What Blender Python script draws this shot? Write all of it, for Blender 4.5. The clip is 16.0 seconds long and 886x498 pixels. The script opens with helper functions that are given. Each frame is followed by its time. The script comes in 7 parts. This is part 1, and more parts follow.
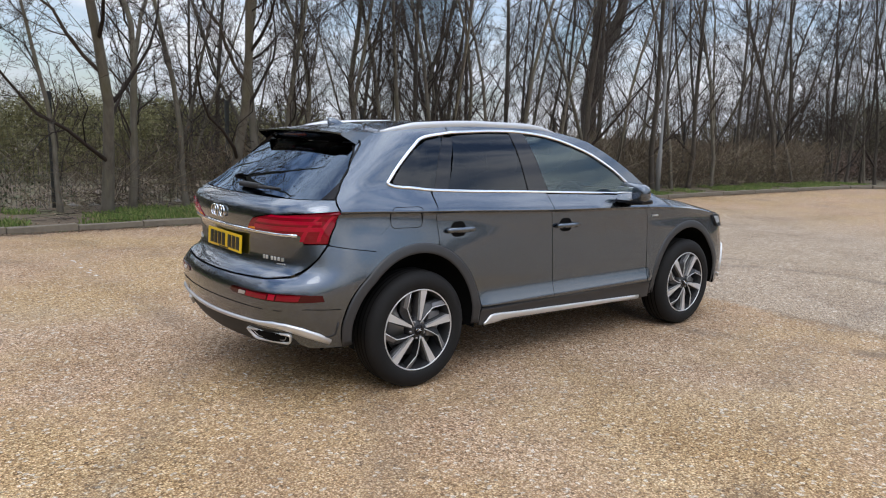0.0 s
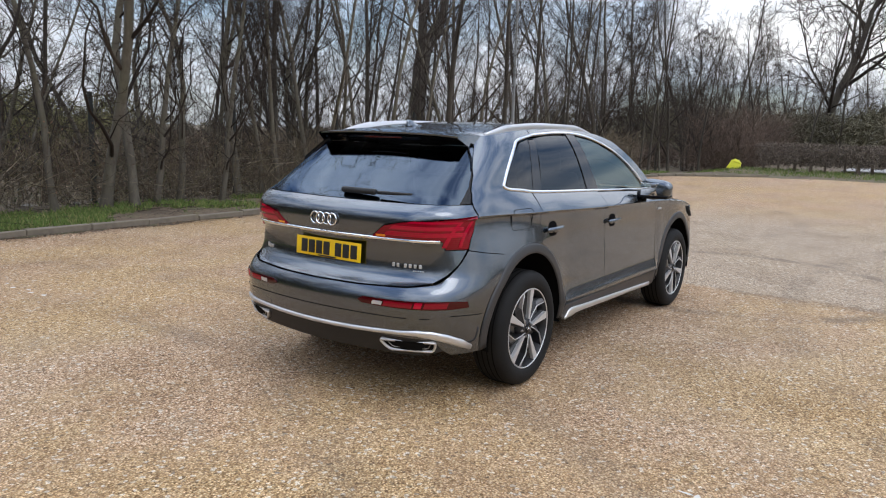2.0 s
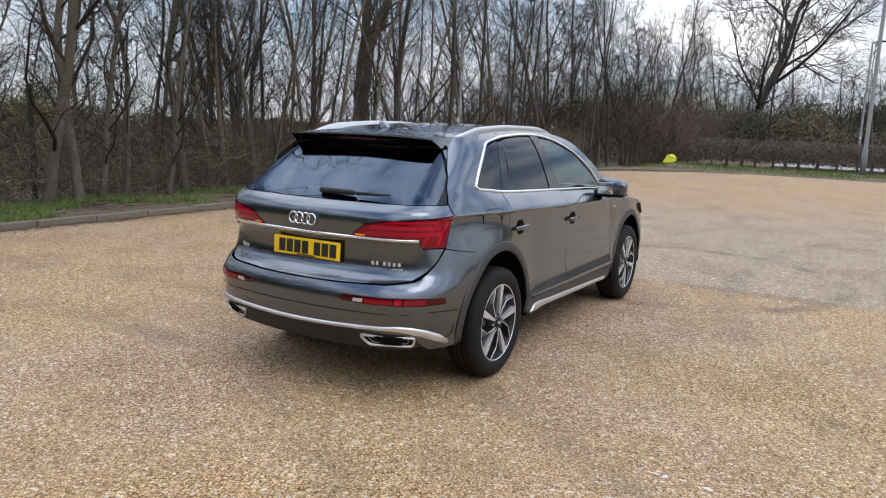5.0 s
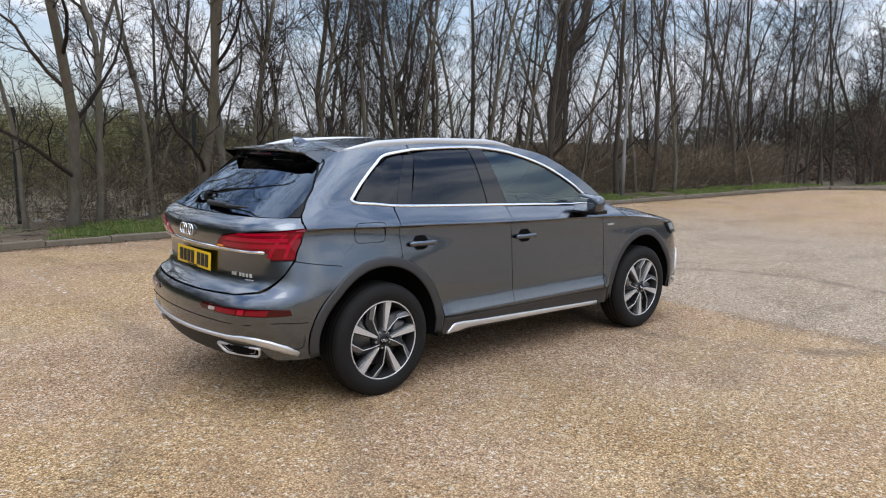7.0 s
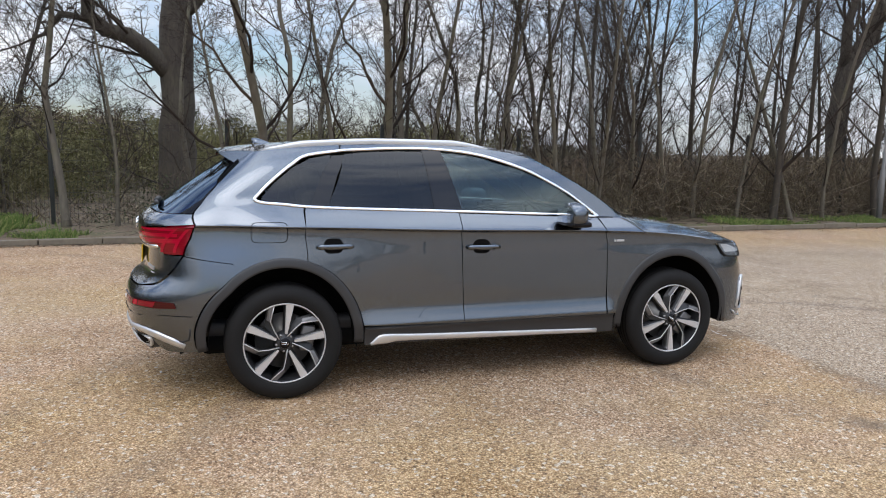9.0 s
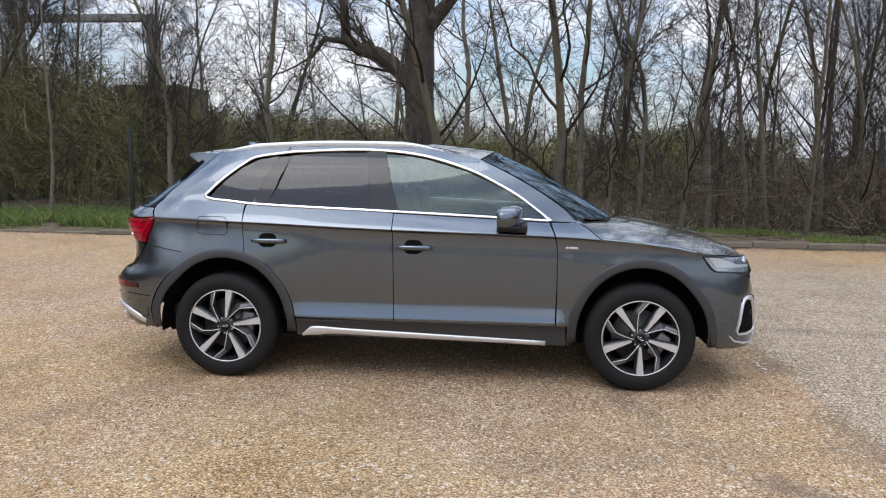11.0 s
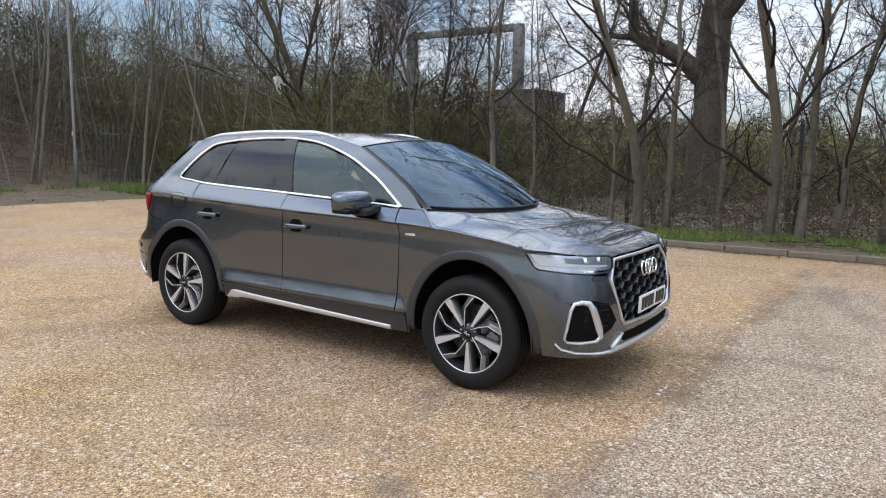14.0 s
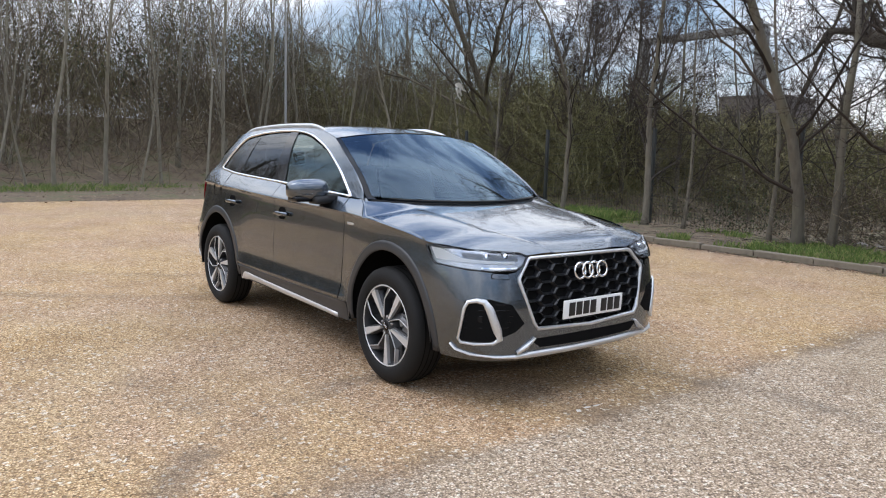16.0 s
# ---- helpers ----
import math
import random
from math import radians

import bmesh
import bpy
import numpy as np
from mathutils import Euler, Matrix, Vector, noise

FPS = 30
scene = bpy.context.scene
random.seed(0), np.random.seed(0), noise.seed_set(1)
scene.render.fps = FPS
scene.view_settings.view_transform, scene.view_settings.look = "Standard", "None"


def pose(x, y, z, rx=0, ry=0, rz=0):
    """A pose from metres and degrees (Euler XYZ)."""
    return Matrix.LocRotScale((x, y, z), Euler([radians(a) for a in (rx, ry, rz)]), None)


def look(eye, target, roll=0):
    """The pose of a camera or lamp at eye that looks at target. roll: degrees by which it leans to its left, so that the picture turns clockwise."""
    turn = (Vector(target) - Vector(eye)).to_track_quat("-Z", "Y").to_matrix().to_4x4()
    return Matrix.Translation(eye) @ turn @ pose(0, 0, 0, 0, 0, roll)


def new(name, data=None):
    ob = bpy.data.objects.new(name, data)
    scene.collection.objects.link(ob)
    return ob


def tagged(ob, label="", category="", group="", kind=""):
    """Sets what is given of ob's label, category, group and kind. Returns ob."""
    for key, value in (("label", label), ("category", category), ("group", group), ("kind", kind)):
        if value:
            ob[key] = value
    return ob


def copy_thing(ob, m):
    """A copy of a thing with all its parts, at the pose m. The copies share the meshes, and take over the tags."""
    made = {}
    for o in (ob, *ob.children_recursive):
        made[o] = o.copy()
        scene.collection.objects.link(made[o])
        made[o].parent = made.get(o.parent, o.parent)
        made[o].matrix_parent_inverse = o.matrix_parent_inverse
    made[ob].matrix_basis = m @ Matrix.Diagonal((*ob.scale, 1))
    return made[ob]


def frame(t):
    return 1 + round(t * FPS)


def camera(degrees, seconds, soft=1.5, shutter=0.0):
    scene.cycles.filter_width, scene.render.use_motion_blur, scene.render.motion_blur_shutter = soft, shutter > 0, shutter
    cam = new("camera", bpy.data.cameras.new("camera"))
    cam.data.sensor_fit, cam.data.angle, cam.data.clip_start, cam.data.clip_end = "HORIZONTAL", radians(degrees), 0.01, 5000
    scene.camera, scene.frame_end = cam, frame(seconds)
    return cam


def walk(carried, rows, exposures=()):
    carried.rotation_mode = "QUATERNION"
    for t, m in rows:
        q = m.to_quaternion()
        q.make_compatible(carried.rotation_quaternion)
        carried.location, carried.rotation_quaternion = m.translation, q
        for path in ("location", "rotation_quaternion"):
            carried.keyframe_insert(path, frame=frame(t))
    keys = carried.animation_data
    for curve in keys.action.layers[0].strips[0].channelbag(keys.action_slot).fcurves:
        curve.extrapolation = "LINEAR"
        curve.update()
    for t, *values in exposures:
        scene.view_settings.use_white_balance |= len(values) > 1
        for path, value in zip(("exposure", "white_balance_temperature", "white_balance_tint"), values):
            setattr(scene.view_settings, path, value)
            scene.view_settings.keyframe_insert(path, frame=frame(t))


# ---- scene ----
cam = camera(62.8, 16.0, 1.1)
PATH = [
    (0, (-4.001, -4.34, 1.558), (-2.764, -2.801, 1.242), 1.7),
    (0.5, (-4.343, -4.071, 1.562), (-3.02, -2.604, 1.248), 1.6),
    (1, (-4.69, -3.8, 1.57), (-3.291, -2.404, 1.261), 1.6),
    (1.5, (-5.017, -3.386, 1.571), (-3.506, -2.115, 1.252), 1.8),
    (2, (-5.335, -2.998, 1.572), (-3.721, -1.861, 1.25), 1.7),
    (2.5, (-5.554, -2.648, 1.585), (-3.873, -1.614, 1.266), 1.8),
    (3, (-5.65, -2.309, 1.581), (-3.909, -1.378, 1.263), 1.6),
    (3.5, (-5.807, -2.077, 1.573), (-4.008, -1.26, 1.263), 1.6),
    (4, (-5.906, -2.148, 1.597), (-4.102, -1.339, 1.291), 1.1),
    (4.2, (-5.881, -2.275, 1.599), (-4.088, -1.444, 1.292), 1.0),
    (6.3, (-4.734, -3.98, 1.675), (-3.267, -2.662, 1.341), 2.0),
    (6.5, (-4.579, -4.137, 1.638), (-3.149, -2.774, 1.327), 1.1),
    (7, (-4.074, -4.522, 1.632), (-2.776, -3.03, 1.334), 0.9),
    (7.5, (-3.511, -4.75, 1.614), (-2.35, -3.15, 1.311), 1.2),
    (8, (-2.985, -5.005, 1.594), (-1.946, -3.322, 1.299), 1.1),
    (8.5, (-2.459, -5.219, 1.608), (-1.597, -3.438, 1.315), 1.1),
    (9, (-1.868, -5.377, 1.578), (-1.245, -3.496, 1.306), 1.0),
    (9.2, (-1.637, -5.441, 1.57), (-1.095, -3.536, 1.29), 1.0),
    (11.3, (0.877, -5.666, 1.568), (0.591, -3.704, 1.305), 0.6),
    (11.5, (1.137, -5.656, 1.564), (0.77, -3.708, 1.295), 0.6),
    (12, (1.752, -5.603, 1.567), (1.2, -3.699, 1.299), 0.7),
    (12.5, (2.307, -5.423, 1.573), (1.583, -3.579, 1.302), 0.7),
    (13, (2.853, -5.256, 1.546), (1.984, -3.475, 1.278), 0.7),
    (13.5, (3.312, -4.997, 1.515), (2.327, -3.278, 1.244), 0.8),
    (14, (3.759, -4.694, 1.517), (2.656, -3.048, 1.243), 0.9),
    (14.5, (4.164, -4.42, 1.484), (2.924, -2.872, 1.227), 1.2),
    (15, (4.534, -4.081, 1.471), (3.149, -2.66, 1.217), 1.4),
    (15.5, (4.908, -3.746, 1.47), (3.428, -2.427, 1.21), 1.6),
    (16, (5.092, -3.328, 1.436), (3.526, -2.112, 1.173), 1.6),
]
walk(cam, exposures=[(0, -0.04), (4, -0.06), (8, -0.02), (12, 0.05), (16, 0.16)], rows=[(t, look(eye, target, roll)) for t, eye, target, roll in PATH])

# ---- daylight: high broken cloud ----
world = bpy.data.worlds.new("sky")
scene.world = world
world.use_nodes = True
wt = world.node_tree
bg = wt.nodes["Background"]
sky = wt.nodes.new("ShaderNodeTexSky")
sky.sky_type, sky.sun_disc = "NISHITA", False
SUN_EL, SUN_AZ = 50.0, 205.0  # degrees; azimuth clockwise from +y
sky.sun_elevation, sky.sun_rotation = radians(SUN_EL), radians(SUN_AZ)
tc = wt.nodes.new("ShaderNodeTexCoord")
mp = wt.nodes.new("ShaderNodeMapping")
mp.inputs["Scale"].default_value = (1.0, 1.0, 2.6)
wt.links.new(tc.outputs["Generated"], mp.inputs[0])
cn = wt.nodes.new("ShaderNodeTexNoise")
cn.inputs["Scale"].default_value, cn.inputs["Detail"].default_value, cn.inputs["Roughness"].default_value = 2.4, 7.0, 0.55
wt.links.new(mp.outputs[0], cn.inputs["Vector"])
cover = wt.nodes.new("ShaderNodeValToRGB")
cover.color_ramp.elements[0].position, cover.color_ramp.elements[1].position = 0.37, 0.53
wt.links.new(cn.outputs["Fac"], cover.inputs[0])
cshade = wt.nodes.new("ShaderNodeValToRGB")
for e, (p, c) in zip(cshade.color_ramp.elements, ((0.40, (4.6, 5.3, 6.6, 1)), (0.66, (9.2, 9.3, 9.5, 1)))):
    e.position, e.color = p, c
wt.links.new(cn.outputs["Fac"], cshade.inputs[0])
cm = wt.nodes.new("ShaderNodeMix")
cm.data_type = "RGBA"
wt.links.new(cover.outputs[0], cm.inputs[0])
wt.links.new(sky.outputs[0], cm.inputs[6])
wt.links.new(cshade.outputs[0], cm.inputs[7])
# an overcast sky is brighter overhead than at the skyline
sepz = wt.nodes.new("ShaderNodeSeparateXYZ")
wt.links.new(tc.outputs["Generated"], sepz.inputs[0])
grade = wt.nodes.new("ShaderNodeMapRange")
grade.inputs["From Min"].default_value, grade.inputs["From Max"].default_value = 0.05, 0.85
grade.inputs["To Min"].default_value, grade.inputs["To Max"].default_value = 1.12, 2.9
wt.links.new(sepz.outputs[2], grade.inputs["Value"])
lum = wt.nodes.new("ShaderNodeVectorMath")
lum.operation = "SCALE"
cool = wt.nodes.new("ShaderNodeValToRGB")
for e, (p, c) in zip(cool.color_ramp.elements, ((0.10, (1, 1, 1, 1)), (0.8, (0.96, 0.985, 1.05, 1)))):
    e.position, e.color = p, c
wt.links.new(sepz.outputs[2], cool.inputs[0])
tint = wt.nodes.new("ShaderNodeMix")
tint.data_type, tint.blend_type = "RGBA", "MULTIPLY"
tint.inputs[0].default_value = 1.0
wt.links.new(cm.outputs[2], tint.inputs[6])
wt.links.new(cool.outputs[0], tint.inputs[7])
wt.links.new(tint.outputs[2], lum.inputs[0])
wt.links.new(grade.outputs[0], lum.inputs["Scale"])
wt.links.new(lum.outputs[0], bg.inputs[0])
bg.inputs[1].default_value = 0.10
sun = new("sun", bpy.data.lights.new("sun", "SUN"))
sun.data.energy, sun.data.angle, sun.data.color = 0.55, radians(30), (1.0, 0.95, 0.88)
az, el = radians(SUN_AZ), radians(SUN_EL)
sun.matrix_world = look((0, 0, 30), (-math.sin(az) * math.cos(el) * 10, -math.cos(az) * math.cos(el) * 10, 30 - math.sin(el) * 10))

# ---- materials ----
def nodes_of(name):
    m = bpy.data.materials.new(name)
    m.use_nodes = True
    nt = m.node_tree
    return m, nt, nt.nodes["Principled BSDF"]


def nd(nt, kind, **sets):
    n = nt.nodes.new(kind)
    for k, v in sets.items():
        if k in n.inputs:
            n.inputs[k].default_value = v
    return n


def ramp(nt, fac, stops):
    r = nt.nodes.new("ShaderNodeValToRGB")
    el = r.color_ramp.elements
    while len(el) < len(stops):
        el.new(0.5)
    for e, (p, c) in zip(el, stops):
        e.position, e.color = p, (*c, 1)
    nt.links.new(fac, r.inputs[0])
    return r.outputs[0]


def coords(nt, scale=(1, 1, 1), kind="Object"):
    tc = nt.nodes.new("ShaderNodeTexCoord")
    mp = nt.nodes.new("ShaderNodeMapping")
    mp.inputs["Scale"].default_value = scale
    nt.links.new(tc.outputs[kind], mp.inputs[0])
    return mp.outputs[0]


def noise_tex(nt, vec, scale, detail=4.0, rough=0.55):
    n = nd(nt, "ShaderNodeTexNoise", Scale=scale, Detail=detail, Roughness=rough)
    nt.links.new(vec, n.inputs["Vector"])
    return n.outputs["Fac"]


def mix_col(nt, fac, a, b, mode="MIX"):
    m = nt.nodes.new("ShaderNodeMix")
    m.data_type, m.blend_type = "RGBA", mode
    for sock, v in ((m.inputs[0], fac), (m.inputs[6], a), (m.inputs[7], b)):
        if isinstance(v, (int, float)):
            sock.default_value = v
        elif isinstance(v, tuple):
            sock.default_value = (*v, 1)
        else:
            nt.links.new(v, sock)
    return m.outputs[2]


def bump(nt, bsdf, height, strength=0.3, distance=0.01):
    b = nd(nt, "ShaderNodeBump", Strength=strength, Distance=distance)
    nt.links.new(height, b.inputs["Height"])
    nt.links.new(b.outputs[0], bsdf.inputs["Normal"])


def plain(name, col, rough=0.5, metal=0.0, vary=0.12, scale=30.0, coat=0.0, bumpy=0.0):
    """A surface with a slight variation of colour and gloss at two scales."""
    m, nt, b = nodes_of(name)
    v = coords(nt)
    big, fine = noise_tex(nt, v, scale * 0.12, 3), noise_tex(nt, v, scale, 5)
    dark = tuple(c * (1 - vary) for c in col)
    light = tuple(min(1, c * (1 + vary)) for c in col)
    c1 = mix_col(nt, big, dark, light)
    c2 = mix_col(nt, 0.5, c1, mix_col(nt, fine, dark, light))
    nt.links.new(c2, b.inputs["Base Color"])
    r = nd(nt, "ShaderNodeMapRange")
    r.inputs["To Min"].default_value, r.inputs["To Max"].default_value = max(0.0, rough - 0.06), min(1, rough + 0.06)
    nt.links.new(fine, r.inputs["Value"])
    nt.links.new(r.outputs[0], b.inputs["Roughness"])
    b.inputs["Metallic"].default_value = metal
    if coat:
        b.inputs["Coat Weight"].default_value, b.inputs["Coat Roughness"].default_value = coat, 0.03
    if bumpy:
        bump(nt, b, fine, bumpy, 0.01)
    return m


def car_paint():
    m, nt, b = nodes_of("grey_metallic_paint")
    v = coords(nt)
    flake = nd(nt, "ShaderNodeTexVoronoi", Scale=900.0)
    nt.links.new(v, flake.inputs["Vector"])
    dust = noise_tex(nt, v, 6.0, 6)
    base = mix_col(nt, flake.outputs["Color"], (0.082, 0.100, 0.124), (0.113, 0.137, 0.167))
    film = ramp(nt, dust, [(0.45, (0, 0, 0)), (0.85, (0.06, 0.06, 0.06))])
    col = mix_col(nt, film, base, (0.20, 0.18, 0.15))
    nt.links.new(col, b.inputs["Base Color"])
    b.inputs["Metallic"].default_value, b.inputs["Roughness"].default_value = 1.0, 0.27
    b.inputs["Coat Weight"].default_value, b.inputs["Coat Roughness"].default_value = 1.0, 0.02
    b.inputs["Coat IOR"].default_value = 1.66
    return m


def tinted_glass(name, tint, ior=2.4, gloss_rough=0.005, sheen=(0.95, 0.97, 1.0)):
    m, nt, b = nodes_of(name)
    tr = nd(nt, "ShaderNodeBsdfTransparent")
    tr.inputs[0].default_value = (*tint, 1)
    gl = nd(nt, "ShaderNodeBsdfGlossy", Roughness=gloss_rough)
    gl.inputs["Color"].default_value = (*sheen, 1)
    fr = nd(nt, "ShaderNodeFresnel", IOR=ior)
    mx = nd(nt, "ShaderNodeMixShader")
    nt.links.new(fr.outputs[0], mx.inputs[0])
    nt.links.new(tr.outputs[0], mx.inputs[1])
    nt.links.new(gl.outputs[0], mx.inputs[2])
    nt.links.new(mx.outputs[0], nt.nodes["Material Output"].inputs["Surface"])
    return m


def lens_red(name, col, rough=0.08):
    m, nt, b = nodes_of(name)
    v = coords(nt)
    w = nd(nt, "ShaderNodeTexWave", Scale=28.0, Distortion=0.4)
    w.bands_direction = "Z"
    nt.links.new(v, w.inputs["Vector"])
    c = mix_col(nt, w.outputs["Fac"], tuple(x * 0.8 for x in col), col)
    nt.links.new(c, b.inputs["Base Color"])
    b.inputs["Roughness"].default_value = rough
    b.inputs["Specular IOR Level"].default_value = 0.1
    b.inputs["Coat Weight"].default_value = 0.7
    b.inputs["Coat Roughness"].default_value = 0.02
    return m


def gravel_material():
    """Bound gravel: pebbles of two sizes, tan, pink and grey by patches, with a greyer relaid bay and old wheel marks."""
    m, nt, b = nodes_of("bound_gravel")
    v = coords(nt)

    def calc(op, x, y):
        n = nd(nt, "ShaderNodeMath")
        n.operation = op
        for sock, q in ((n.inputs[0], x), (n.inputs[1], y)):
            if isinstance(q, (int, float)):
                sock.default_value = q
            else:
                nt.links.new(q, sock)
        return n.outputs[0]

    def span(x, lo, hi, to_lo=0.0, to_hi=1.0):
        n = nd(nt, "ShaderNodeMapRange")
        for key, q in (("From Min", lo), ("From Max", hi), ("To Min", to_lo), ("To Max", to_hi)):
            n.inputs[key].default_value = q
        nt.links.new(x, n.inputs["Value"])
        return n.outputs[0]

    sep = nd(nt, "ShaderNodeSeparateXYZ")
    nt.links.new(v, sep.inputs[0])
    stones = nd(nt, "ShaderNodeTexVoronoi", Scale=104.0)
    nt.links.new(v, stones.inputs["Vector"])
    chips = nd(nt, "ShaderNodeTexVoronoi", Scale=58.0)
    nt.links.new(v, chips.inputs["Vector"])
    tone = nd(nt, "ShaderNodeSeparateColor")
    nt.links.new(stones.outputs["Color"], tone.inputs[0])
    chip = nd(nt, "ShaderNodeSeparateColor")
    nt.links.new(chips.outputs["Color"], chip.inputs[0])
    tan = ramp(nt, tone.outputs[0], [(0.0, (0.20, 0.108, 0.042)), (0.3, (0.500, 0.320, 0.155)), (0.7, (0.71, 0.482, 0.248)), (1.0, (0.95, 0.75, 0.47))])
    pink = ramp(nt, tone.outputs[1], [(0.0, (0.19, 0.102, 0.050)), (0.3, (0.485, 0.303, 0.170)), (0.7, (0.69, 0.458, 0.280)), (1.0, (0.95, 0.76, 0.56))])
    grey = ramp(nt, tone.outputs[1], [(0.0, (0.17, 0.130, 0.098)), (0.35, (0.44, 0.347, 0.250)), (0.75, (0.625, 0.50, 0.370)), (1.0, (0.88, 0.77, 0.64))])
    big = noise_tex(nt, v, 0.22, 5, 0.6)
    mid = noise_tex(nt, v, 0.9, 6, 0.65)
    hue = noise_tex(nt, coords(nt, (0.7, 1.0, 1.0)), 0.55, 5, 0.6)
    fine = noise_tex(nt, v, 9.0, 4)
    c = mix_col(nt, span(hue, 0.42, 0.58), tan, pink)
    worn = ramp(nt, big, [(0.50, (0, 0, 0)), (0.72, (0.4, 0.4, 0.4))])
    c = mix_col(nt, worn, c, grey)
    # the greyer relaid bay east of x = 2.55, fading out far to the east
    east = calc("ADD", sep.outputs[0], calc("MULTIPLY", mid, 0.30))
    bay = calc("MULTIPLY", calc("MULTIPLY", span(east, 2.64, 2.76), span(east, 14.0, 9.0)), span(calc("ADD", sep.outputs[1], mid), 6.3, 4.3))
    c = mix_col(nt, calc("MULTIPLY", bay, 0.80), c, grey)
    # a dark dirty seam where the two layers meet
    seam = calc("MULTIPLY", span(east, 2.44, 2.66), span(east, 2.84, 2.68))
    seam = calc("MULTIPLY", seam, span(noise_tex(nt, v, 1.4, 3), 0.44, 0.62, 0.0, 0.55))
    c = mix_col(nt, seam, c, (0.16, 0.13, 0.105))
    # single dark and pale chips
    c = mix_col(nt, span(chip.outputs[2], 0.945, 0.955, 0.0, 0.75), c, (0.90, 0.83, 0.70))
    c = mix_col(nt, span(chip.outputs[1], 0.955, 0.965, 0.0, 0.55), c, (0.12, 0.085, 0.06))
    shade = ramp(nt, mid, [(0.34, (0.68, 0.65, 0.61)), (0.52, (1, 1, 1)), (0.8, (1.0, 0.96, 0.88))])
    c = mix_col(nt, 0.6, c, shade, "MULTIPLY")
    clump = ramp(nt, noise_tex(nt, v, 16.0, 4, 0.7), [(0.32, (0.72, 0.70, 0.68)), (0.5, (1, 1, 1)), (0.75, (1.12, 1.10, 1.07))])
    c = mix_col(nt, 0.5, c, clump, "MULTIPLY")
    # dust trodden into the surface
    dust = ramp(nt, noise_tex(nt, v, 0.75, 4, 0.55), [(0.62, (0, 0, 0)), (0.74, (0.55, 0.55, 0.55))])
    c = mix_col(nt, dust, c, (0.46, 0.355, 0.245))
    # curved marks where wheels have turned
    patchy = noise_tex(nt, v, 1.1, 4, 0.6)
    for cx, cy, r, w, k in ((3.2, -0.9, 1.9, 0.16, 0.55), (-7.5, 2.2, 5.4, 0.20, 0.35), (-8.2, 2.4, 7.3, 0.20, 0.35), (3.6, -11.5, 8.2, 0.22, 0.34), (3.6, -11.5, 9.8, 0.22, 0.34), (9.0, 5.5, 6.2, 0.2, 0.35), (-2.0, -9.0, 5.6, 0.18, 0.3)):
        dx, dy = calc("SUBTRACT", sep.outputs[0], cx), calc("SUBTRACT", sep.outputs[1], cy)
        d = calc("SQRT", calc("ADD", calc("MULTIPLY", dx, dx), calc("MULTIPLY", dy, dy)), 0)
        off = calc("ABSOLUTE", calc("SUBTRACT", calc("ADD", d, calc("MULTIPLY", fine, 0.08)), r + 0.04), 0)
        mark = calc("MULTIPLY", span(off, w, w * 0.25), span(patchy, 0.42, 0.62, 0.0, k))
        c = mix_col(nt, mark, c, (0.185, 0.148, 0.115))
    joint = ramp(nt, stones.outputs["Distance"], [(0.28, (1, 1, 1)), (0.64, (0.46, 0.435, 0.40))])
    c = mix_col(nt, 0.85, c, joint, "MULTIPLY")
    nt.links.new(c, b.inputs["Base Color"])
    b.inputs["Roughness"].default_value = 0.85
    b.inputs["Specular IOR Level"].default_value = 0.25
    height = calc("ADD", calc("ADD", stones.outputs["Distance"], fine), calc("MULTIPLY", chip.outputs[0], 0.35))
    bump(nt, b, height, 0.75, 0.008)
    return m


def bark_material(name, a, c, green=0.25):
    m, nt, b = nodes_of(name)
    v = coords(nt, (1, 1, 0.25))
    n1, n2 = noise_tex(nt, v, 14, 6), noise_tex(nt, coords(nt), 1.6, 3)
    col = mix_col(nt, n1, a, c)
    alg = ramp(nt, n2, [(0.45, (0, 0, 0)), (0.75, (green, green, green))])
    col = mix_col(nt, alg, col, (0.13, 0.13, 0.06))
    nt.links.new(col, b.inputs["Base Color"])
    b.inputs["Roughness"].default_value = 0.9
    bump(nt, b, n1, 0.5, 0.02)
    return m


def litter_material(name, stops, scale=3.0):
    m, nt, b = nodes_of(name)
    v = coords(nt)
    n1, n2 = noise_tex(nt, v, scale, 6, 0.7), noise_tex(nt, v, scale * 14, 4)
    c = ramp(nt, n1, stops)
    c = mix_col(nt, 0.6, c, ramp(nt, n2, [(0.25, (0.35, 0.33, 0.30)), (0.7, (1, 1, 1))]), "MULTIPLY")
    nt.links.new(c, b.inputs["Base Color"])
    b.inputs["Roughness"].default_value = 0.95
    bump(nt, b, n2, 0.8, 0.03)
    return m


def island_material(name, stops, rough=0.8):
    """Colour that changes from piece to piece of a joined mesh."""
    m, nt, b = nodes_of(name)
    g = nt.nodes.new("ShaderNodeNewGeometry")
    c = ramp(nt, g.outputs["Random Per Island"], stops)
    n = noise_tex(nt, coords(nt), 40, 3)
    c = mix_col(nt, 0.4, c, ramp(nt, n, [(0.3, (0.6, 0.6, 0.6)), (0.7, (1, 1, 1))]), "MULTIPLY")
    nt.links.new(c, b.inputs["Base Color"])
    b.inputs["Roughness"].default_value = rough
    b.inputs["Specular IOR Level"].default_value = 0.2
    return m


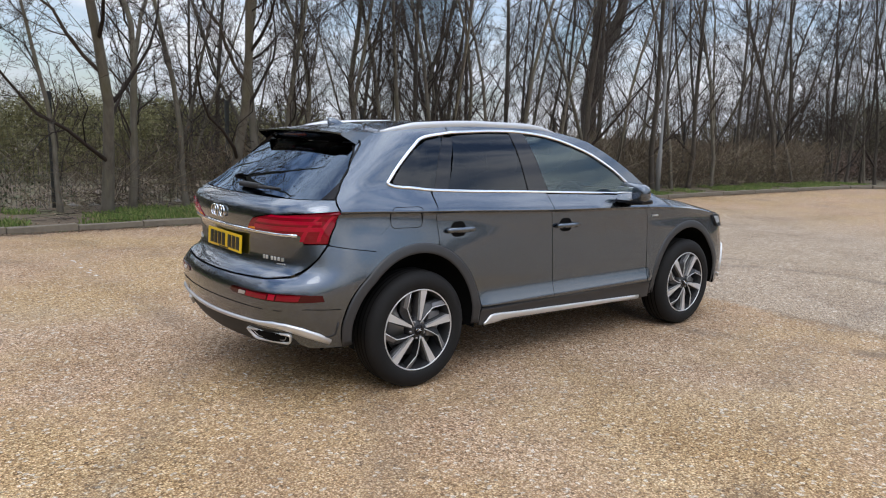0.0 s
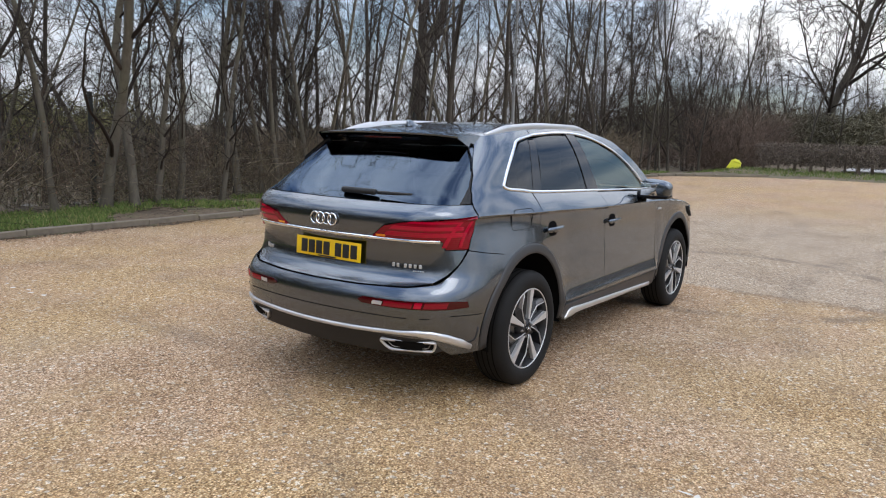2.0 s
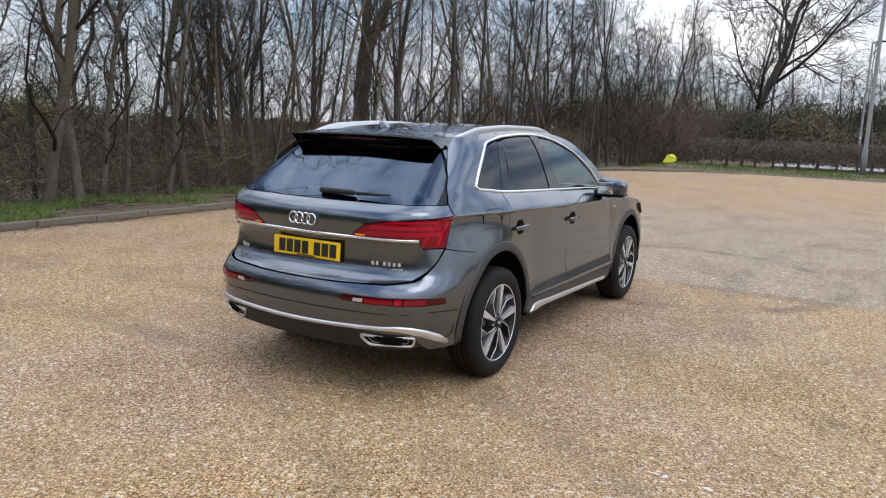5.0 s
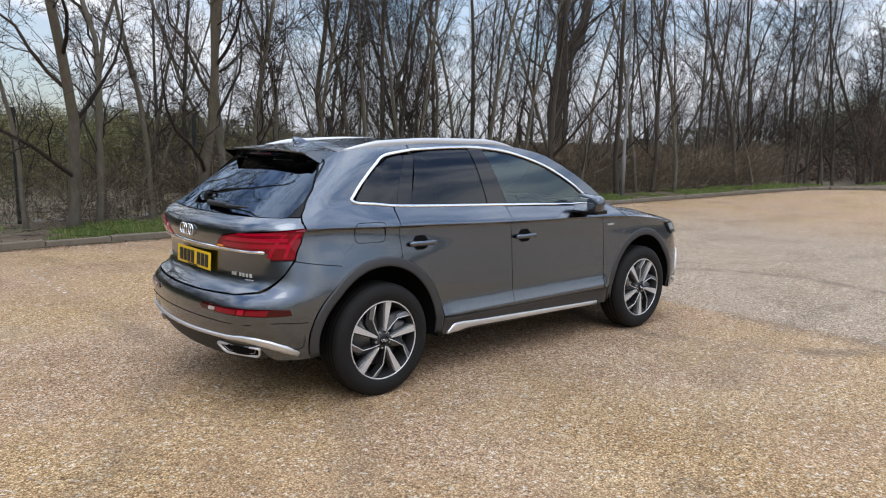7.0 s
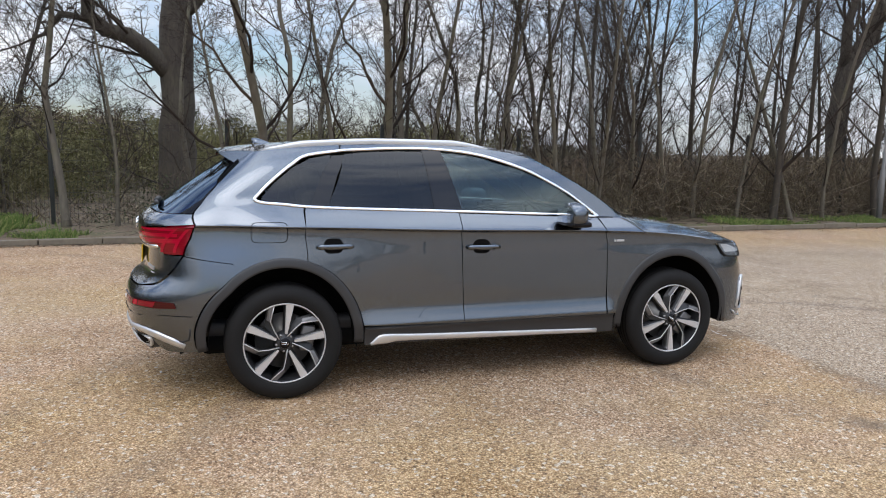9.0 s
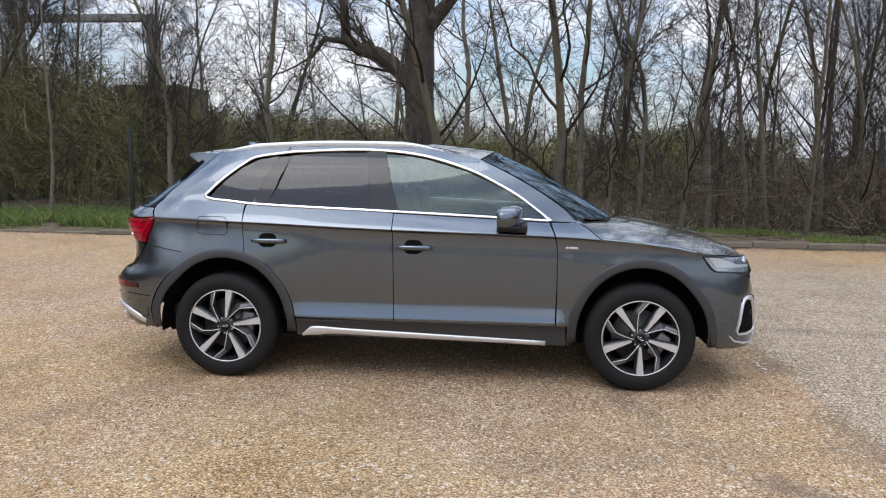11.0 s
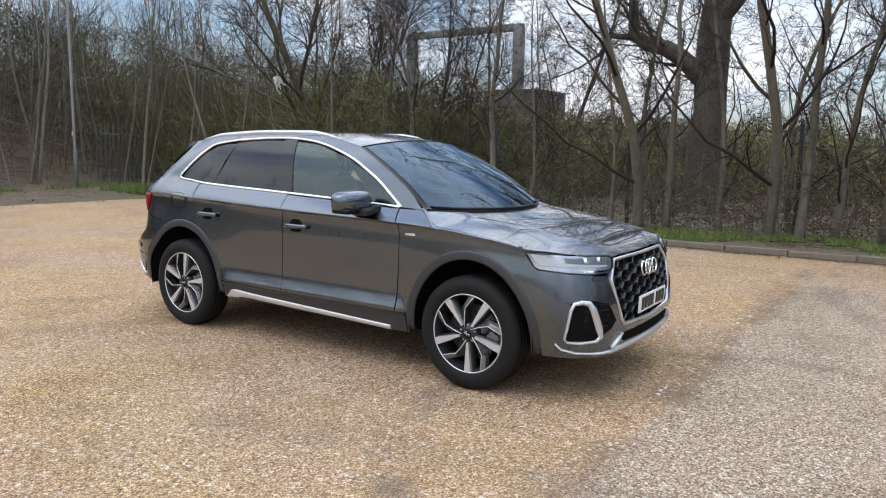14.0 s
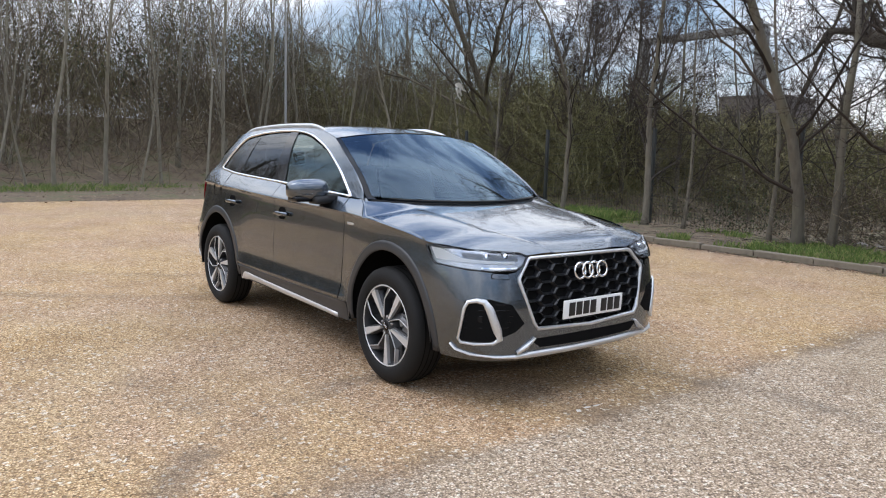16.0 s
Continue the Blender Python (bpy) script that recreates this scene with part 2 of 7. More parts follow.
PAINT = car_paint()
BLACK_GLOSS = plain("gloss_black_trim", (0.008, 0.008, 0.009), 0.12, vary=0.2)
BLACK_GLOSS.node_tree.nodes["Principled BSDF"].inputs["Specular IOR Level"].default_value = 0.2
GRILLE_BLACK = plain("satin_black_grille", (0.016, 0.0165, 0.018), 0.30, vary=0.2, scale=60)
PILLAR_GLOSS = plain("gloss_pillar_trim", (0.012, 0.012, 0.013), 0.03, vary=0.1)
BLACK_MATT = plain("matt_black_plastic", (0.013, 0.013, 0.0135), 0.6, vary=0.2, scale=60)
# near-black underbody; also puts the shade of gaps and hollows into colour
DARK_VOID = plain("underbody_and_shade_black", (0.007, 0.007, 0.007), 0.9, vary=0.3)
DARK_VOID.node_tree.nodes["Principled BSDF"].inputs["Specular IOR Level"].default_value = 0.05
CHROME = plain("polished_chrome", (0.86, 0.87, 0.88), 0.07, 1.0, vary=0.03)
SATIN = plain("satin_silver_trim", (0.66, 0.665, 0.67), 0.34, 0.75, vary=0.04, scale=8)
MACHINED = plain("machined_alloy", (0.60, 0.60, 0.60), 0.42, 0.55, vary=0.08, scale=80)
ALLOY_DARK = plain("grey_alloy", (0.030, 0.031, 0.033), 0.42, 0.3, vary=0.15)
ALLOY_MID = plain("silver_grey_alloy", (0.17, 0.17, 0.175), 0.40, 0.6, vary=0.1)
RUBBER = plain("tyre_rubber", (0.0085, 0.0082, 0.008), 0.75, vary=0.35, scale=50, bumpy=0.15)
RUBBER.node_tree.nodes["Principled BSDF"].inputs["Specular IOR Level"].default_value = 0.28
STEEL = plain("brake_steel", (0.30, 0.29, 0.28), 0.4, 0.9, vary=0.2)
GLASS_PRIVACY = tinted_glass("privacy_glass", (0.05, 0.054, 0.058), 1.60, sheen=(0.84, 0.87, 0.90))
GLASS_REAR = tinted_glass("dark_rear_glass", (0.08, 0.09, 0.10), 1.85, sheen=(0.62, 0.78, 1.0))
GLASS_CLEAR = tinted_glass("green_tinted_glass", (0.44, 0.53, 0.50), 1.85, sheen=(0.80, 0.94, 0.94))
GLASS_SCREEN = tinted_glass("coated_windscreen", (0.30, 0.36, 0.42), 1.68, sheen=(0.60, 0.80, 1.0))
LENS_CLEAR = tinted_glass("clear_lens", (0.97, 0.98, 0.99), 1.5)
RED_LENS = lens_red("red_lens", (0.40, 0.002, 0.022))
RED_DARK = lens_red("dark_red_lens", (0.21, 0.0015, 0.010))
RED_DEEP = lens_red("deep_red_lens", (0.05, 0.001, 0.002))
AMBER = plain("amber_lens", (0.9, 0.25, 0.02), 0.2, vary=0.1)
PLATE_YELLOW = plain("yellow_plate", (0.80, 0.52, 0.01), 0.35, vary=0.04)
PLATE_WHITE = plain("white_plate", (0.80, 0.80, 0.78), 0.35, vary=0.03)
PLATE_INK = plain("plate_ink", (0.012, 0.012, 0.012), 0.5, vary=0.1)
LEATHER = plain("dark_leather", (0.03, 0.03, 0.032), 0.55, vary=0.2)
PALE_CLOTH = plain("pale_headlining", (0.42, 0.41, 0.39), 0.8, vary=0.08)
BARK = bark_material("bark", (0.045, 0.038, 0.028), (0.190, 0.166, 0.128), 0.4)
BARK_PALE = bark_material("pale_bark", (0.095, 0.084, 0.062), (0.31, 0.278, 0.215))
BARK_DARK = bark_material("dark_bark", (0.024, 0.0195, 0.0155), (0.095, 0.078, 0.060), 0.15)
TWIG = island_material("twigs", [(0.0, (0.020, 0.015, 0.012)), (0.5, (0.042, 0.032, 0.025)), (1.0, (0.085, 0.066, 0.050))])
TWIG_PALE = island_material("pale_twigs", [(0.0, (0.055, 0.045, 0.032)), (0.5, (0.10, 0.083, 0.060)), (1.0, (0.17, 0.145, 0.105))])
SCRUB = island_material("scrub", [(0.0, (0.050, 0.038, 0.028)), (0.45, (0.135, 0.100, 0.070)), (0.8, (0.18, 0.152, 0.088)), (1.0, (0.34, 0.275, 0.20))])
SCRUB_GREEN = island_material("green_scrub", [(0.0, (0.090, 0.086, 0.036)), (0.5, (0.160, 0.150, 0.064)), (1.0, (0.25, 0.228, 0.112))])
SCRUB_OLIVE = island_material("olive_scrub", [(0.0, (0.068, 0.063, 0.029)), (0.5, (0.145, 0.132, 0.060)), (1.0, (0.245, 0.215, 0.112))])
HEDGE_BROWN = island_material("hedge_twigs", [(0.0, (0.052, 0.038, 0.029)), (0.6, (0.125, 0.090, 0.068)), (1.0, (0.22, 0.155, 0.115))])
HEDGE_GREY = island_material("clipped_hedge_twigs", [(0.0, (0.060, 0.046, 0.036)), (0.5, (0.150, 0.118, 0.092)), (1.0, (0.26, 0.215, 0.17))])
GRASS = island_material("grass_blades", [(0.0, (0.075, 0.118, 0.028)), (0.6, (0.155, 0.225, 0.058)), (1.0, (0.30, 0.29, 0.12))])
LEAF_DRY = island_material("dry_leaves", [(0.0, (0.055, 0.036, 0.022)), (0.55, (0.15, 0.092, 0.055)), (0.9, (0.27, 0.175, 0.11)), (1.0, (0.46, 0.38, 0.28))])
IVY = island_material("ivy_leaves", [(0.0, (0.028, 0.038, 0.016)), (0.6, (0.052, 0.066, 0.028)), (1.0, (0.09, 0.11, 0.05))], 0.6)
GRAVEL = gravel_material()
VERGE = litter_material("verge_soil", [(0.3, (0.06, 0.045, 0.03)), (0.5, (0.13, 0.10, 0.065)), (0.62, (0.10, 0.12, 0.04)), (0.8, (0.16, 0.13, 0.085))])
FIELD = litter_material("scrub_floor", [(0.3, (0.080, 0.056, 0.036)), (0.50, (0.165, 0.122, 0.078)), (0.62, (0.115, 0.112, 0.050)), (0.75, (0.20, 0.152, 0.098))], 0.9)
KERB = plain("kerb_concrete", (0.175, 0.146, 0.108), 0.9, vary=0.55, scale=22, bumpy=0.6)
ARCH_TRIM_SILL_SHADE = plain("dark_grey_arch_plastic_sill_shade", (0.030, 0.031, 0.033), 0.38, vary=0.15, scale=50)
SCRUB_FAR = island_material("far_scrub", [(0.0, (0.075, 0.066, 0.042)), (0.5, (0.115, 0.102, 0.066)), (1.0, (0.16, 0.145, 0.09))])
GALV = plain("galvanised_steel", (0.17, 0.168, 0.16), 0.6, 0.3, vary=0.15)
FENCE_GREEN = plain("dark_fence_paint", (0.015, 0.018, 0.016), 0.6, vary=0.2)
# ---- building helpers ----
def part(name, bm, material, parent=None, label="", smooth=True):
    """Links a bmesh as one mesh object under a thing or a part."""
    me = bpy.data.meshes.new(name)
    for f in bm.faces:
        f.smooth = smooth
    bm.to_mesh(me)
    bm.free()
    me.materials.append(material)
    ob = new(name, me)
    if parent is not None:
        ob.parent = parent
    if label:
        tagged(ob, label)
    return ob


def spline(xs, ys):
    """A monotone cubic through the knots, held level past its ends."""
    n = len(xs)
    h = [xs[i + 1] - xs[i] for i in range(n - 1)]
    d = [(ys[i + 1] - ys[i]) / h[i] for i in range(n - 1)]
    m = [d[0]] + [0 if d[i - 1] * d[i] <= 0 else 2 * d[i - 1] * d[i] / (d[i - 1] + d[i]) for i in range(1, n - 1)] + [d[-1]]

    def at(x):
        if x <= xs[0]:
            return ys[0]
        if x >= xs[-1]:
            return ys[-1]
        i = 0
        while x > xs[i + 1]:
            i += 1
        t = (x - xs[i]) / h[i]
        a, b = (1 + 2 * t) * (1 - t) ** 2, t * (1 - t) ** 2
        c, e = t * t * (3 - 2 * t), t * t * (t - 1)
        return a * ys[i] + b * h[i] * m[i] + c * ys[i + 1] + e * h[i] * m[i + 1]
    return at


def ease(a, b, x):
    t = min(1.0, max(0.0, (x - a) / (b - a)))
    return t * t * (3 - 2 * t)


def box_bm(sx, sy, sz, at=(0, 0, 0), bev=0.0, turn=None):
    bm = bmesh.new()
    bmesh.ops.create_cube(bm, size=1, matrix=Matrix.Diagonal((sx, sy, sz, 1)))
    if bev:
        bmesh.ops.bevel(bm, geom=bm.edges[:], offset=bev, segments=2, affect="EDGES", profile=0.6)
    bmesh.ops.transform(bm, matrix=Matrix.Translation(at) @ (turn or Matrix()), verts=bm.verts[:])
    return bm


def tube(bm, pts, radii, sides=5, cap=True):
    """A tube through the points, into bm."""
    rings = []
    n = len(pts)
    side = None
    for i, (p, r) in enumerate(zip(pts, radii)):
        d = (pts[min(i + 1, n - 1)] - pts[max(i - 1, 0)])
        if d.length < 1e-9:
            d = Vector((0, 0, 1))
        d = d.normalized()
        if side is None:
            side = d.orthogonal().normalized()
        else:
            side = (side - d * side.dot(d))
            side = side.normalized() if side.length > 1e-6 else d.orthogonal().normalized()
        up = d.cross(side)
        rings.append([bm.verts.new(p + side * (r * math.cos(a)) + up * (r * math.sin(a))) for a in (2 * math.pi * k / sides for k in range(sides))])
    for a, b in zip(rings, rings[1:]):
        for k in range(sides):
            bm.faces.new((a[k], a[(k + 1) % sides], b[(k + 1) % sides], b[k]))
    if cap and sides > 2:
        bm.faces.new(list(reversed(rings[0])))
        bm.faces.new(rings[-1])


def lathe(profile, steps=48, axis="Y", closed=False):
    """Turns a profile of (radius, offset along the axis) round that axis."""
    bm = bmesh.new()
    rings = []
    for r, o in profile:
        ring = []
        for k in range(steps):
            a = 2 * math.pi * k / steps
            ring.append(bm.verts.new((r * math.cos(a), o, r * math.sin(a)) if axis == "Y" else (r * math.cos(a), r * math.sin(a), o)))
        rings.append(ring)
    pairs = list(zip(rings, rings[1:])) + ([(rings[-1], rings[0])] if closed else [])
    for a, b in pairs:
        for k in range(steps):
            bm.faces.new((a[k], b[k], b[(k + 1) % steps], a[(k + 1) % steps]))
    bmesh.ops.recalc_face_normals(bm, faces=bm.faces[:])
    return bm


def sheet(surf, poly, step=0.04, lift=0.0, depth=0.02, flip=1, bm=None, outward=None, warp=None):
    """A panel: the polygon in the surface's two parameters, cut into cells, laid on the surface and given edges that turn inwards."""
    tmp = bmesh.new()
    cuts = []
    if warp is not None:
        # rows that follow the crease along the flank
        to_q, to_z, cuts = warp
        poly = [(a, to_q(a, b)) for a, b in poly]
        laid = surf
        surf = lambda a, b: laid(a, to_z(a, b))
    tmp.faces.new([tmp.verts.new((a, b, 0)) for a, b in poly])
    for c in cuts:
        if min(p[1] for p in poly) < c < max(p[1] for p in poly):
            bmesh.ops.bisect_plane(tmp, geom=tmp.verts[:] + tmp.edges[:] + tmp.faces[:], plane_co=(0, c, 0), plane_no=(0, 1, 0), dist=1e-5)
    for ax in (0, 1):
        lo, hi = min(p[ax] for p in poly), max(p[ax] for p in poly)
        k = math.floor(lo / step) + 1
        st = step
        while k * st < hi - 1e-4:
            co, no = [0, 0, 0], [0, 0, 0]
            co[ax], no[ax] = k * st + 1e-5, 1
            bmesh.ops.bisect_plane(tmp, geom=tmp.verts[:] + tmp.edges[:] + tmp.faces[:], plane_co=co, plane_no=no, dist=1e-5)
            k += 1
    bmesh.ops.remove_doubles(tmp, verts=tmp.verts[:], dist=0.0018)
    bmesh.ops.triangulate(tmp, faces=[f for f in tmp.faces if len(f.verts) > 4])
    e = 1e-3
    for v in tmp.verts:
        a, b = v.co.x, v.co.y
        p = surf(a, b)
        n = (surf(a + e, b) - surf(a - e, b)).cross(surf(a, b + e) - surf(a, b - e))
        n = n.normalized() if n.length > 1e-12 else Vector((0, 0, 1))
        if outward is not None and n.dot(p - outward) < 0:
            n = -n
        v.co = p + n * lift
    tmp.normal_update()
    f0 = max(tmp.faces, key=lambda f: f.calc_area())
    c = f0.calc_center_median()
    if outward is not None and f0.normal.dot(c - outward) < 0:
        bmesh.ops.reverse_faces(tmp, faces=tmp.faces[:])
        tmp.normal_update()
    if depth:
        rim = [ed for ed in tmp.edges if len(ed.link_faces) == 1]
        way = {v: v.normal.copy() for ed in rim for v in ed.verts}
        ret = bmesh.ops.extrude_edge_only(tmp, edges=rim)
        fresh = [g for g in ret["geom"] if isinstance(g, bmesh.types.BMVert)]
        spot = {}
        for v, n in way.items():
            spot[tuple(round(x, 5) for x in v.co)] = n
        for v in fresh:
            n = spot.get(tuple(round(x, 5) for x in v.co), v.normal)
            v.co -= n * depth
        for ed in rim:
            ed.smooth = False
    if flip < 0:
        for v in tmp.verts:
            v.co.y = -v.co.y
        bmesh.ops.reverse_faces(tmp, faces=tmp.faces[:])
    if bm is not None:
        me = bpy.data.meshes.new("tmp")
        tmp.to_mesh(me)
        tmp.free()
        bm.from_mesh(me)
        bpy.data.meshes.remove(me)
        return bm
    return tmp


def ribbon(surf, line, width, height, flip=1, outward=None, closed=False, sink=0.004):
    """A raised strip of a rounded section along a line in the surface's parameters. width may change along the line."""
    bm = bmesh.new()
    n = len(line)
    pts = [surf(a, b) for a, b in line]
    rows = []
    e = 1e-3
    for i, (a, b) in enumerate(line):
        nn = (surf(a + e, b) - surf(a - e, b)).cross(surf(a, b + e) - surf(a, b - e)).normalized()
        if outward is not None and nn.dot(pts[i] - outward) < 0:
            nn = -nn
        d = (pts[(i + 1) % n] - pts[i - 1]) if closed else (pts[min(i + 1, n - 1)] - pts[max(i - 1, 0)])
        s = nn.cross(d).normalized()
        w = width[i] if isinstance(width, (list, tuple)) else width
        hgt = height[i] if isinstance(height, (list, tuple)) else height
        rows.append([bm.verts.new(pts[i] + s * (w * q) + nn * (hgt * hh - (sink if hh == 0 else 0))) for q, hh in ((-0.5, 0), (-0.5, 0.55), (-0.3, 1), (0.3, 1), (0.5, 0.55), (0.5, 0))])
    pairs = list(zip(rows, rows[1:])) + ([(rows[-1], rows[0])] if closed else [])
    for p, q in pairs:
        for k in range(5):
            bm.faces.new((p[k], p[k + 1], q[k + 1], q[k]))
    if not closed:
        bm.faces.new(rows[0])
        bm.faces.new(list(reversed(rows[-1])))
    bmesh.ops.recalc_face_normals(bm, faces=bm.faces[:])
    if flip < 0:
        for v in bm.verts:
            v.co.y = -v.co.y
        bmesh.ops.reverse_faces(bm, faces=bm.faces[:])
    return bm


def rounded(poly, r=0.02, n=4):
    """The polygon with its corners rounded."""
    out = []
    m = len(poly)
    for i in range(m):
        p, a, b = Vector(poly[i]), Vector(poly[i - 1]), Vector(poly[(i + 1) % m])
        da, db = (a - p), (b - p)
        k = min(r, da.length * 0.45, db.length * 0.45)
        s, e = p + da.normalized() * k, p + db.normalized() * k
        for j in range(n + 1):
            t = j / n
            q = s * (1 - t) ** 2 + p * (2 * t * (1 - t)) + e * t * t
            out.append((q.x, q.y))
    return out
# ---- the car: its surfaces ----
# x forward, half widths taken as positive y; rear axle at x = -1.41, front axle at x = 1.41
AXLE, HUB_Z, TYRE_R = 1.41, 0.365, 0.365
CORE = Vector((0, 0, 0.7))
crease_z = spline([-2.0, -1.25, -0.25, 0.82, 1.25, 1.6, 1.85], [1.105, 1.085, 1.052, 1.028, 1.005, 0.965, 0.915])
belt_z = spline([-1.6, -1.2, -0.3, 0.55, 0.8], [1.238, 1.203, 1.169, 1.135, 1.122])
half_w = spline([-2.3, -1.9, -1.41, -0.95, 0, 0.95, 1.41, 1.8, 2.1], [0.86, 0.895, 0.926, 0.905, 0.902, 0.905, 0.926, 0.90, 0.84])
upper_in = spline([-2.2, -1.75, -1.2, -0.5, 1.0, 1.8], [0.085, 0.055, 0.02, 0.0, 0.0, 0.02])
door_prof = spline([0.18, 0.25, 0.33, 0.40, 0.435, 0.452, 0.475, 0.560, 0.62, 0.76, 0.85, 0.89, 1.00, 1.030, 1.040, 1.05], [-0.11, -0.035, -0.014, -0.006, 0.020, 0.021, 0.014, -0.005, -0.007, -0.014, -0.018, -0.020, -0.026, -0.026, -0.017, 0.000])
wing_prof = spline([0.18, 0.27, 0.36, 0.55, 0.8, 0.87, 1.00, 1.030, 1.040, 1.05], [-0.10, -0.045, -0.018, 0.000, -0.009, -0.012, -0.020, -0.020, -0.014, 0.000])
rear_x = spline([0.22, 0.30, 0.40, 0.50, 0.62, 0.69, 0.725, 0.75, 0.82, 0.92, 0.97, 1.04, 1.10, 1.135, 1.16, 1.19, 1.30, 1.46, 1.60],
                [-2.20, -2.28, -2.345, -2.38, -2.385, -2.365, -2.325, -2.275, -2.25, -2.248, -2.275, -2.295, -2.290, -2.265, -2.225, -2.165, -2.01, -1.775, -1.58])
front_x = spline([0.20, 0.27, 0.33, 0.45, 0.56, 0.70, 0.80, 0.86, 0.90], [2.16, 2.235, 2.268, 2.272, 2.270, 2.245, 2.219, 2.190, 2.158])


def side_y(x, z):
    b, zc, zb = half_w(x), crease_z(x), belt_z(x)
    b -= upper_in(x) * ease(0.70, 1.10, z)
    top = 0.805 - 0.035 * ease(-1.2, -1.9, x)
    if z <= zc:
        zz = z * (1 + (1.05 / zc - 1) * ease(0.56, 0.80, z))
        doors = ease(-1.02, -0.86, x) * ease(0.98, 0.86, x)
        return b + doors * door_prof(zz) + (1 - doors) * wing_prof(zz)
    y0 = b + 0.001
    if z <= zb:
        t = (z - zc) / max(zb - zc, 1e-4)
        return y0 + (top - y0) * (0.75 * t + 0.25 * t * t)
    h = (z - zb) / max(1.60 - zb, 0.1)
    return top - 0.140 * h - 0.065 * h ** 4


def corner_x(z):
    return -1.75 if z < 1.15 else max(rear_x(z) + 0.415, -1.75) if z < 1.6 else -1.17


def to_u(x, z):
    """The parameter of a point on the flank at x."""
    c = corner_x(z)
    return x if x > -1.0 else -1.0 + (x + 1.0) * 0.75 / (-1.0 - c) if x > c else rear_ux(x, z)


def body(u, z):
    """The whole skin below the glass, and the rear half of the cabin: u runs from the tail's middle (-3) along the flank to the nose's middle (3)."""
    if u < -3:
        p = body(-6 - u, z)
        return Vector((p.x, -p.y, p.z))
    if u > 3:
        p = body(6 - u, z)
        return Vector((p.x, -p.y, p.z))
    if -1.75 <= u <= 1.75:
        x = u if u > -1.0 else -1.0 + (u + 1.0) * (-1.0 - corner_x(z)) / 0.75
        return Vector((x, side_y(x, z), z))
    if u < 0:
        xr, c = rear_x(z), corner_x(z)
        if u < -2.45:
            y = u + 3
            return Vector((xr + 0.19 * y * y, y, z))
        t = (-1.75 - u) / 0.7
        p0, p2 = Vector((xr + 0.0575, 0.55)), Vector((c, side_y(c, z)))
        p1 = Vector((xr + 0.0575 + 0.209 * (p2.y - 0.55), p2.y - 0.004))
    else:
        xf = front_x(z)
        if u > 2.45:
            y = 3 - u
            return Vector((xf - 0.13 * y * y, y, z))
        t = (u - 1.75) / 0.7
        p0, p2 = Vector((xf - 0.0393, 0.55)), Vector((1.75, side_y(1.75, z)))
        p1 = Vector((xf - 0.0393 - 0.143 * (p2.y - 0.55), p2.y - 0.004))
    q = p2 * (1 - t) ** 2 + p1 * (2 * t * (1 - t)) + p0 * t * t
    return Vector((q.x, q.y, z))


def find_u(lo, hi, test):
    for _ in range(40):
        mid = (lo + hi) / 2
        lo, hi = (mid, hi) if test(mid) else (lo, mid)
    return (lo + hi) / 2


def rear_u(y, z):
    """The parameter of the tail's point at half width y."""
    return -3 + y if y <= 0.55 else find_u(-2.45, -1.0, lambda u: body(u, z).y < y)


def rear_ux(x, z):
    return find_u(-2.45, -0.5, lambda u: body(u, z).x < x)


def front_u(y, z):
    return 3 - y if y <= 0.55 else find_u(1.75, 2.45, lambda u: body(u, z).y > y)


def front_ux(x, z):
    return find_u(1.0, 2.45, lambda u: body(u, z).x < x)


def flank_crease(u):
    return crease_z(max(-2.0, min(1.85, u)))


def to_row(u, z):
    c = flank_crease(u)
    return z if z <= 0.7 or z >= 1.25 else 0.7 + (z - 0.7) / (1 + (c - 1.05) / 0.35) if z <= c else 1.25 - (1.25 - z) / (1 - (c - 1.05) / 0.2)


def from_row(u, q):
    c = flank_crease(u)
    return q if q <= 0.7 or q >= 1.25 else q + (c - 1.05) * ((q - 0.7) / 0.35 if q <= 1.05 else (1.25 - q) / 0.2)


FLANK = (to_row, from_row, [0.435, 0.452, 0.465, 0.475, 0.49, 0.52, 0.56, 0.58, 0.85, 0.87, 0.89, 1.0, 1.02, 1.030, 1.035, 1.040, 1.045, 1.05, 1.054, 1.07])


def arch(cx, rx, rz, a0, a1, n=22):
    """Points of a wheel opening, from angle a0 to a1 in degrees."""
    return [(cx + rx * math.cos(radians(a0 + (a1 - a0) * i / n)), HUB_Z + rz * math.sin(radians(a0 + (a1 - a0) * i / n))) for i in range(n + 1)]


hood_edge_z = lambda x: crease_z(x) + 0.003 + (1.110 - crease_z(x)) * ease(1.16, 0.985, x)
ROOF_X = [0.33, 0.10, -0.2, -0.7, -1.2, -1.5, -1.62]
roof_edge_z = spline(list(reversed(ROOF_X)), [1.535, 1.552, 1.583, 1.605, 1.602, 1.572, 1.522])
apillar_z = spline([0.33, 0.55, 0.8, 0.99], [1.522, 1.415, 1.268, 1.125])


def strip_between(mid, edge, power=2.3):
    """A surface across the car: mid(v) and edge(v) give the middle's (x, z) and the edge's (x, y, z)."""
    def at(v, w):
        (xm, zm), (xe, ye, ze) = mid(v), tuple(edge(v))
        k = abs(w)
        return Vector((xm + (xe - xm) * k ** 2.0, ye * w, zm + (ze - zm) * k ** power))
    return at


hood_mid_x, hood_mid_z = spline([0, 0.15, 0.5, 1], [2.172, 2.05, 1.70, 1.27]), spline([0, 0.05, 0.15, 0.5, 1], [0.872, 0.905, 0.945, 1.030, 1.098])


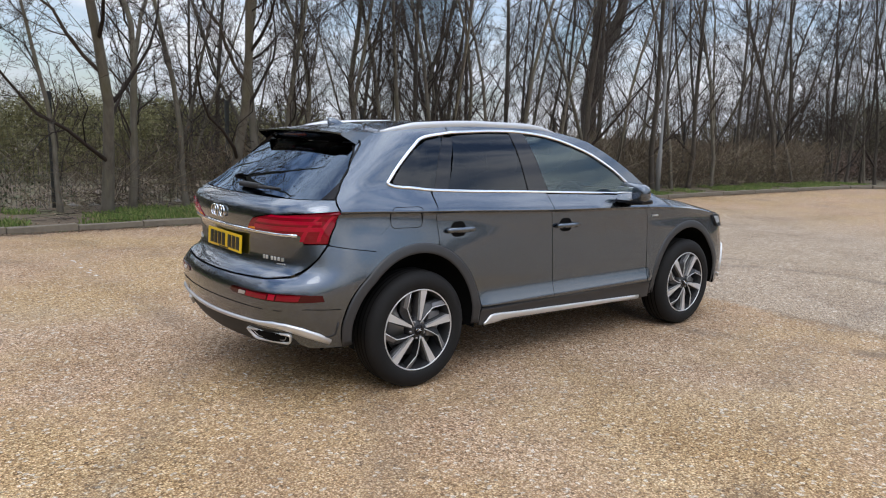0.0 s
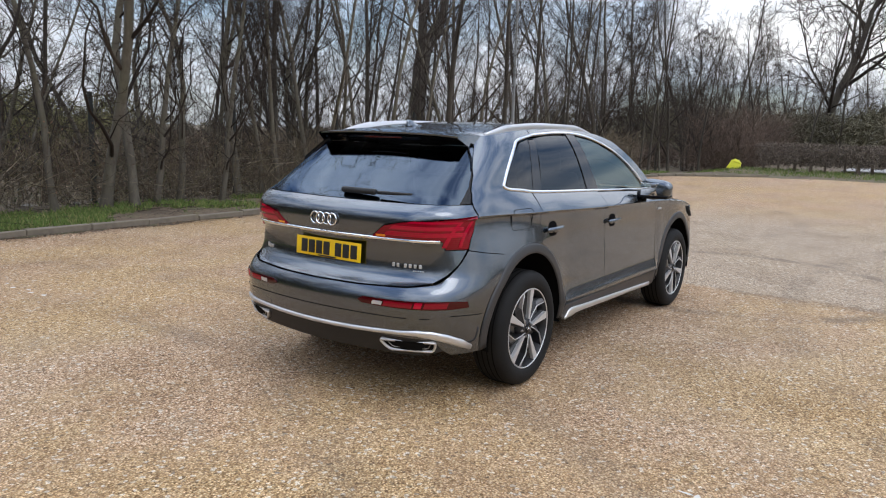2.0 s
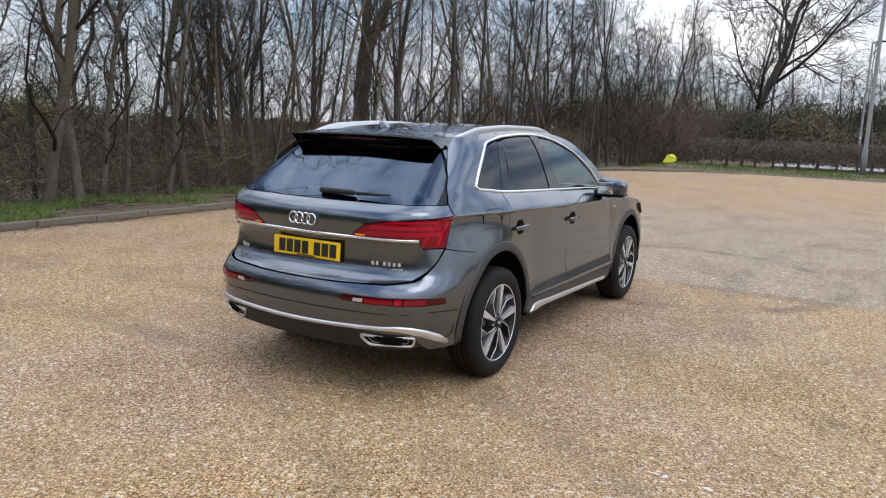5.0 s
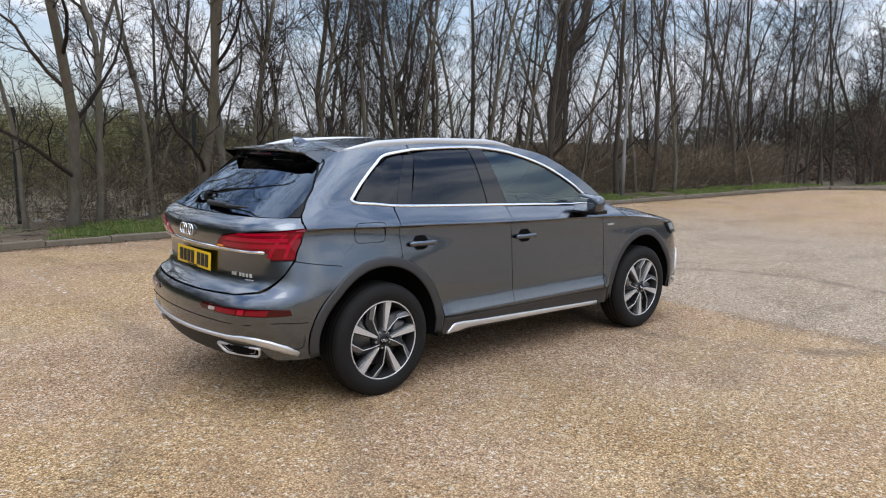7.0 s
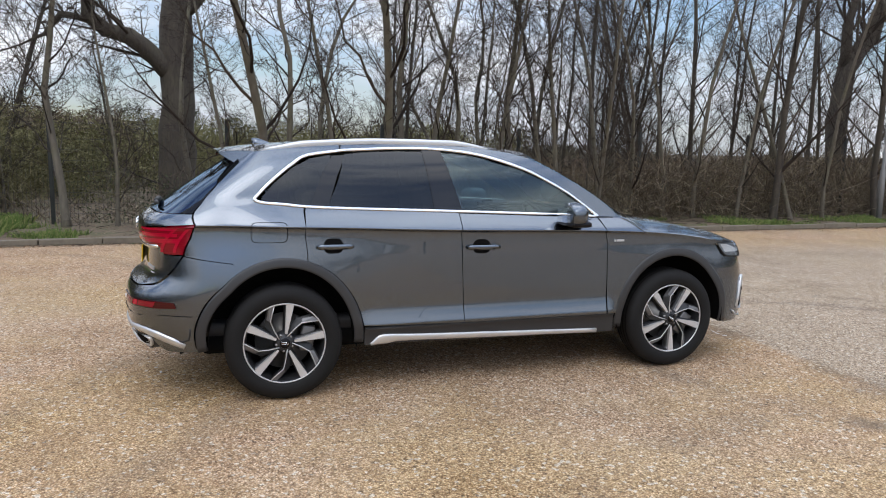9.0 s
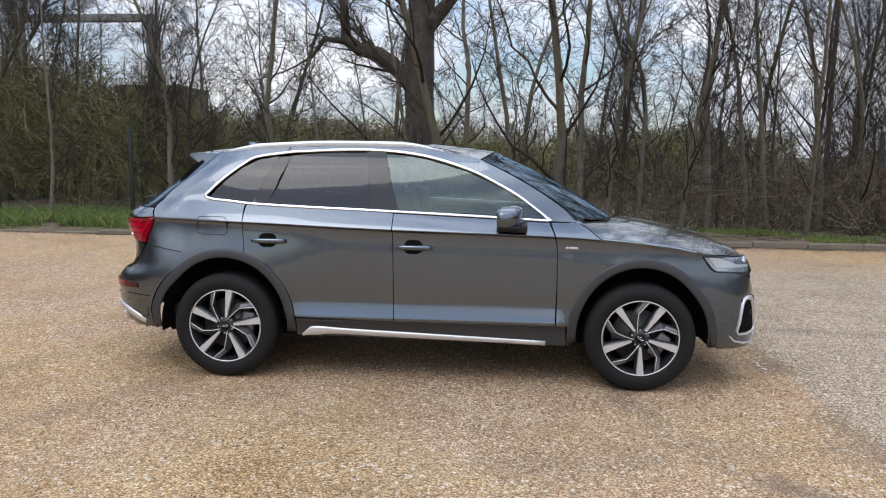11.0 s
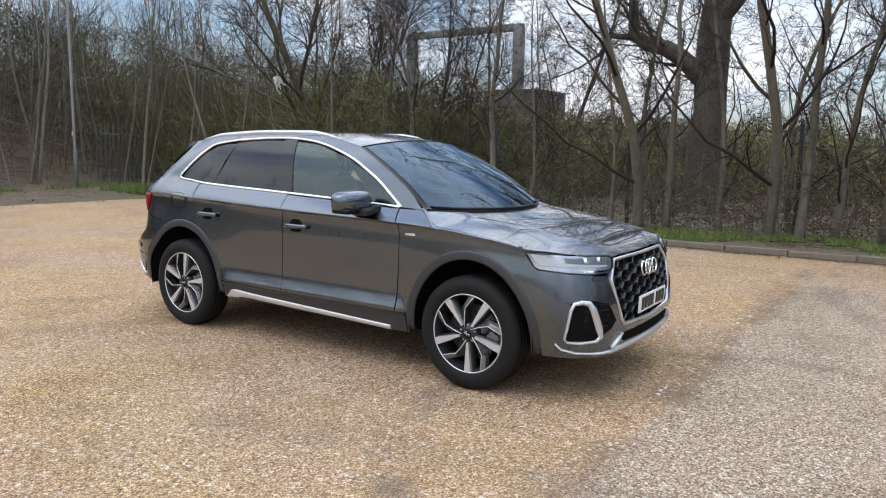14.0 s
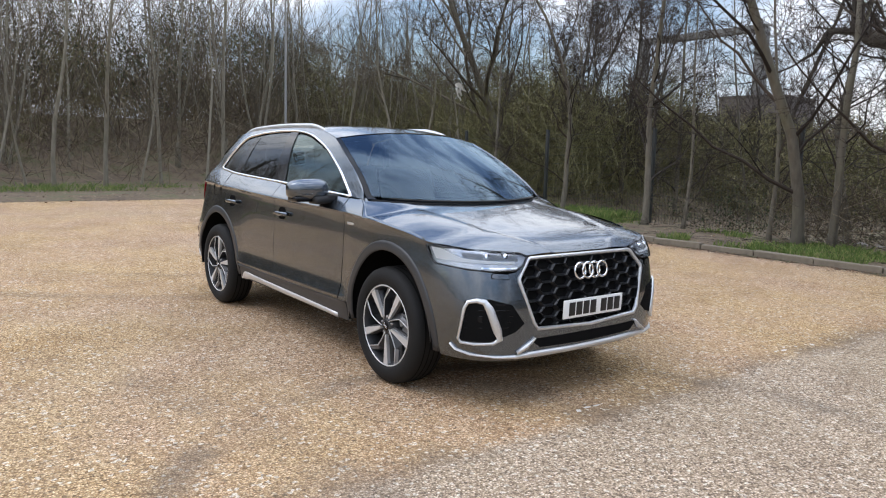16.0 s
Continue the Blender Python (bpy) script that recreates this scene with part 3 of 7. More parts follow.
hood_ex = spline([0.3, 0.6, 1], [1.80, 1.43, 0.985])
hood_ey = spline([0, 0.08, 0.16, 0.22, 0.3], [0.44, 0.57, 0.70, 0.790, 0.868])
lamp_top_z = spline([0.44, 0.50, 0.66, 0.79, 0.868], [0.870, 0.882, 0.897, 0.915, 0.931])


def hood_edge(v):
    far = ease(0.26, 0.34, v)
    y = hood_ey(v)
    p = body(front_u(y, lamp_top_z(y)), lamp_top_z(y))
    x = hood_ex(v)
    z = hood_edge_z(x)
    q = Vector((x, side_y(x, z) + 0.001, z))
    return p.lerp(q, far)


hood_plain = strip_between(lambda v: (hood_mid_x(v), hood_mid_z(v)), hood_edge, 3.4)


def hood(v, w):
    """The bonnet, with a pressed line along each side."""
    p, k = hood_plain(v, w), abs(w)
    at = 0.50 + 0.14 * v
    p.z += 0.009 * ease(at, at + 0.06, k) * (1 - ease(at + 0.10, 0.97, k)) * math.sin(math.pi * min(1, max(0, 0.06 + 0.9 * v))) ** 0.5
    return p
ws_mx, ws_mz = spline([0, 0.45, 1], [1.30, 0.94, 0.43]), spline([0, 0.45, 1], [1.105, 1.325, 1.575])


def ws_edge(v):
    x = 0.985 + (0.335 - 0.985) * v
    z = apillar_z(x)
    return x, side_y(x, z) - 0.012, z


screen = strip_between(lambda v: (ws_mx(v), ws_mz(v)), ws_edge)
roof_mx, roof_mz = spline([0, 0.25, 0.5, 0.8, 1], [0.42, -0.08, -0.60, -1.20, -1.60]), spline([0, 0.25, 0.5, 0.8, 1], [1.579, 1.632, 1.645, 1.622, 1.585])


def roof_edge(v):
    x = 0.325 + (-1.62 - 0.325) * v
    z = roof_edge_z(x)
    return x, (side_y(x, z) if x > corner_x(z) else body(rear_ux(x, z), z).y) - 0.006, z


roof_top = strip_between(lambda v: (roof_mx(v), roof_mz(v)), roof_edge)


# ---- the car: its parts ----
car = new("estate_suv")
tagged(car, "dark grey metallic five-door SUV parked on gravel, clean, chrome trim", "car")


def panel(name, poly, mat, step=0.045, lift=0.0, depth=0.018, both=True, parent=None, label="", surf=body, out=CORE):
    made = []
    for s in ((-1, 1) if both else (1,)):
        made.append(part(name, sheet(surf, poly, step, lift, depth, s, None, out, FLANK if surf is body else None), mat, parent or car, label))
    return made


def trim(name, line, width, height, mat, both=True, parent=None, label="", surf=body, out=CORE, closed=False):
    made = []
    for s in ((-1, 1) if both else (1,)):
        made.append(part(name, ribbon(surf, line, width, height, s, out, closed), mat, parent or car, label))
    return made


G = 0.0025  # half a panel gap
belt_line = lambda a, b, n=14, dz=0.0: [(a + (b - a) * i / n, belt_z(a + (b - a) * i / n) + dz) for i in range(n + 1)]
# doors
rear_arch_cut = [p for p in arch(-AXLE, 0.502, 0.535, 0, 90, 30) if p[0] > -1.262]
fd = [(0.845, 0.435), (0.852, 0.70), (0.85, 0.95), (0.83, 1.03), (0.795, 1.118)] + belt_line(0.78, -0.245, 14, -0.012) + [(-0.246, 1.04), (-0.241, 0.95), (-0.235, 0.70), (-0.228, 0.435)]
front_doors = panel("front_door", fd, PAINT)
arch_pts = [(x + G, z) for x, z in rear_arch_cut]
rd = [(-0.228 - 2 * G, 0.435), (-0.235 - 2 * G, 0.70), (-0.241 - 2 * G, 0.95), (-0.246 - 2 * G, 1.04), (-0.251, 1.15)] + belt_line(-0.255, -1.268, 12, -0.006) + [(-1.272, 1.10), (-1.275, 1.03), (-1.262, 0.93), (-1.262, 0.878)] + list(reversed([p for p in arch_pts if p[1] > 0.435 and p[0] > -1.255]))
rear_doors = panel("rear_door", rd, PAINT)
# sill under the doors: a body-coloured part, its shade put in as dark grey
panel("sill", [(-0.905, 0.315), (-0.905, 0.428), (0.915, 0.428), (0.925, 0.295), (0.0, 0.305), (-0.6, 0.318)], ARCH_TRIM_SILL_SHADE)
tr_line = [(-0.865, 0.318), (-0.80, 0.348), (-0.70, 0.355), (-0.4, 0.345), (0.0, 0.333), (0.4, 0.322), (0.79, 0.310)]
trim("sill_trim", [(a, b) for i in range(len(tr_line) - 1) for a, b in [(tr_line[i][0] + (tr_line[i + 1][0] - tr_line[i][0]) * k / 5, tr_line[i][1] + (tr_line[i + 1][1] - tr_line[i][1]) * k / 5) for k in range(5)]] + [tr_line[-1]],
     [0.020 + 0.046 * ease(0, 6, i) * (1 - 0.52 * ease(6, 13, i)) * (1 - 0.45 * ease(13, 30, i)) for i in range(31)], 0.010, SATIN, label="satin silver sill strip")
# front wing
fa = arch(AXLE, 0.48, 0.525, 180, 0, 36)
wing_front = [p for p in fa if p[1] >= 0.36 and p[0] <= 1.79]
wing = [(0.930 + G, 0.29), (0.925 + G, 0.432), (0.856, 0.436), (0.856 + G, 0.70), (0.852 + G, 0.95), (0.835 + G, 1.03), (0.81, 1.113), (0.975, 1.112)] + [(x, hood_edge_z(x) - 0.010) for x in (0.99, 1.02, 1.05, 1.1, 1.15, 1.2, 1.3, 1.4, 1.5, 1.6, 1.7, 1.785)] + [(1.80, 0.905), (1.825, 0.868)] + list(reversed(wing_front)) + [(0.945, 0.29)]
front_wings = panel("front_wing", wing, PAINT, 0.04)
flange = [(x, hood_edge_z(x) - 0.035) for x in (0.93, 0.98, 1.02, 1.06, 1.1, 1.16, 1.25, 1.4, 1.55, 1.7, 1.78)] + [(x, hood_edge_z(x) + 0.016) for x in (1.78, 1.7, 1.55, 1.4, 1.25, 1.16, 1.1, 1.06, 1.02, 0.98, 0.93)]
panel("wing_flange", flange, PAINT, 0.03, -0.007, 0)
# rear quarter, from the door round the pillar to the tail lamp
gate_edge = [(rear_ux(-1.655, 1.50), 1.50), (rear_ux(-1.72, 1.42), 1.42), (rear_ux(-1.80, 1.32), 1.32), (rear_ux(-1.885, 1.22), 1.22), (rear_ux(-1.925, 1.17), 1.17), (rear_ux(-1.915, 1.105), 1.105), (rear_ux(-1.945, 1.02), 1.02), (rear_ux(-1.985, 0.925), 0.925)]
win_rear = [(-1.275, 1.205), (-1.40, 1.222), (-1.52, 1.232), (-1.572, 1.252), (-1.545, 1.285), (-1.44, 1.385), (-1.33, 1.47), (-1.23, 1.525), (-1.10, 1.552)]
top_pts = [(-1.0195, 1.556)] + [(x, roof_edge_z(x)) for x in (-1.0195, -1.2, -1.4, -1.5, -1.58)]
quarter = [(-1.275 - 1.4 * G, 1.03), (-1.273 - 1.2 * G, 1.10)] + [(to_u(x, z), z) for x, z in win_rear] + [(to_u(x, z), z) for x, z in top_pts] + gate_edge
seam_rear = [(rear_ux(-1.985, 0.918), 0.918), (-1.80, 0.885), (-1.71, 0.872)]
ra = [p for p in arch(-AXLE, 0.502, 0.535, 180, 60, 40) if p[1] > 0.80 and p[0] < -1.262 - 2 * G]
rear_quarters = panel("rear_quarter", quarter + seam_rear + [p for p in ra if p[0] > -1.70 and p[0] < -1.272] + [(-1.262 - 2 * G, 0.877), (-1.262 - 2 * G, 0.93)], PAINT, 0.04)
# roof side rail from the rear quarter over the doors to the windscreen pillar
side_top = [(-1.02, 1.556), (-0.86, 1.567), (-0.65, 1.577), (-0.35, 1.576), (-0.05, 1.541), (0.25, 1.455), (0.45, 1.362), (0.62, 1.263), (0.81, 1.122)]
railp = [(to_u(x, z), z) for x, z in [(-1.02, 1.556)] + side_top[1:]] + [(0.98, 1.118)] + [(x, apillar_z(x)) for x in (0.9, 0.8, 0.7, 0.6, 0.5, 0.4, 0.335)] + [(x, roof_edge_z(x)) for x in (0.2, 0.1, -0.1, -0.4, -0.7, -1.02)]
panel("roof_side", railp, PAINT, 0.04)
# hood, windscreen, roof
part("bonnet", sheet(hood, [(0.004, -0.997)] + [(i / 20, -0.997) for i in range(1, 20)] + [(0.995, -0.997), (0.995, 0.997)] + [(i / 20, 0.997) for i in range(19, 0, -1)] + [(0.004, 0.997)], 0.03, 0, 0.02, 1, None, CORE), PAINT, car)
part("windscreen", sheet(screen, [(0.02, -0.96), (0.99, -0.96), (0.99, 0.96), (0.02, 0.96)], 0.06, 0.0, 0.006, 1, None, CORE), GLASS_SCREEN, car, "dark blue-tinted windscreen reflecting the sky")
part("windscreen_surround", sheet(screen, [(-0.03, -1.0), (1.0, -1.0), (1.0, 1.0), (-0.03, 1.0), (-0.03, 0.94), (0.95, 0.95), (0.95, -0.95), (-0.03, -0.94)], 0.06, -0.004, 0.02, 1, None, CORE), BLACK_GLOSS, car)
part("roof", sheet(roof_top, [(0, -1)] + [(0, w / 5) for w in range(-4, 5)] + [(0, 1), (0.965, 1), (0.965, -1)], 0.05, 0, 0.03, 1, None, CORE), PAINT, car)
# rear lamps, tailgate, bumper
tl = [(0.345, 0.980), (0.43, 1.045), (0.55, 1.070), (0.72, 1.085)]
lamp = [(rear_u(y, z), z) for y, z in tl] + [(rear_ux(-1.925, 1.096), 1.096), (rear_ux(-1.955, 1.02), 1.02), (rear_ux(-1.995, 0.925), 0.925), (rear_ux(-2.10, 0.925), 0.925), (rear_u(0.73, 0.972), 0.972), (rear_u(0.6, 0.975), 0.975)]
tail_lamps = panel("tail_lamp", lamp, RED_DARK, 0.03, 0.006, 0.02, label="wrap-round red tail lamp with clear dark-red lens")
shut = [(rear_u(0.715, 1.165), 1.165), (rear_ux(-1.935, 1.165), 1.165), (rear_ux(-1.93, 1.108), 1.108)]
lamp_out = [(rear_u(0.72, 1.092), 1.092), (rear_u(0.55, 1.076), 1.076), (rear_u(0.425, 1.050), 1.050), (rear_u(0.335, 0.976), 0.976), (rear_u(0.6, 0.968), 0.968), (rear_u(0.735, 0.965), 0.965), (rear_ux(-2.105, 0.918), 0.918), (rear_ux(-2.0, 0.918), 0.918)]
low = [(rear_ux(-2.045, 0.85), 0.85), (rear_ux(-2.11, 0.78), 0.78), (rear_ux(-2.17, 0.742), 0.742), (rear_u(0.6, 0.722), 0.722), (rear_u(0.3, 0.712), 0.712)]
half = [(-3.0, 1.165)] + [(rear_u(y, 1.165), 1.165) for y in (0.2, 0.4, 0.6)] + shut + lamp_out + low
mirror_u = lambda pts: [(-6 - a, b) for a, b in reversed(pts)]
tailgate = part("tailgate", sheet(body, half + [(-3.0, 0.71)] + [p for p in mirror_u(half) if abs(p[0] + 3) > 1e-6], 0.03, 0, 0.02, 1, None, CORE), PAINT, car)
# rear glass with its black surround
gl_edge = [(0.757, 1.171), (0.727, 1.26), (0.690, 1.34), (0.645, 1.42), (0.606, 1.485)]
glass_half = [(-3.0, 1.171), (-2.7, 1.171), (-2.45, 1.171)] + [(rear_u(y, z), z) for y, z in gl_edge]
part("rear_glass", sheet(body, glass_half + [(-3.0, 1.485)] + [p for p in mirror_u(glass_half) if abs(p[0] + 3) > 1e-6], 0.05, -0.004, 0.006, 1, None, CORE), GLASS_REAR, car, "dark privacy rear window")
edge_in = [(rear_u(y, z), z) for y, z in gl_edge]
edge_out = [(rear_ux(-1.935, 1.172), 1.172), (rear_ux(-1.892, 1.22), 1.22), (rear_ux(-1.807, 1.32), 1.32), (rear_ux(-1.728, 1.42), 1.42), (rear_ux(-1.665, 1.495), 1.495)]
panel("rear_pillar_trim", list(reversed(edge_in)) + edge_out + [(rear_u(0.56, 1.50), 1.50)], BLACK_GLOSS, 0.04, -0.002)
# bumper
bump_half = [(-3.0, 0.702), (rear_u(0.3, 0.704), 0.704), (rear_u(0.6, 0.714), 0.714), (rear_ux(-2.17, 0.734), 0.734), (rear_ux(-2.10, 0.775), 0.775), (rear_ux(-2.035, 0.85), 0.85), (rear_ux(-1.99, 0.913), 0.913), (-1.80, 0.881), (-1.715, 0.868)]
ra2 = [p for p in arch(-AXLE, 0.502, 0.535, 180, 100, 26) if p[1] < 0.855 and p[1] > 0.36]
bump_low = list(reversed(ra2)) + [(-1.90, 0.335), (rear_ux(-2.1, 0.335), 0.335), (rear_u(0.77, 0.365), 0.365), (rear_u(0.745, 0.432), 0.432), (rear_u(0.5, 0.446), 0.446), (-3.0, 0.440)]
bh = bump_half + bump_low
part("rear_bumper", sheet(body, bh[:-1] + [(-3.0, 0.440)] + [p for p in mirror_u(bh) if abs(p[0] + 3) > 1e-6], 0.04, 0, 0.02, 1, None, CORE), PAINT, car)
part("diffuser", sheet(body, [(rear_u(0.76, 0.440), 0.440), (rear_u(0.775, 0.360), 0.360), (rear_u(0.66, 0.325), 0.325), (-3.0, 0.315), (-6 - rear_u(0.66, 0.325), 0.325), (-6 - rear_u(0.775, 0.360), 0.360), (-6 - rear_u(0.76, 0.440), 0.440), (-3.0, 0.455)], 0.04, -0.003, 0.03, 1, None, CORE), BLACK_MATT, car)
# front bumper
fb = [(front_ux(1.83, 0.862), 0.862)] + [(front_u(y, z), z) for y, z in ((0.80, 0.81), (0.62, 0.775), (0.555, 0.784), (0.495, 0.812), (0.452, 0.862), (0.446, 0.850), (0.534, 0.752), (0.535, 0.735), (0.452, 0.50), (0.424, 0.464))] + [(3.0, 0.450)]
fa2 = [p for p in arch(AXLE, 0.48, 0.525, 0, 60, 24) if p[1] >= 0.315 and p[1] < 0.83 and p[0] > 1.70]
fb_low = [(3.0, 0.285), (front_u(0.5, 0.285), 0.285), (front_u(0.80, 0.295), 0.295), (1.90, 0.30)] + fa2 + [(1.80, 0.845)]
mirror_f = lambda pts: [(6 - a, b) for a, b in reversed(pts)]
whole = fb + [p for p in mirror_f(fb)[1:]] + [p for p in mirror_f(fb_low)][:-1] + fb_low
front_bumper = part("front_bumper", sheet(body, whole, 0.04, 0, 0.02, 1, None, CORE), PAINT, car)
# inner shell, coloured near-black as the shade seen through the gaps
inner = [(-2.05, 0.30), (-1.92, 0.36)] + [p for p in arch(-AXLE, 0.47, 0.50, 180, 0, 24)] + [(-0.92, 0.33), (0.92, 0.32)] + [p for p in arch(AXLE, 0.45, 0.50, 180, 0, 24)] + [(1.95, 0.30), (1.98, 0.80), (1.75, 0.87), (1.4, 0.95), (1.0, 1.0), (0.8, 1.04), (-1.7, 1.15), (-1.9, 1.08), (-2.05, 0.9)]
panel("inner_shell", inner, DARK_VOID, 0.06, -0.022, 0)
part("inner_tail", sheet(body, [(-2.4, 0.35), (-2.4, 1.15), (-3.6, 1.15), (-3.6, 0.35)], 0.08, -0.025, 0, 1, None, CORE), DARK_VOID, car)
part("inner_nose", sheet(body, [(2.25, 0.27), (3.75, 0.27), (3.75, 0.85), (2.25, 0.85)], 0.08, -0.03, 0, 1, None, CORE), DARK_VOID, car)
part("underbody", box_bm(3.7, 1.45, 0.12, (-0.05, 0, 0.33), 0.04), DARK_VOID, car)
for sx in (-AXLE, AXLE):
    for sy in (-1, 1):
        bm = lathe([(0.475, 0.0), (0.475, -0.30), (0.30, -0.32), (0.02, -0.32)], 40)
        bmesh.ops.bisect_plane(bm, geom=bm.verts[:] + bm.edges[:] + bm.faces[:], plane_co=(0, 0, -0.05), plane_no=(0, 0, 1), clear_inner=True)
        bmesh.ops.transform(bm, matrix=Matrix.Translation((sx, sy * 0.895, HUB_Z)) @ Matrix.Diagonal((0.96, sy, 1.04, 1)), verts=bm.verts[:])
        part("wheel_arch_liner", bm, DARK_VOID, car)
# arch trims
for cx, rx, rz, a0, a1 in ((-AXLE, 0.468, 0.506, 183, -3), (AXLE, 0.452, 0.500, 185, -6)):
    trim("wheel_arch_trim", arch(cx, rx, rz, a0, a1, 44), 0.060, 0.005, ARCH_TRIM_SILL_SHADE)

# glass in the flanks
fw = [(0.775, 1.132), (0.60, 1.262), (0.44, 1.352), (0.25, 1.440), (-0.05, 1.526), (-0.22, 1.550), (-0.337, 1.556), (-0.282, 1.36), (-0.228, 1.173), (0.1, 1.160), (0.5, 1.145)]
panel("front_door_glass", rounded(fw, 0.012, 2), GLASS_CLEAR, 0.07, -0.006, 0.004, label="green-tinted front door window")
rw = [(-0.406, 1.182), (-0.428, 1.35), (-0.455, 1.563), (-0.65, 1.563), (-0.86, 1.553), (-0.995, 1.540), (-1.06, 1.40), (-1.135, 1.212), (-0.8, 1.196)]
panel("rear_door_glass", rounded(rw, 0.012, 2), GLASS_PRIVACY, 0.07, -0.006, 0.004, label="dark privacy rear door window")
qw = [(-1.225, 1.212), (-1.40, 1.232), (-1.54, 1.252), (-1.44, 1.362), (-1.33, 1.450), (-1.22, 1.508), (-1.075, 1.536), (-1.13, 1.43)]
panel("quarter_glass", [(to_u(x, z), z) for x, z in rounded(qw, 0.02, 3)], GLASS_PRIVACY, 0.06, -0.006, 0.004, label="dark privacy quarter window")
panel("door_pillar_trim", [(-0.216, 1.165), (-0.272, 1.36), (-0.328, 1.568), (-0.462, 1.573), (-0.435, 1.35), (-0.414, 1.172)], PILLAR_GLOSS, 0.06, -0.001)
panel("rear_pillar_divider", [(to_u(x, z), z) for x, z in [(-1.13, 1.20), (-1.052, 1.40), (-0.992, 1.532), (-1.075, 1.528), (-1.14, 1.43), (-1.235, 1.204)]], PILLAR_GLOSS, 0.06, -0.004)
ring = [(0.81, 1.122)] + [(x, belt_z(x)) for x in (0.7, 0.5, 0.3, 0.1, -0.1, -0.3, -0.5, -0.7, -0.9, -1.1, -1.27)] + win_rear[1:-1] + [(-1.02, 1.556)] + side_top[1:-1]
ring = [(to_u(x, z), z) for x, z in ring]
fine = []
for i in range(len(ring)):
    p0, p1, p2, p3 = (Vector(ring[(i + k) % len(ring)]) for k in (-1, 0, 1, 2))
    for t in (0, 0.25, 0.5, 0.75):
        sharp = i in (0, len(ring) - 1)
        q = p1.lerp(p2, t) if sharp else 0.5 * ((2 * p1) + (p2 - p0) * t + (2 * p0 - 5 * p1 + 4 * p2 - p3) * t * t + (3 * p1 - p0 - 3 * p2 + p3) * t ** 3)
        fine.append((q.x, q.y))
trim("window_surround", fine, 0.020, 0.009, CHROME, label="bright chrome window surround", closed=True)


# spoiler over the rear glass
def spoiler_top(v, w):
    a, k = roof_top(0.968, w), abs(w)
    tip = Vector((-1.798 + 0.03 * k ** 2.5, 0.564 * w, 1.556 - 0.016 * k ** 3))
    p = a.lerp(tip, v)
    p.z += 0.004 * math.sin(math.pi * v)
    return p


def spoiler_low(v, w):
    a, k = spoiler_top(1, w) - Vector((-0.004, 0, 0.011)), abs(w)
    b = Vector((-1.722 + 0.10 * k * k, 0.575 * w, 1.488 - 0.012 * max(0.0, 1 - abs(k - 0.62) / 0.10)))
    c = a.lerp(b, v)
    c.z += 0.010 * math.sin(math.pi * v)
    return c


spoiler = part("spoiler", sheet(spoiler_top, [(0.004, -1), (1, -1), (1, 1), (0.004, 1)], 0.06, 0, 0.010, 1, None, CORE), PAINT, car)
part("spoiler_underside", sheet(spoiler_low, [(0, -1), (1, -1), (1, 1), (0, 1)], 0.08, 0, 0, 1, None, Vector((-1.5, 0, 1.6))), BLACK_GLOSS, spoiler)
for s in (-1, 1):
    bm = bmesh.new()
    upper = [spoiler_top(k / 6, 1) + Vector((0, 0.004, 0.002)) for k in range(7)]
    corner, tip = Vector((-1.675, spoiler_top(0, 1).y + 0.006, 1.470)), spoiler_top(1, 1) + Vector((0, 0.004, -0.012))
    lower = [corner.lerp(tip, k / 6) for k in range(7)]
    rows = [[bm.verts.new((p.x, s * p.y, p.z)) for p in line] for line in (upper, lower)]
    for k in range(6):
        bm.faces.new((rows[0][k], rows[0][k + 1], rows[1][k + 1], rows[1][k]))
    bmesh.ops.recalc_face_normals(bm, faces=bm.faces[:])
    part("spoiler_cheek", bm, PAINT, spoiler)
# high brake lamp, wiper
part("high_brake_lamp", box_bm(0.012, 0.30, 0.014, (-1.775, 0, 1.522), 0.004), RED_DEEP, spoiler)
wiper = part("rear_wiper", box_bm(0.035, 0.26, 0.034, (-2.160, -0.15, 1.213), 0.014), BLACK_MATT, car, "black rear wiper resting on the glass")
bm = bmesh.new()
tube(bm, [Vector((-2.165, -0.30, 1.212)), Vector((-2.15, -0.42, 1.213)), Vector((-2.135, -0.52, 1.215))], [0.012, 0.010, 0.006], 6)
part("wiper_blade", bm, BLACK_MATT, wiper)

# rear bright strip, plate, badges, bumper details
line = [(rear_u(0.72 * k / 16, 0.968), 0.968) for k in range(17)]
full = [(-6 - a, b) for a, b in reversed(line[1:])] + line
trim("bright_strip", full, 0.022, 0.012, CHROME, both=False)


def plate(x, z, facing, tilt, back, name):
    m = Matrix.Translation((x, 0, z)) @ Matrix.Rotation(radians(tilt), 4, "Y")
    p = part(name, box_bm(0.008, 0.52, 0.111, (0, 0, 0), 0.003), back, car, "yellow registration plate" if facing < 0 else "white registration plate")
    p.matrix_local = m
    y = -0.215
    for k, w in enumerate((0.050, 0.050, 0.050, 0.050, 0.0, 0.050, 0.050, 0.050)):
        if w:
            part("plate_mark", box_bm(0.003, w, 0.079, (facing * 0.0052, -facing * -(y + w / 2) if facing > 0 else -(y + w / 2), 0), 0.001), PLATE_INK, p)
            y += w + 0.011
        else:
            y += 0.033
    return p


rear_plate = plate(-2.262, 0.865, -1, 3, PLATE_YELLOW, "rear_plate")
part("plate_footer", box_bm(0.003, 0.14, 0.008, (-0.0055, 0, -0.048), 0), PLATE_INK, rear_plate)
front_plate = plate(2.286, 0.556, 1, 2, PLATE_WHITE, "front_plate")


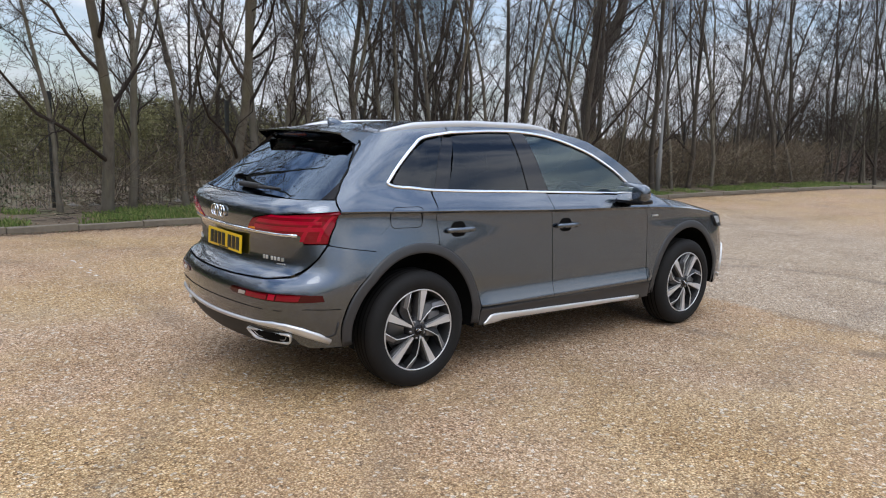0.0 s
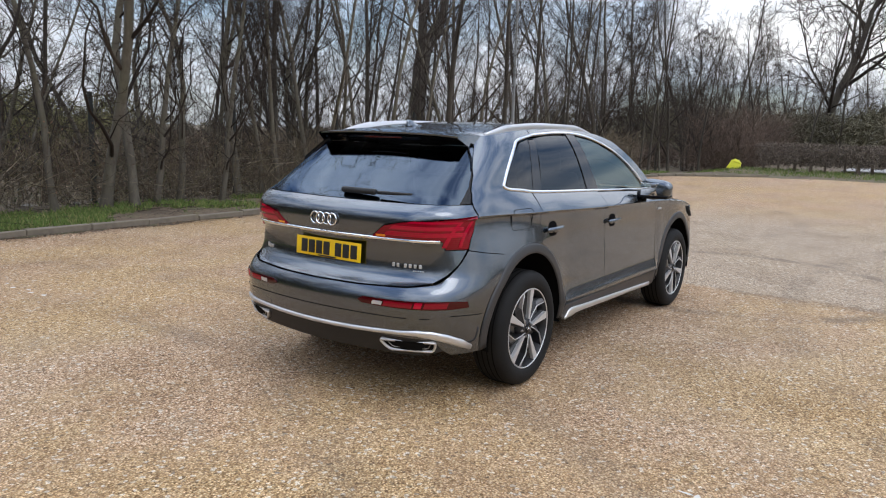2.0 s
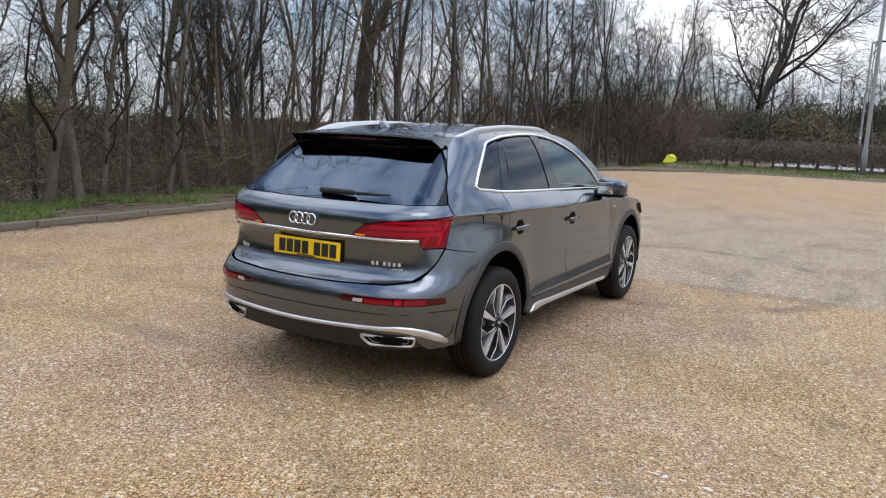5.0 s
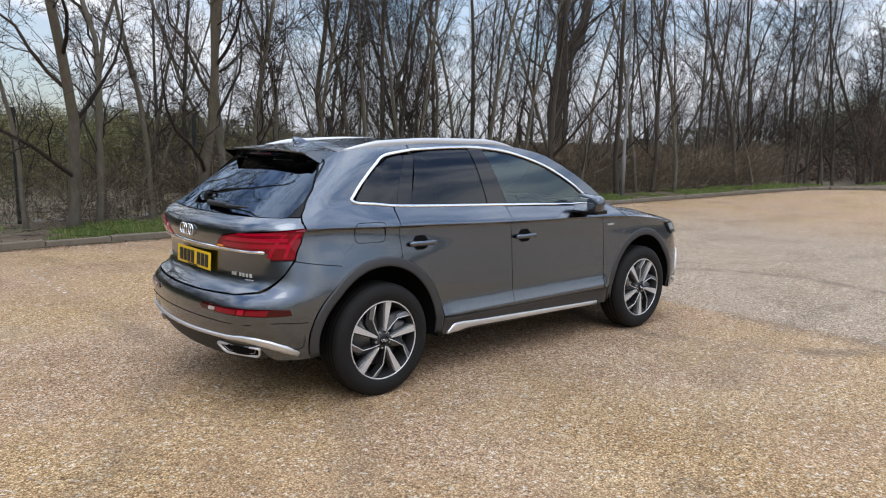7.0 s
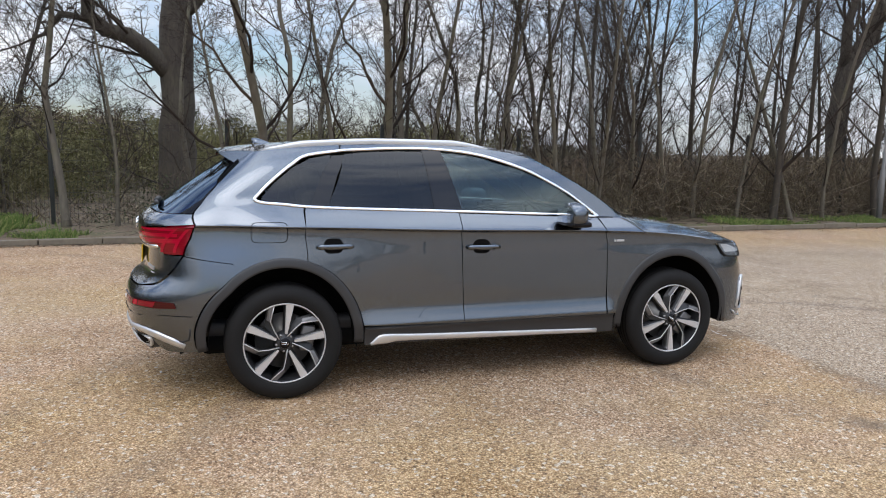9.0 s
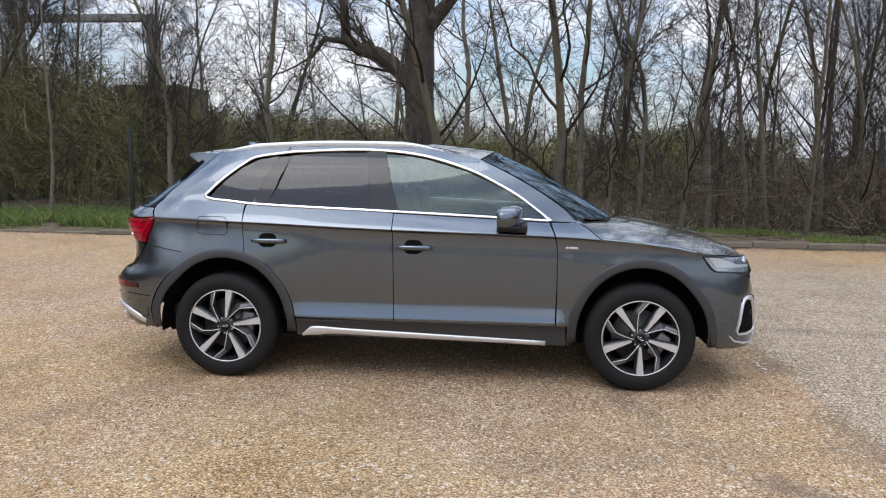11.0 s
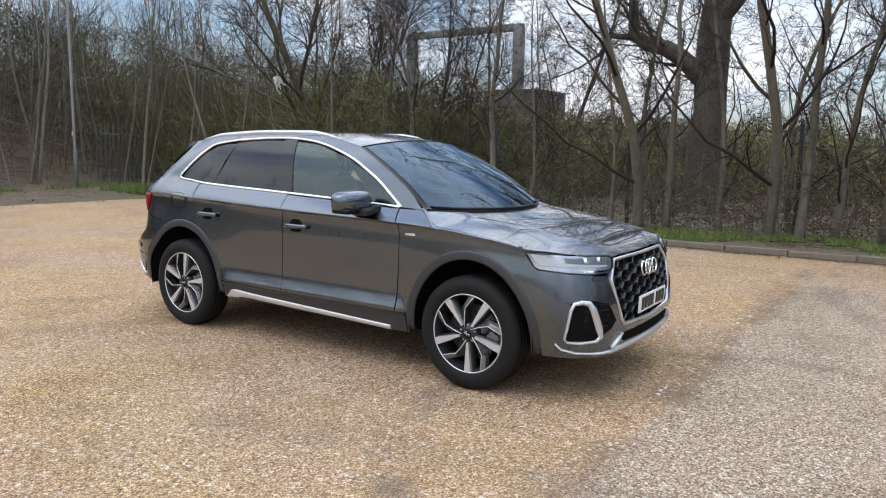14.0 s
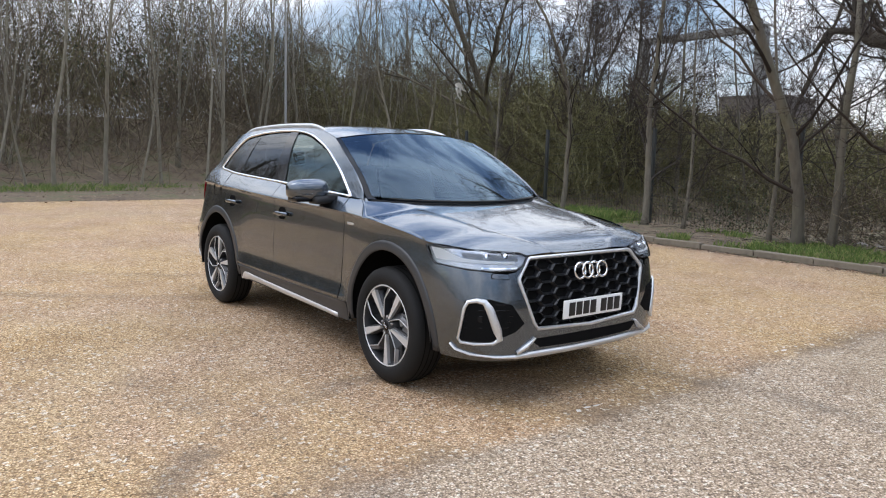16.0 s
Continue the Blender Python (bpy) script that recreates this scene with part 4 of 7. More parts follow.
def rings_badge(x, z, lean, r, gap, back):
    e = new("ring_badge")
    e.parent = car
    for k in (-1.5, -0.5, 0.5, 1.5):
        bm = bmesh.new()
        pts = [Vector((0.004 * (1 if int(k + 2) % 2 else 0), k * gap + r * math.cos(a), r * math.sin(a))) for a in (2 * math.pi * i / 28 for i in range(28))]
        pts.append(pts[0])
        tube(bm, pts, [back] * len(pts), 8, False)
        part("badge_ring", bm, CHROME, e)
    e.matrix_local = Matrix.Translation((x, 0, z)) @ Matrix.Rotation(radians(lean), 4, "Y")
    return e


rings_badge(-2.303, 1.048, 3, 0.033, 0.047, 0.0048)
rings_badge(2.252, 0.769, -7, 0.045, 0.063, 0.0078)
for yc, w, z0, h in [(-0.462 - 0.027 * k, 0.016, 0.822, 0.022) for k in range(2)] + [(-0.535 - 0.029 * k, 0.017, 0.822, 0.022) for k in range(4)] + [(-0.588 - 0.013 * k, 0.008, 0.797, 0.007) for k in range(5)] + [(0.605, 0.018, 0.815, 0.026), (0.58, 0.014, 0.81, 0.022), (0.555, 0.014, 0.81, 0.022)]:
    p = body(rear_u(abs(yc), z0), z0)
    ang = math.degrees(math.atan2(0.38 * yc, 1))
    part("model_badge", box_bm(0.006, w, h, (p.x - 0.003, yc, z0), 0.0025, Matrix.Rotation(radians(-ang), 4, "Z")), SATIN, car)
refl = [(rear_u(0.33, 0.628), 0.628), (rear_u(0.36, 0.648), 0.648), (rear_u(0.6, 0.650), 0.650), (rear_u(0.80, 0.652), 0.652), (rear_ux(-2.05, 0.644), 0.644), (rear_ux(-2.04, 0.610), 0.610), (rear_u(0.80, 0.606), 0.606), (rear_u(0.5, 0.608), 0.608), (rear_u(0.36, 0.614), 0.614)]
reflectors = panel("bumper_reflector", refl, RED_DEEP, 0.02, 0.006, 0.010, label="red bumper reflector")
for s, refob in zip((-1, 1), reflectors):
    for name, y0, y1, z0, z1, mat in (("reflector_window", 0.425, 0.485, 0.617, 0.636, SATIN), ("reflector_strip", 0.495, 0.655, 0.614, 0.641, RED_DARK), ("reflector_strip", 0.665, 0.700, 0.614, 0.644, RED_LENS), ("reflector_strip", 0.710, 0.80, 0.614, 0.644, RED_DARK)):
        part(name, sheet(body, [(rear_u(y0, z0), z0), (rear_u(y0 + 0.006, z1), z1), (rear_u(y1 + 0.006, z1), z1), (rear_u(y1, z0), z0)], 0.03, 0.0085, 0.003, s, None, CORE), mat, refob)
line = [(rear_u(y, z), z) for y, z in ((0.0, 0.456), (0.15, 0.457), (0.3, 0.460), (0.45, 0.465), (0.6, 0.470), (0.68, 0.472), (0.745, 0.462), (0.795, 0.440), (0.835, 0.405), (0.855, 0.372))]
full = [(-6 - a, b) for a, b in reversed(line[1:])] + line
w = [0.024] * len(line)
w[-5:] = [0.034, 0.042, 0.048, 0.046, 0.03]
trim("bumper_blade", full, list(reversed(w[1:])) + w, 0.012, SATIN, both=False, label="satin silver bumper blade")
ln = [(rear_ux(x, 0.56 + 0.02 * k), 0.56 + 0.004 * k) for k, x in enumerate((-1.95, -2.05, -2.13))] + [(rear_u(y, 0.555), 0.555) for y in (0.72, 0.6, 0.45, 0.3, 0.15)] + [(-3.0, 0.555)]
full = ln + [(-6 - a, b) for a, b in reversed(ln[:-1])]
# thin near-black strip drawn for the shade along the bumper's crease
trim("bumper_groove", full, 0.0045, 0.004, DARK_VOID, both=False)
ex = rounded([(rear_u(0.455, 0.418), 0.418), (rear_u(0.755, 0.420), 0.420), (rear_u(0.735, 0.366), 0.366), (rear_u(0.50, 0.360), 0.360)], 0.022, 4)
for s in (-1, 1):
    pipe = part("exhaust_trim", ribbon(body, ex, 0.013, 0.016, s, CORE, True), SATIN, car, "chrome exhaust trim")
    part("exhaust_bore", sheet(body, ex, 0.05, 0.003, 0, s, None, CORE), DARK_VOID, pipe)
    inner_ex = rounded([(rear_u(0.50, 0.412), 0.412), (rear_u(0.735, 0.416), 0.416), (rear_u(0.715, 0.380), 0.380), (rear_u(0.525, 0.376), 0.376)], 0.014, 3)
    part("exhaust_lip", ribbon(body, inner_ex, 0.005, 0.006, s, CORE, True), STEEL, pipe)
trim("side_notch", [(rear_ux(x, z), z) for x, z in ((-1.965, 0.485), (-1.968, 0.45), (-1.975, 0.415), (-2.00, 0.405), (-2.04, 0.402))], 0.010, 0.004, BLACK_MATT)
panel("tow_cover", [(rear_u(0.40, 0.47), 0.47), (rear_u(0.40, 0.51), 0.51), (rear_u(0.46, 0.51), 0.51), (rear_u(0.46, 0.47), 0.47)], PAINT, 0.05, 0.001, 0.003, both=False)

# lamp detail
for lampob in tail_lamps:
    s = -1 if lampob is tail_lamps[0] else 1
    for k, (za, zb2, yi) in enumerate(((1.078, 1.066, 0.56), (1.050, 1.030, 0.46), (1.018, 0.994, 0.42))):
        pl = [(rear_u(yi, zb2), zb2), (rear_u(yi + 0.03, za), za), (rear_u(0.72, za), za), (rear_ux(-2.03 + 0.012 * k, za), za), (rear_ux(-2.035 + 0.012 * k, zb2), zb2), (rear_u(0.72, zb2), zb2)]
        part("lamp_bar", sheet(body, pl, 0.04, 0.0085, 0.004, s, None, CORE), RED_LENS, lampob)
    for k in range(2):
        xo = -1.945 - 0.070 * k
        pl = [(rear_ux(xo, 1.083), 1.083), (rear_ux(xo - 0.085, 0.937), 0.937), (rear_ux(xo - 0.102, 0.937), 0.937), (rear_ux(xo - 0.02, 1.083), 1.083)]
        part("lamp_blade", sheet(body, pl, 0.04, 0.0095, 0.004, s, None, CORE), RED_LENS, lampob)
    part("indicator", sheet(body, [(rear_u(0.37, 0.984), 0.984), (rear_u(0.37, 0.994), 0.994), (rear_u(0.43, 0.996), 0.996), (rear_u(0.43, 0.984), 0.984)], 0.04, 0.009, 0.004, s, None, CORE), AMBER, lampob)

# front: grille, lamps, intakes
oct_in = [(0.0, 0.448), (0.425, 0.462), (0.455, 0.50), (0.538, 0.735), (0.536, 0.752), (0.452, 0.846), (0.43, 0.854), (0.0, 0.858)]
gh = [(front_u(y, z), z) for y, z in oct_in]
gfull = gh[:-1] + [(3.0, 0.858)] + [(6 - a, b) for a, b in reversed(gh[1:-1])]
part("grille_backing", sheet(body, gfull, 0.05, -0.028, 0.0, 1, None, CORE), DARK_VOID, car)
grille = part("grille_surround", ribbon(body, gfull, 0.020, 0.014, 1, CORE, True), SATIN, car, "satin silver grille frame")
hexes = bmesh.new()
CW, CH = 0.112, 0.066  # pitch of the honeycomb


def mesh_ring(cy, cz, k):
    return [(cy + k * q * CW * 0.5, cz + k * h * CH * 0.5) for q, h in ((-1.28, 0), (-0.70, 1), (0.70, 1), (1.28, 0), (0.70, -1), (-0.70, -1))]


def in_grille(a, b):
    lim = 0.425 + (b - 0.46) * 0.385 if b < 0.74 else 0.533 - (b - 0.74) * 0.88
    return max(-lim, min(lim, a)), max(0.462, min(0.848, b))


for row in range(-1, 8):
    for col in range(-6, 7):
        cy, cz = col * CW, 0.452 + row * CH + (CH * 0.5 if col % 2 else 0)
        if in_grille(cy, cz) != (cy, cz):
            continue
        loops = []
        for k, dx in ((1.02, -0.006), (0.95, 0.001), (0.88, -0.004), (0.80, -0.027)):
            loop = []
            for a, b in mesh_ring(cy, cz, k):
                a, b = in_grille(a, b)
                loop.append(hexes.verts.new((front_x(b) - 0.13 * a * a + dx, a, b)))
            loops.append(loop)
        for p, q in zip(loops, loops[1:]):
            for k in range(6):
                j = (k + 1) % 6
                hexes.faces.new((p[k], p[j], q[j], q[k]))
bmesh.ops.recalc_face_normals(hexes, faces=hexes.faces[:])
part("grille_mesh", hexes, GRILLE_BLACK, grille, "gloss black honeycomb grille", False)
LAMP_GREY = plain("lamp_grey_inner", (0.16, 0.165, 0.17), 0.35, vary=0.15)
LAMP_SHELL = plain("lamp_reflector", (0.52, 0.54, 0.565), 0.24, 0.6, vary=0.2, scale=20)
hl = [(1.795, 0.922), (front_ux(1.92, 0.912), 0.912), (front_u(0.66, 0.892), 0.892), (front_u(0.50, 0.878), 0.878), (front_u(0.455, 0.862), 0.862), (front_u(0.50, 0.815), 0.815), (front_u(0.56, 0.792), 0.792), (front_u(0.70, 0.792), 0.792), (front_u(0.80, 0.802), 0.802), (front_ux(1.875, 0.818), 0.818), (front_ux(1.845, 0.838), 0.838)]
for s in (-1, 1):
    hlamp = part("headlamp_housing", sheet(body, hl, 0.035, 0.002, 0.0, s, None, CORE), LAMP_SHELL, car, "headlamp with clear lens and bright inner strips")
    part("headlamp_lens", sheet(body, hl, 0.035, 0.016, 0.006, s, None, CORE), LENS_CLEAR, hlamp)
    part("lamp_bezel", ribbon(body, hl, 0.009, 0.018, s, CORE, True), BLACK_MATT, hlamp)
    dark = [(front_u(0.52, 0.868), 0.868), (front_u(0.66, 0.880), 0.880), (front_u(0.80, 0.889), 0.889), (front_u(0.80, 0.862), 0.862), (front_u(0.66, 0.850), 0.850), (front_u(0.52, 0.842), 0.842)]
    part("lamp_inner", sheet(body, dark, 0.035, 0.005, 0.002, s, None, CORE), LAMP_GREY, hlamp)
    part("running_light", sheet(body, [(front_ux(1.825, 0.908), 0.908), (front_ux(1.90, 0.902), 0.902), (front_u(0.80, 0.858), 0.858), (front_u(0.55, 0.836), 0.836), (front_u(0.55, 0.826), 0.826), (front_u(0.80, 0.838), 0.838), (front_ux(1.872, 0.845), 0.845)], 0.03, 0.008, 0.004, s, None, CORE), PLATE_WHITE, hlamp)
    part("lamp_strip", sheet(body, [(front_u(0.74, 0.806), 0.806), (front_u(0.74, 0.814), 0.814), (front_u(0.54, 0.810), 0.810), (front_u(0.54, 0.802), 0.802)], 0.03, 0.006, 0.004, s, None, CORE), CHROME, hlamp)
    for yy in (0.60, 0.70):
        q = body(front_u(yy, 0.865), 0.865)
        bm = lathe([(0.001, 0.012), (0.022, 0.004), (0.026, -0.012)], 20)
        bmesh.ops.transform(bm, matrix=Matrix.Translation((q.x + 0.002, s * q.y, q.z)) @ Matrix.Rotation(radians(-90 + 20 * s), 4, "Z"), verts=bm.verts[:])
        part("lamp_projector", bm, CHROME, hlamp)
    # washer cover and intake
    cover = rounded([(front_u(0.60, 0.748), 0.748), (front_u(0.60, 0.776), 0.776), (front_u(0.69, 0.783), 0.783), (front_u(0.70, 0.757), 0.757)], 0.01)
    part("washer_gap", ribbon(body, cover, 0.005, 0.004, s, CORE, True), DARK_VOID, front_bumper)
    part("washer_cover", sheet(body, cover, 0.05, 0.003, 0.006, s, None, CORE), PAINT, front_bumper)
    fog = [(front_u(0.818, 0.632), 0.632), (front_u(0.72, 0.645), 0.645), (front_u(0.60, 0.61), 0.61), (front_u(0.52, 0.50), 0.50), (front_u(0.58, 0.455), 0.455), (front_u(0.72, 0.405), 0.405), (front_u(0.834, 0.405), 0.405)]
    # intake opening laid flat, the shade of its depth put into the colour
    part("air_intake", sheet(body, fog, 0.04, 0.003, 0.004, s, None, CORE), DARK_VOID, front_bumper)
    for k in range(5):
        zz = 0.485 + 0.032 * k
        part("intake_slat", ribbon(body, [(front_u(y, zz), zz) for y in (0.60 + 0.01 * abs(k - 2), 0.68, 0.76, 0.82)], 0.008, 0.004, s, CORE), BLACK_GLOSS, front_bumper)
    loop = [(0.832, 0.48), (0.822, 0.590), (0.808, 0.626), (0.775, 0.636), (0.742, 0.628), (0.722, 0.59), (0.682, 0.47), (0.668, 0.420), (0.70, 0.397), (0.78, 0.391), (0.825, 0.396), (0.835, 0.420)]
    part("intake_frame", ribbon(body, [(front_u(y, z), z) for y, z in loop], [0.016, 0.018, 0.022, 0.026, 0.034, 0.046, 0.050, 0.036, 0.016, 0.014, 0.014, 0.015], 0.014, s, CORE, True), SATIN, front_bumper, "satin silver intake frame")
    part("park_sensor", sheet(body, rounded([(front_u(0.775, 0.52), 0.52), (front_u(0.775, 0.55), 0.55), (front_u(0.755, 0.55), 0.55), (front_u(0.755, 0.52), 0.52)], 0.012), 0.05, 0.008, 0.006, s, None, CORE), BLACK_GLOSS, front_bumper)
slot = [(front_u(0.475, 0.404), 0.404), (front_u(0.40, 0.350), 0.350), (3.0, 0.345), (6 - front_u(0.40, 0.350), 0.350), (6 - front_u(0.475, 0.404), 0.404), (3.0, 0.408)]
# lower slot, also flat, with its inner shade given as near-black
part("lower_intake", sheet(body, slot, 0.05, 0.003, 0.004, 1, None, CORE), DARK_VOID, front_bumper)
bl = [(front_u(y, z), z) for y, z in ((0.852, 0.385), (0.835, 0.352), (0.79, 0.332), (0.68, 0.320), (0.57, 0.314), (0.48, 0.314), (0.36, 0.314), (0.2, 0.314))] + [(3.0, 0.314)]
bfull = bl + [(6 - a, b) for a, b in reversed(bl[:-1])]
wd = [0.008, 0.010, 0.011, 0.012, 0.020, 0.034, 0.036, 0.034, 0.034]
part("front_blade", ribbon(body, bfull, wd + list(reversed(wd[:-1])), 0.016, 1, CORE), SATIN, front_bumper, "satin silver lower bumper blade")
for s in (-1, 1):
    part("bumper_fin", ribbon(body, [(front_u(y, z), z) for y, z in ((0.56, 0.336), (0.50, 0.366), (0.445, 0.412))], [0.022, 0.030, 0.010], 0.018, s, CORE), SATIN, front_bumper)
part("front_lip", sheet(body, [(front_u(0.8, 0.30), 0.30), (front_u(0.5, 0.30), 0.30), (3.0, 0.30), (6 - front_u(0.5, 0.30), 0.30), (6 - front_u(0.8, 0.30), 0.30), (6 - front_u(0.76, 0.24), 0.24), (3.0, 0.235), (front_u(0.76, 0.24), 0.24)], 0.05, -0.05, 0.0, 1, None, CORE), BLACK_MATT, front_bumper)

# roof rails, fin
rail_line = [(0.155 + 0.785 * i / 30, 0.958) for i in range(31)]
rail_h = [0.004 + 0.030 * min(1, i / 5) ** 0.8 * min(1, (30 - i) / 5) ** 0.8 for i in range(31)]
for s in (-1, 1):
    part("roof_rail", ribbon(roof_top, rail_line, [0.016 + 0.012 * min(1, i / 3, (30 - i) / 3) for i in range(31)], rail_h, s, CORE), SATIN, car, "satin silver roof rail")
bm = bmesh.new()
rows = []
for x, h, wv in ((-1.36, 0.004, 0.006), (-1.42, 0.022, 0.022), (-1.47, 0.050, 0.020), (-1.50, 0.062, 0.010), (-1.535, 0.062, 0.006), (-1.52, 0.03, 0.02), (-1.51, 0.0, 0.026)):
    zc2 = 1.592
    h, wv = h * 0.72, wv * 0.8
    rows.append([bm.verts.new((x, q * wv, zc2 + (h if abs(q) < 0.5 else h * 0.15))) for q in (-1, -0.3, 0.3, 1)])
for a, b in zip(rows, rows[1:]):
    for k in range(3):
        bm.faces.new((a[k], a[k + 1], b[k + 1], b[k]))
bmesh.ops.recalc_face_normals(bm, faces=bm.faces[:])
part("aerial_fin", bm, PAINT, car)

# handles, fuel flap, wing badge
for side, doors in ((-1, (rear_doors[0], front_doors[0])), (1, (rear_doors[1], front_doors[1]))):
    for dob, x0, z0 in ((doors[0], -1.092, 0.967), (doors[1], -0.095, 0.940)):
        cup = rounded([(x0 - 0.055, z0 - 0.048), (x0 - 0.082, z0 - 0.005), (x0 - 0.055, z0 + 0.046), (x0 + 0.035, z0 + 0.046), (x0 + 0.062, z0 - 0.005), (x0 + 0.035, z0 - 0.048)], 0.03, 4)
        # flat near-black patch: the deep cup's shade laid on the door skin
        part("handle_recess", sheet(body, cup, 0.04, 0.0015, 0.002, side, None, CORE), DARK_VOID, dob)
        bm = bmesh.new()
        pts = [Vector((x0 - 0.115 + 0.23 * k / 10, side * (side_y(x0, z0) + 0.008 + 0.028 * math.sin(math.pi * (0.08 + 0.84 * k / 10)) ** 0.6), z0 - 0.004)) for k in range(11)]
        tube(bm, pts, [0.010] + [0.0155] * 9 + [0.010], 10)
        mid = side * (side_y(x0, z0) + 0.02)
        for v in bm.verts:
            v.co.y = mid + (v.co.y - mid) * 0.72
            v.co.z = z0 - 0.004 + (v.co.z - z0 + 0.004) * 1.12
        grip = part("door_handle", bm, PAINT, dob)
        part("handle_strip", box_bm(0.15, 0.004, 0.005, (x0, side * (side_y(x0, z0) + 0.036), z0 - 0.015), 0.0015), BLACK_GLOSS, grip)
flap = rounded([(-1.60, 0.995), (-1.60, 1.118), (-1.385, 1.118), (-1.385, 0.995)], 0.035, 4)
part("fuel_flap_gap", ribbon(body, flap, 0.0038, 0.0012, -1, CORE, True), DARK_VOID, rear_quarters[0])
for s in (0, 1):
    sg = -1 if s == 0 else 1
    for a, b in ((0.905, 0.92), (0.925, 0.985)):
        part("wing_badge", box_bm(b - a, 0.004, 0.014, ((a + b) / 2, sg * (side_y(0.94, 0.955) + 0.002), 0.955), 0.001), SATIN, front_wings[s])

# mirrors
for s in (-1, 1):
    bm = bmesh.new()
    bmesh.ops.create_uvsphere(bm, u_segments=24, v_segments=14, radius=1)
    for v in bm.verts:
        p = v.co.copy()
        sq = lambda q, n: math.copysign(abs(q) ** n, q)
        p = Vector((sq(p.x, 0.70), sq(p.y, 0.62), sq(p.z, 0.62 if p.z > 0 else 0.42)))
        x = p.x * (0.098 if p.x > 0 else 0.058)
        v.co = (0.515 + x * (1 - 0.10 * p.y) - 0.028 * p.y, s * (0.990 + p.y * 0.136), 1.156 + p.z * (0.075 - 0.009 * p.y))
    if s < 0:
        bmesh.ops.reverse_faces(bm, faces=bm.faces[:])
    bmesh.ops.recalc_face_normals(bm, faces=bm.faces[:])
    mir = part("door_mirror", bm, PAINT, front_doors[0 if s < 0 else 1], "grey door mirror with black base")
    part("mirror_base", box_bm(0.13, 0.16, 0.052, (0.585, s * 0.905, 1.092), 0.018, Matrix.Rotation(radians(-6 * s), 4, "X")), BLACK_MATT, mir)
    part("mirror_foot", box_bm(0.10, 0.10, 0.03, (0.60, s * 0.845, 1.112), 0.012), BLACK_MATT, mir)
    # black bottom edge, heightened to put the lower half's dark reflection into colour
    part("mirror_skirt", box_bm(0.144, 0.240, 0.036, (0.525, s * 0.985, 1.094), 0.014), BLACK_GLOSS, mir)
    part("mirror_lamp", box_bm(0.012, 0.17, 0.008, (0.606, s * 0.985, 1.128), 0.003), LENS_CLEAR, mir)
    part("mirror_glass", box_bm(0.004, 0.205, 0.100, (0.455, s * 0.988, 1.150), 0.0015, Matrix.Rotation(radians(-4 * s), 4, "Z")), CHROME, mir)
# front wipers and cowl
part("cowl", sheet(screen, [(-0.035, -0.97), (-0.01, -0.97), (-0.01, 0.97), (-0.035, 0.97)], 0.05, -0.008, 0.01, 1, None, CORE), BLACK_MATT, car)
for y0, y1 in ((0.55, -0.10), (0.05, -0.60)):
    bm = bmesh.new()
    pts = [screen(-0.03 + 0.03 * k / 6, (y0 + (y1 - y0) * k / 6) / 0.72) + Vector((0.0, 0, 0.004)) for k in range(7)]
    tube(bm, pts, [0.008, 0.008, 0.007, 0.007, 0.006, 0.005, 0.004], 6)
    part("front_wiper", bm, BLACK_MATT, car)

# wheels
def spoke(bm, a0, a1, r0, r1, w0, w1, face, back, sweep=0.0):
    """One blade from the hub to the rim."""
    rows = []
    n = 5
    for k in range(n + 1):
        t = k / n
        r = r0 + (r1 - r0) * t
        a = a0 + (a1 - a0) * t ** 1.4
        w = w0 + (w1 - w0) * t
        d = 0.0
        c, s = math.cos(a), math.sin(a)
        rows.append([bm.verts.new((r * c - q * w * s, y, r * s + q * w * c)) for q, y in ((-0.5, back), (-0.42, face + d), (0.42, face + d), (0.5, back))])
    for p, q in zip(rows, rows[1:]):
        for j in range(3):
            bm.faces.new((p[j], p[j + 1], q[j + 1], q[j]))
    bm.faces.new(rows[0])
    bm.faces.new(list(reversed(rows[-1])))


wheel = new("wheel")
prof = [(0.246, 0.085), (0.258, 0.104), (0.270, 0.112), (0.300, 0.116), (0.325, 0.112), (0.345, 0.100), (0.358, 0.085), (0.364, 0.06), (0.365, 0.0), (0.364, -0.06), (0.358, -0.085), (0.345, -0.1), (0.30, -0.115), (0.250, -0.085)]
tyre = part("tyre", lathe(prof, 72), RUBBER, wheel, "black road tyre")
for k, off in enumerate((-0.055, -0.018, 0.018, 0.055)):
    part("tread_groove", lathe([(0.3655, off - 0.004), (0.3655, off + 0.004)], 72), DARK_VOID, tyre)
part("sidewall_ridge", lathe([(0.288, 0.1115), (0.290, 0.1155), (0.294, 0.1135)], 72), RUBBER, tyre)
rim = part("rim", lathe([(0.267, 0.098), (0.265, 0.103), (0.259, 0.104), (0.257, 0.100)], 72), MACHINED, wheel)
part("rim_well", lathe([(0.257, 0.100), (0.250, 0.085), (0.238, 0.03), (0.232, -0.08)], 72), ALLOY_DARK, rim)
part("barrel", lathe([(0.238, 0.075), (0.232, 0.0), (0.228, -0.09), (0.01, -0.09)], 48), DARK_VOID, wheel)
part("brake_disc", lathe([(0.178, 0.0), (0.178, 0.014), (0.07, 0.012), (0.07, 0.04), (0.01, 0.04)], 48), STEEL, wheel)
part("brake_caliper", box_bm(0.09, 0.06, 0.17, (-0.14, 0.025, 0.03), 0.015), ALLOY_MID, wheel)
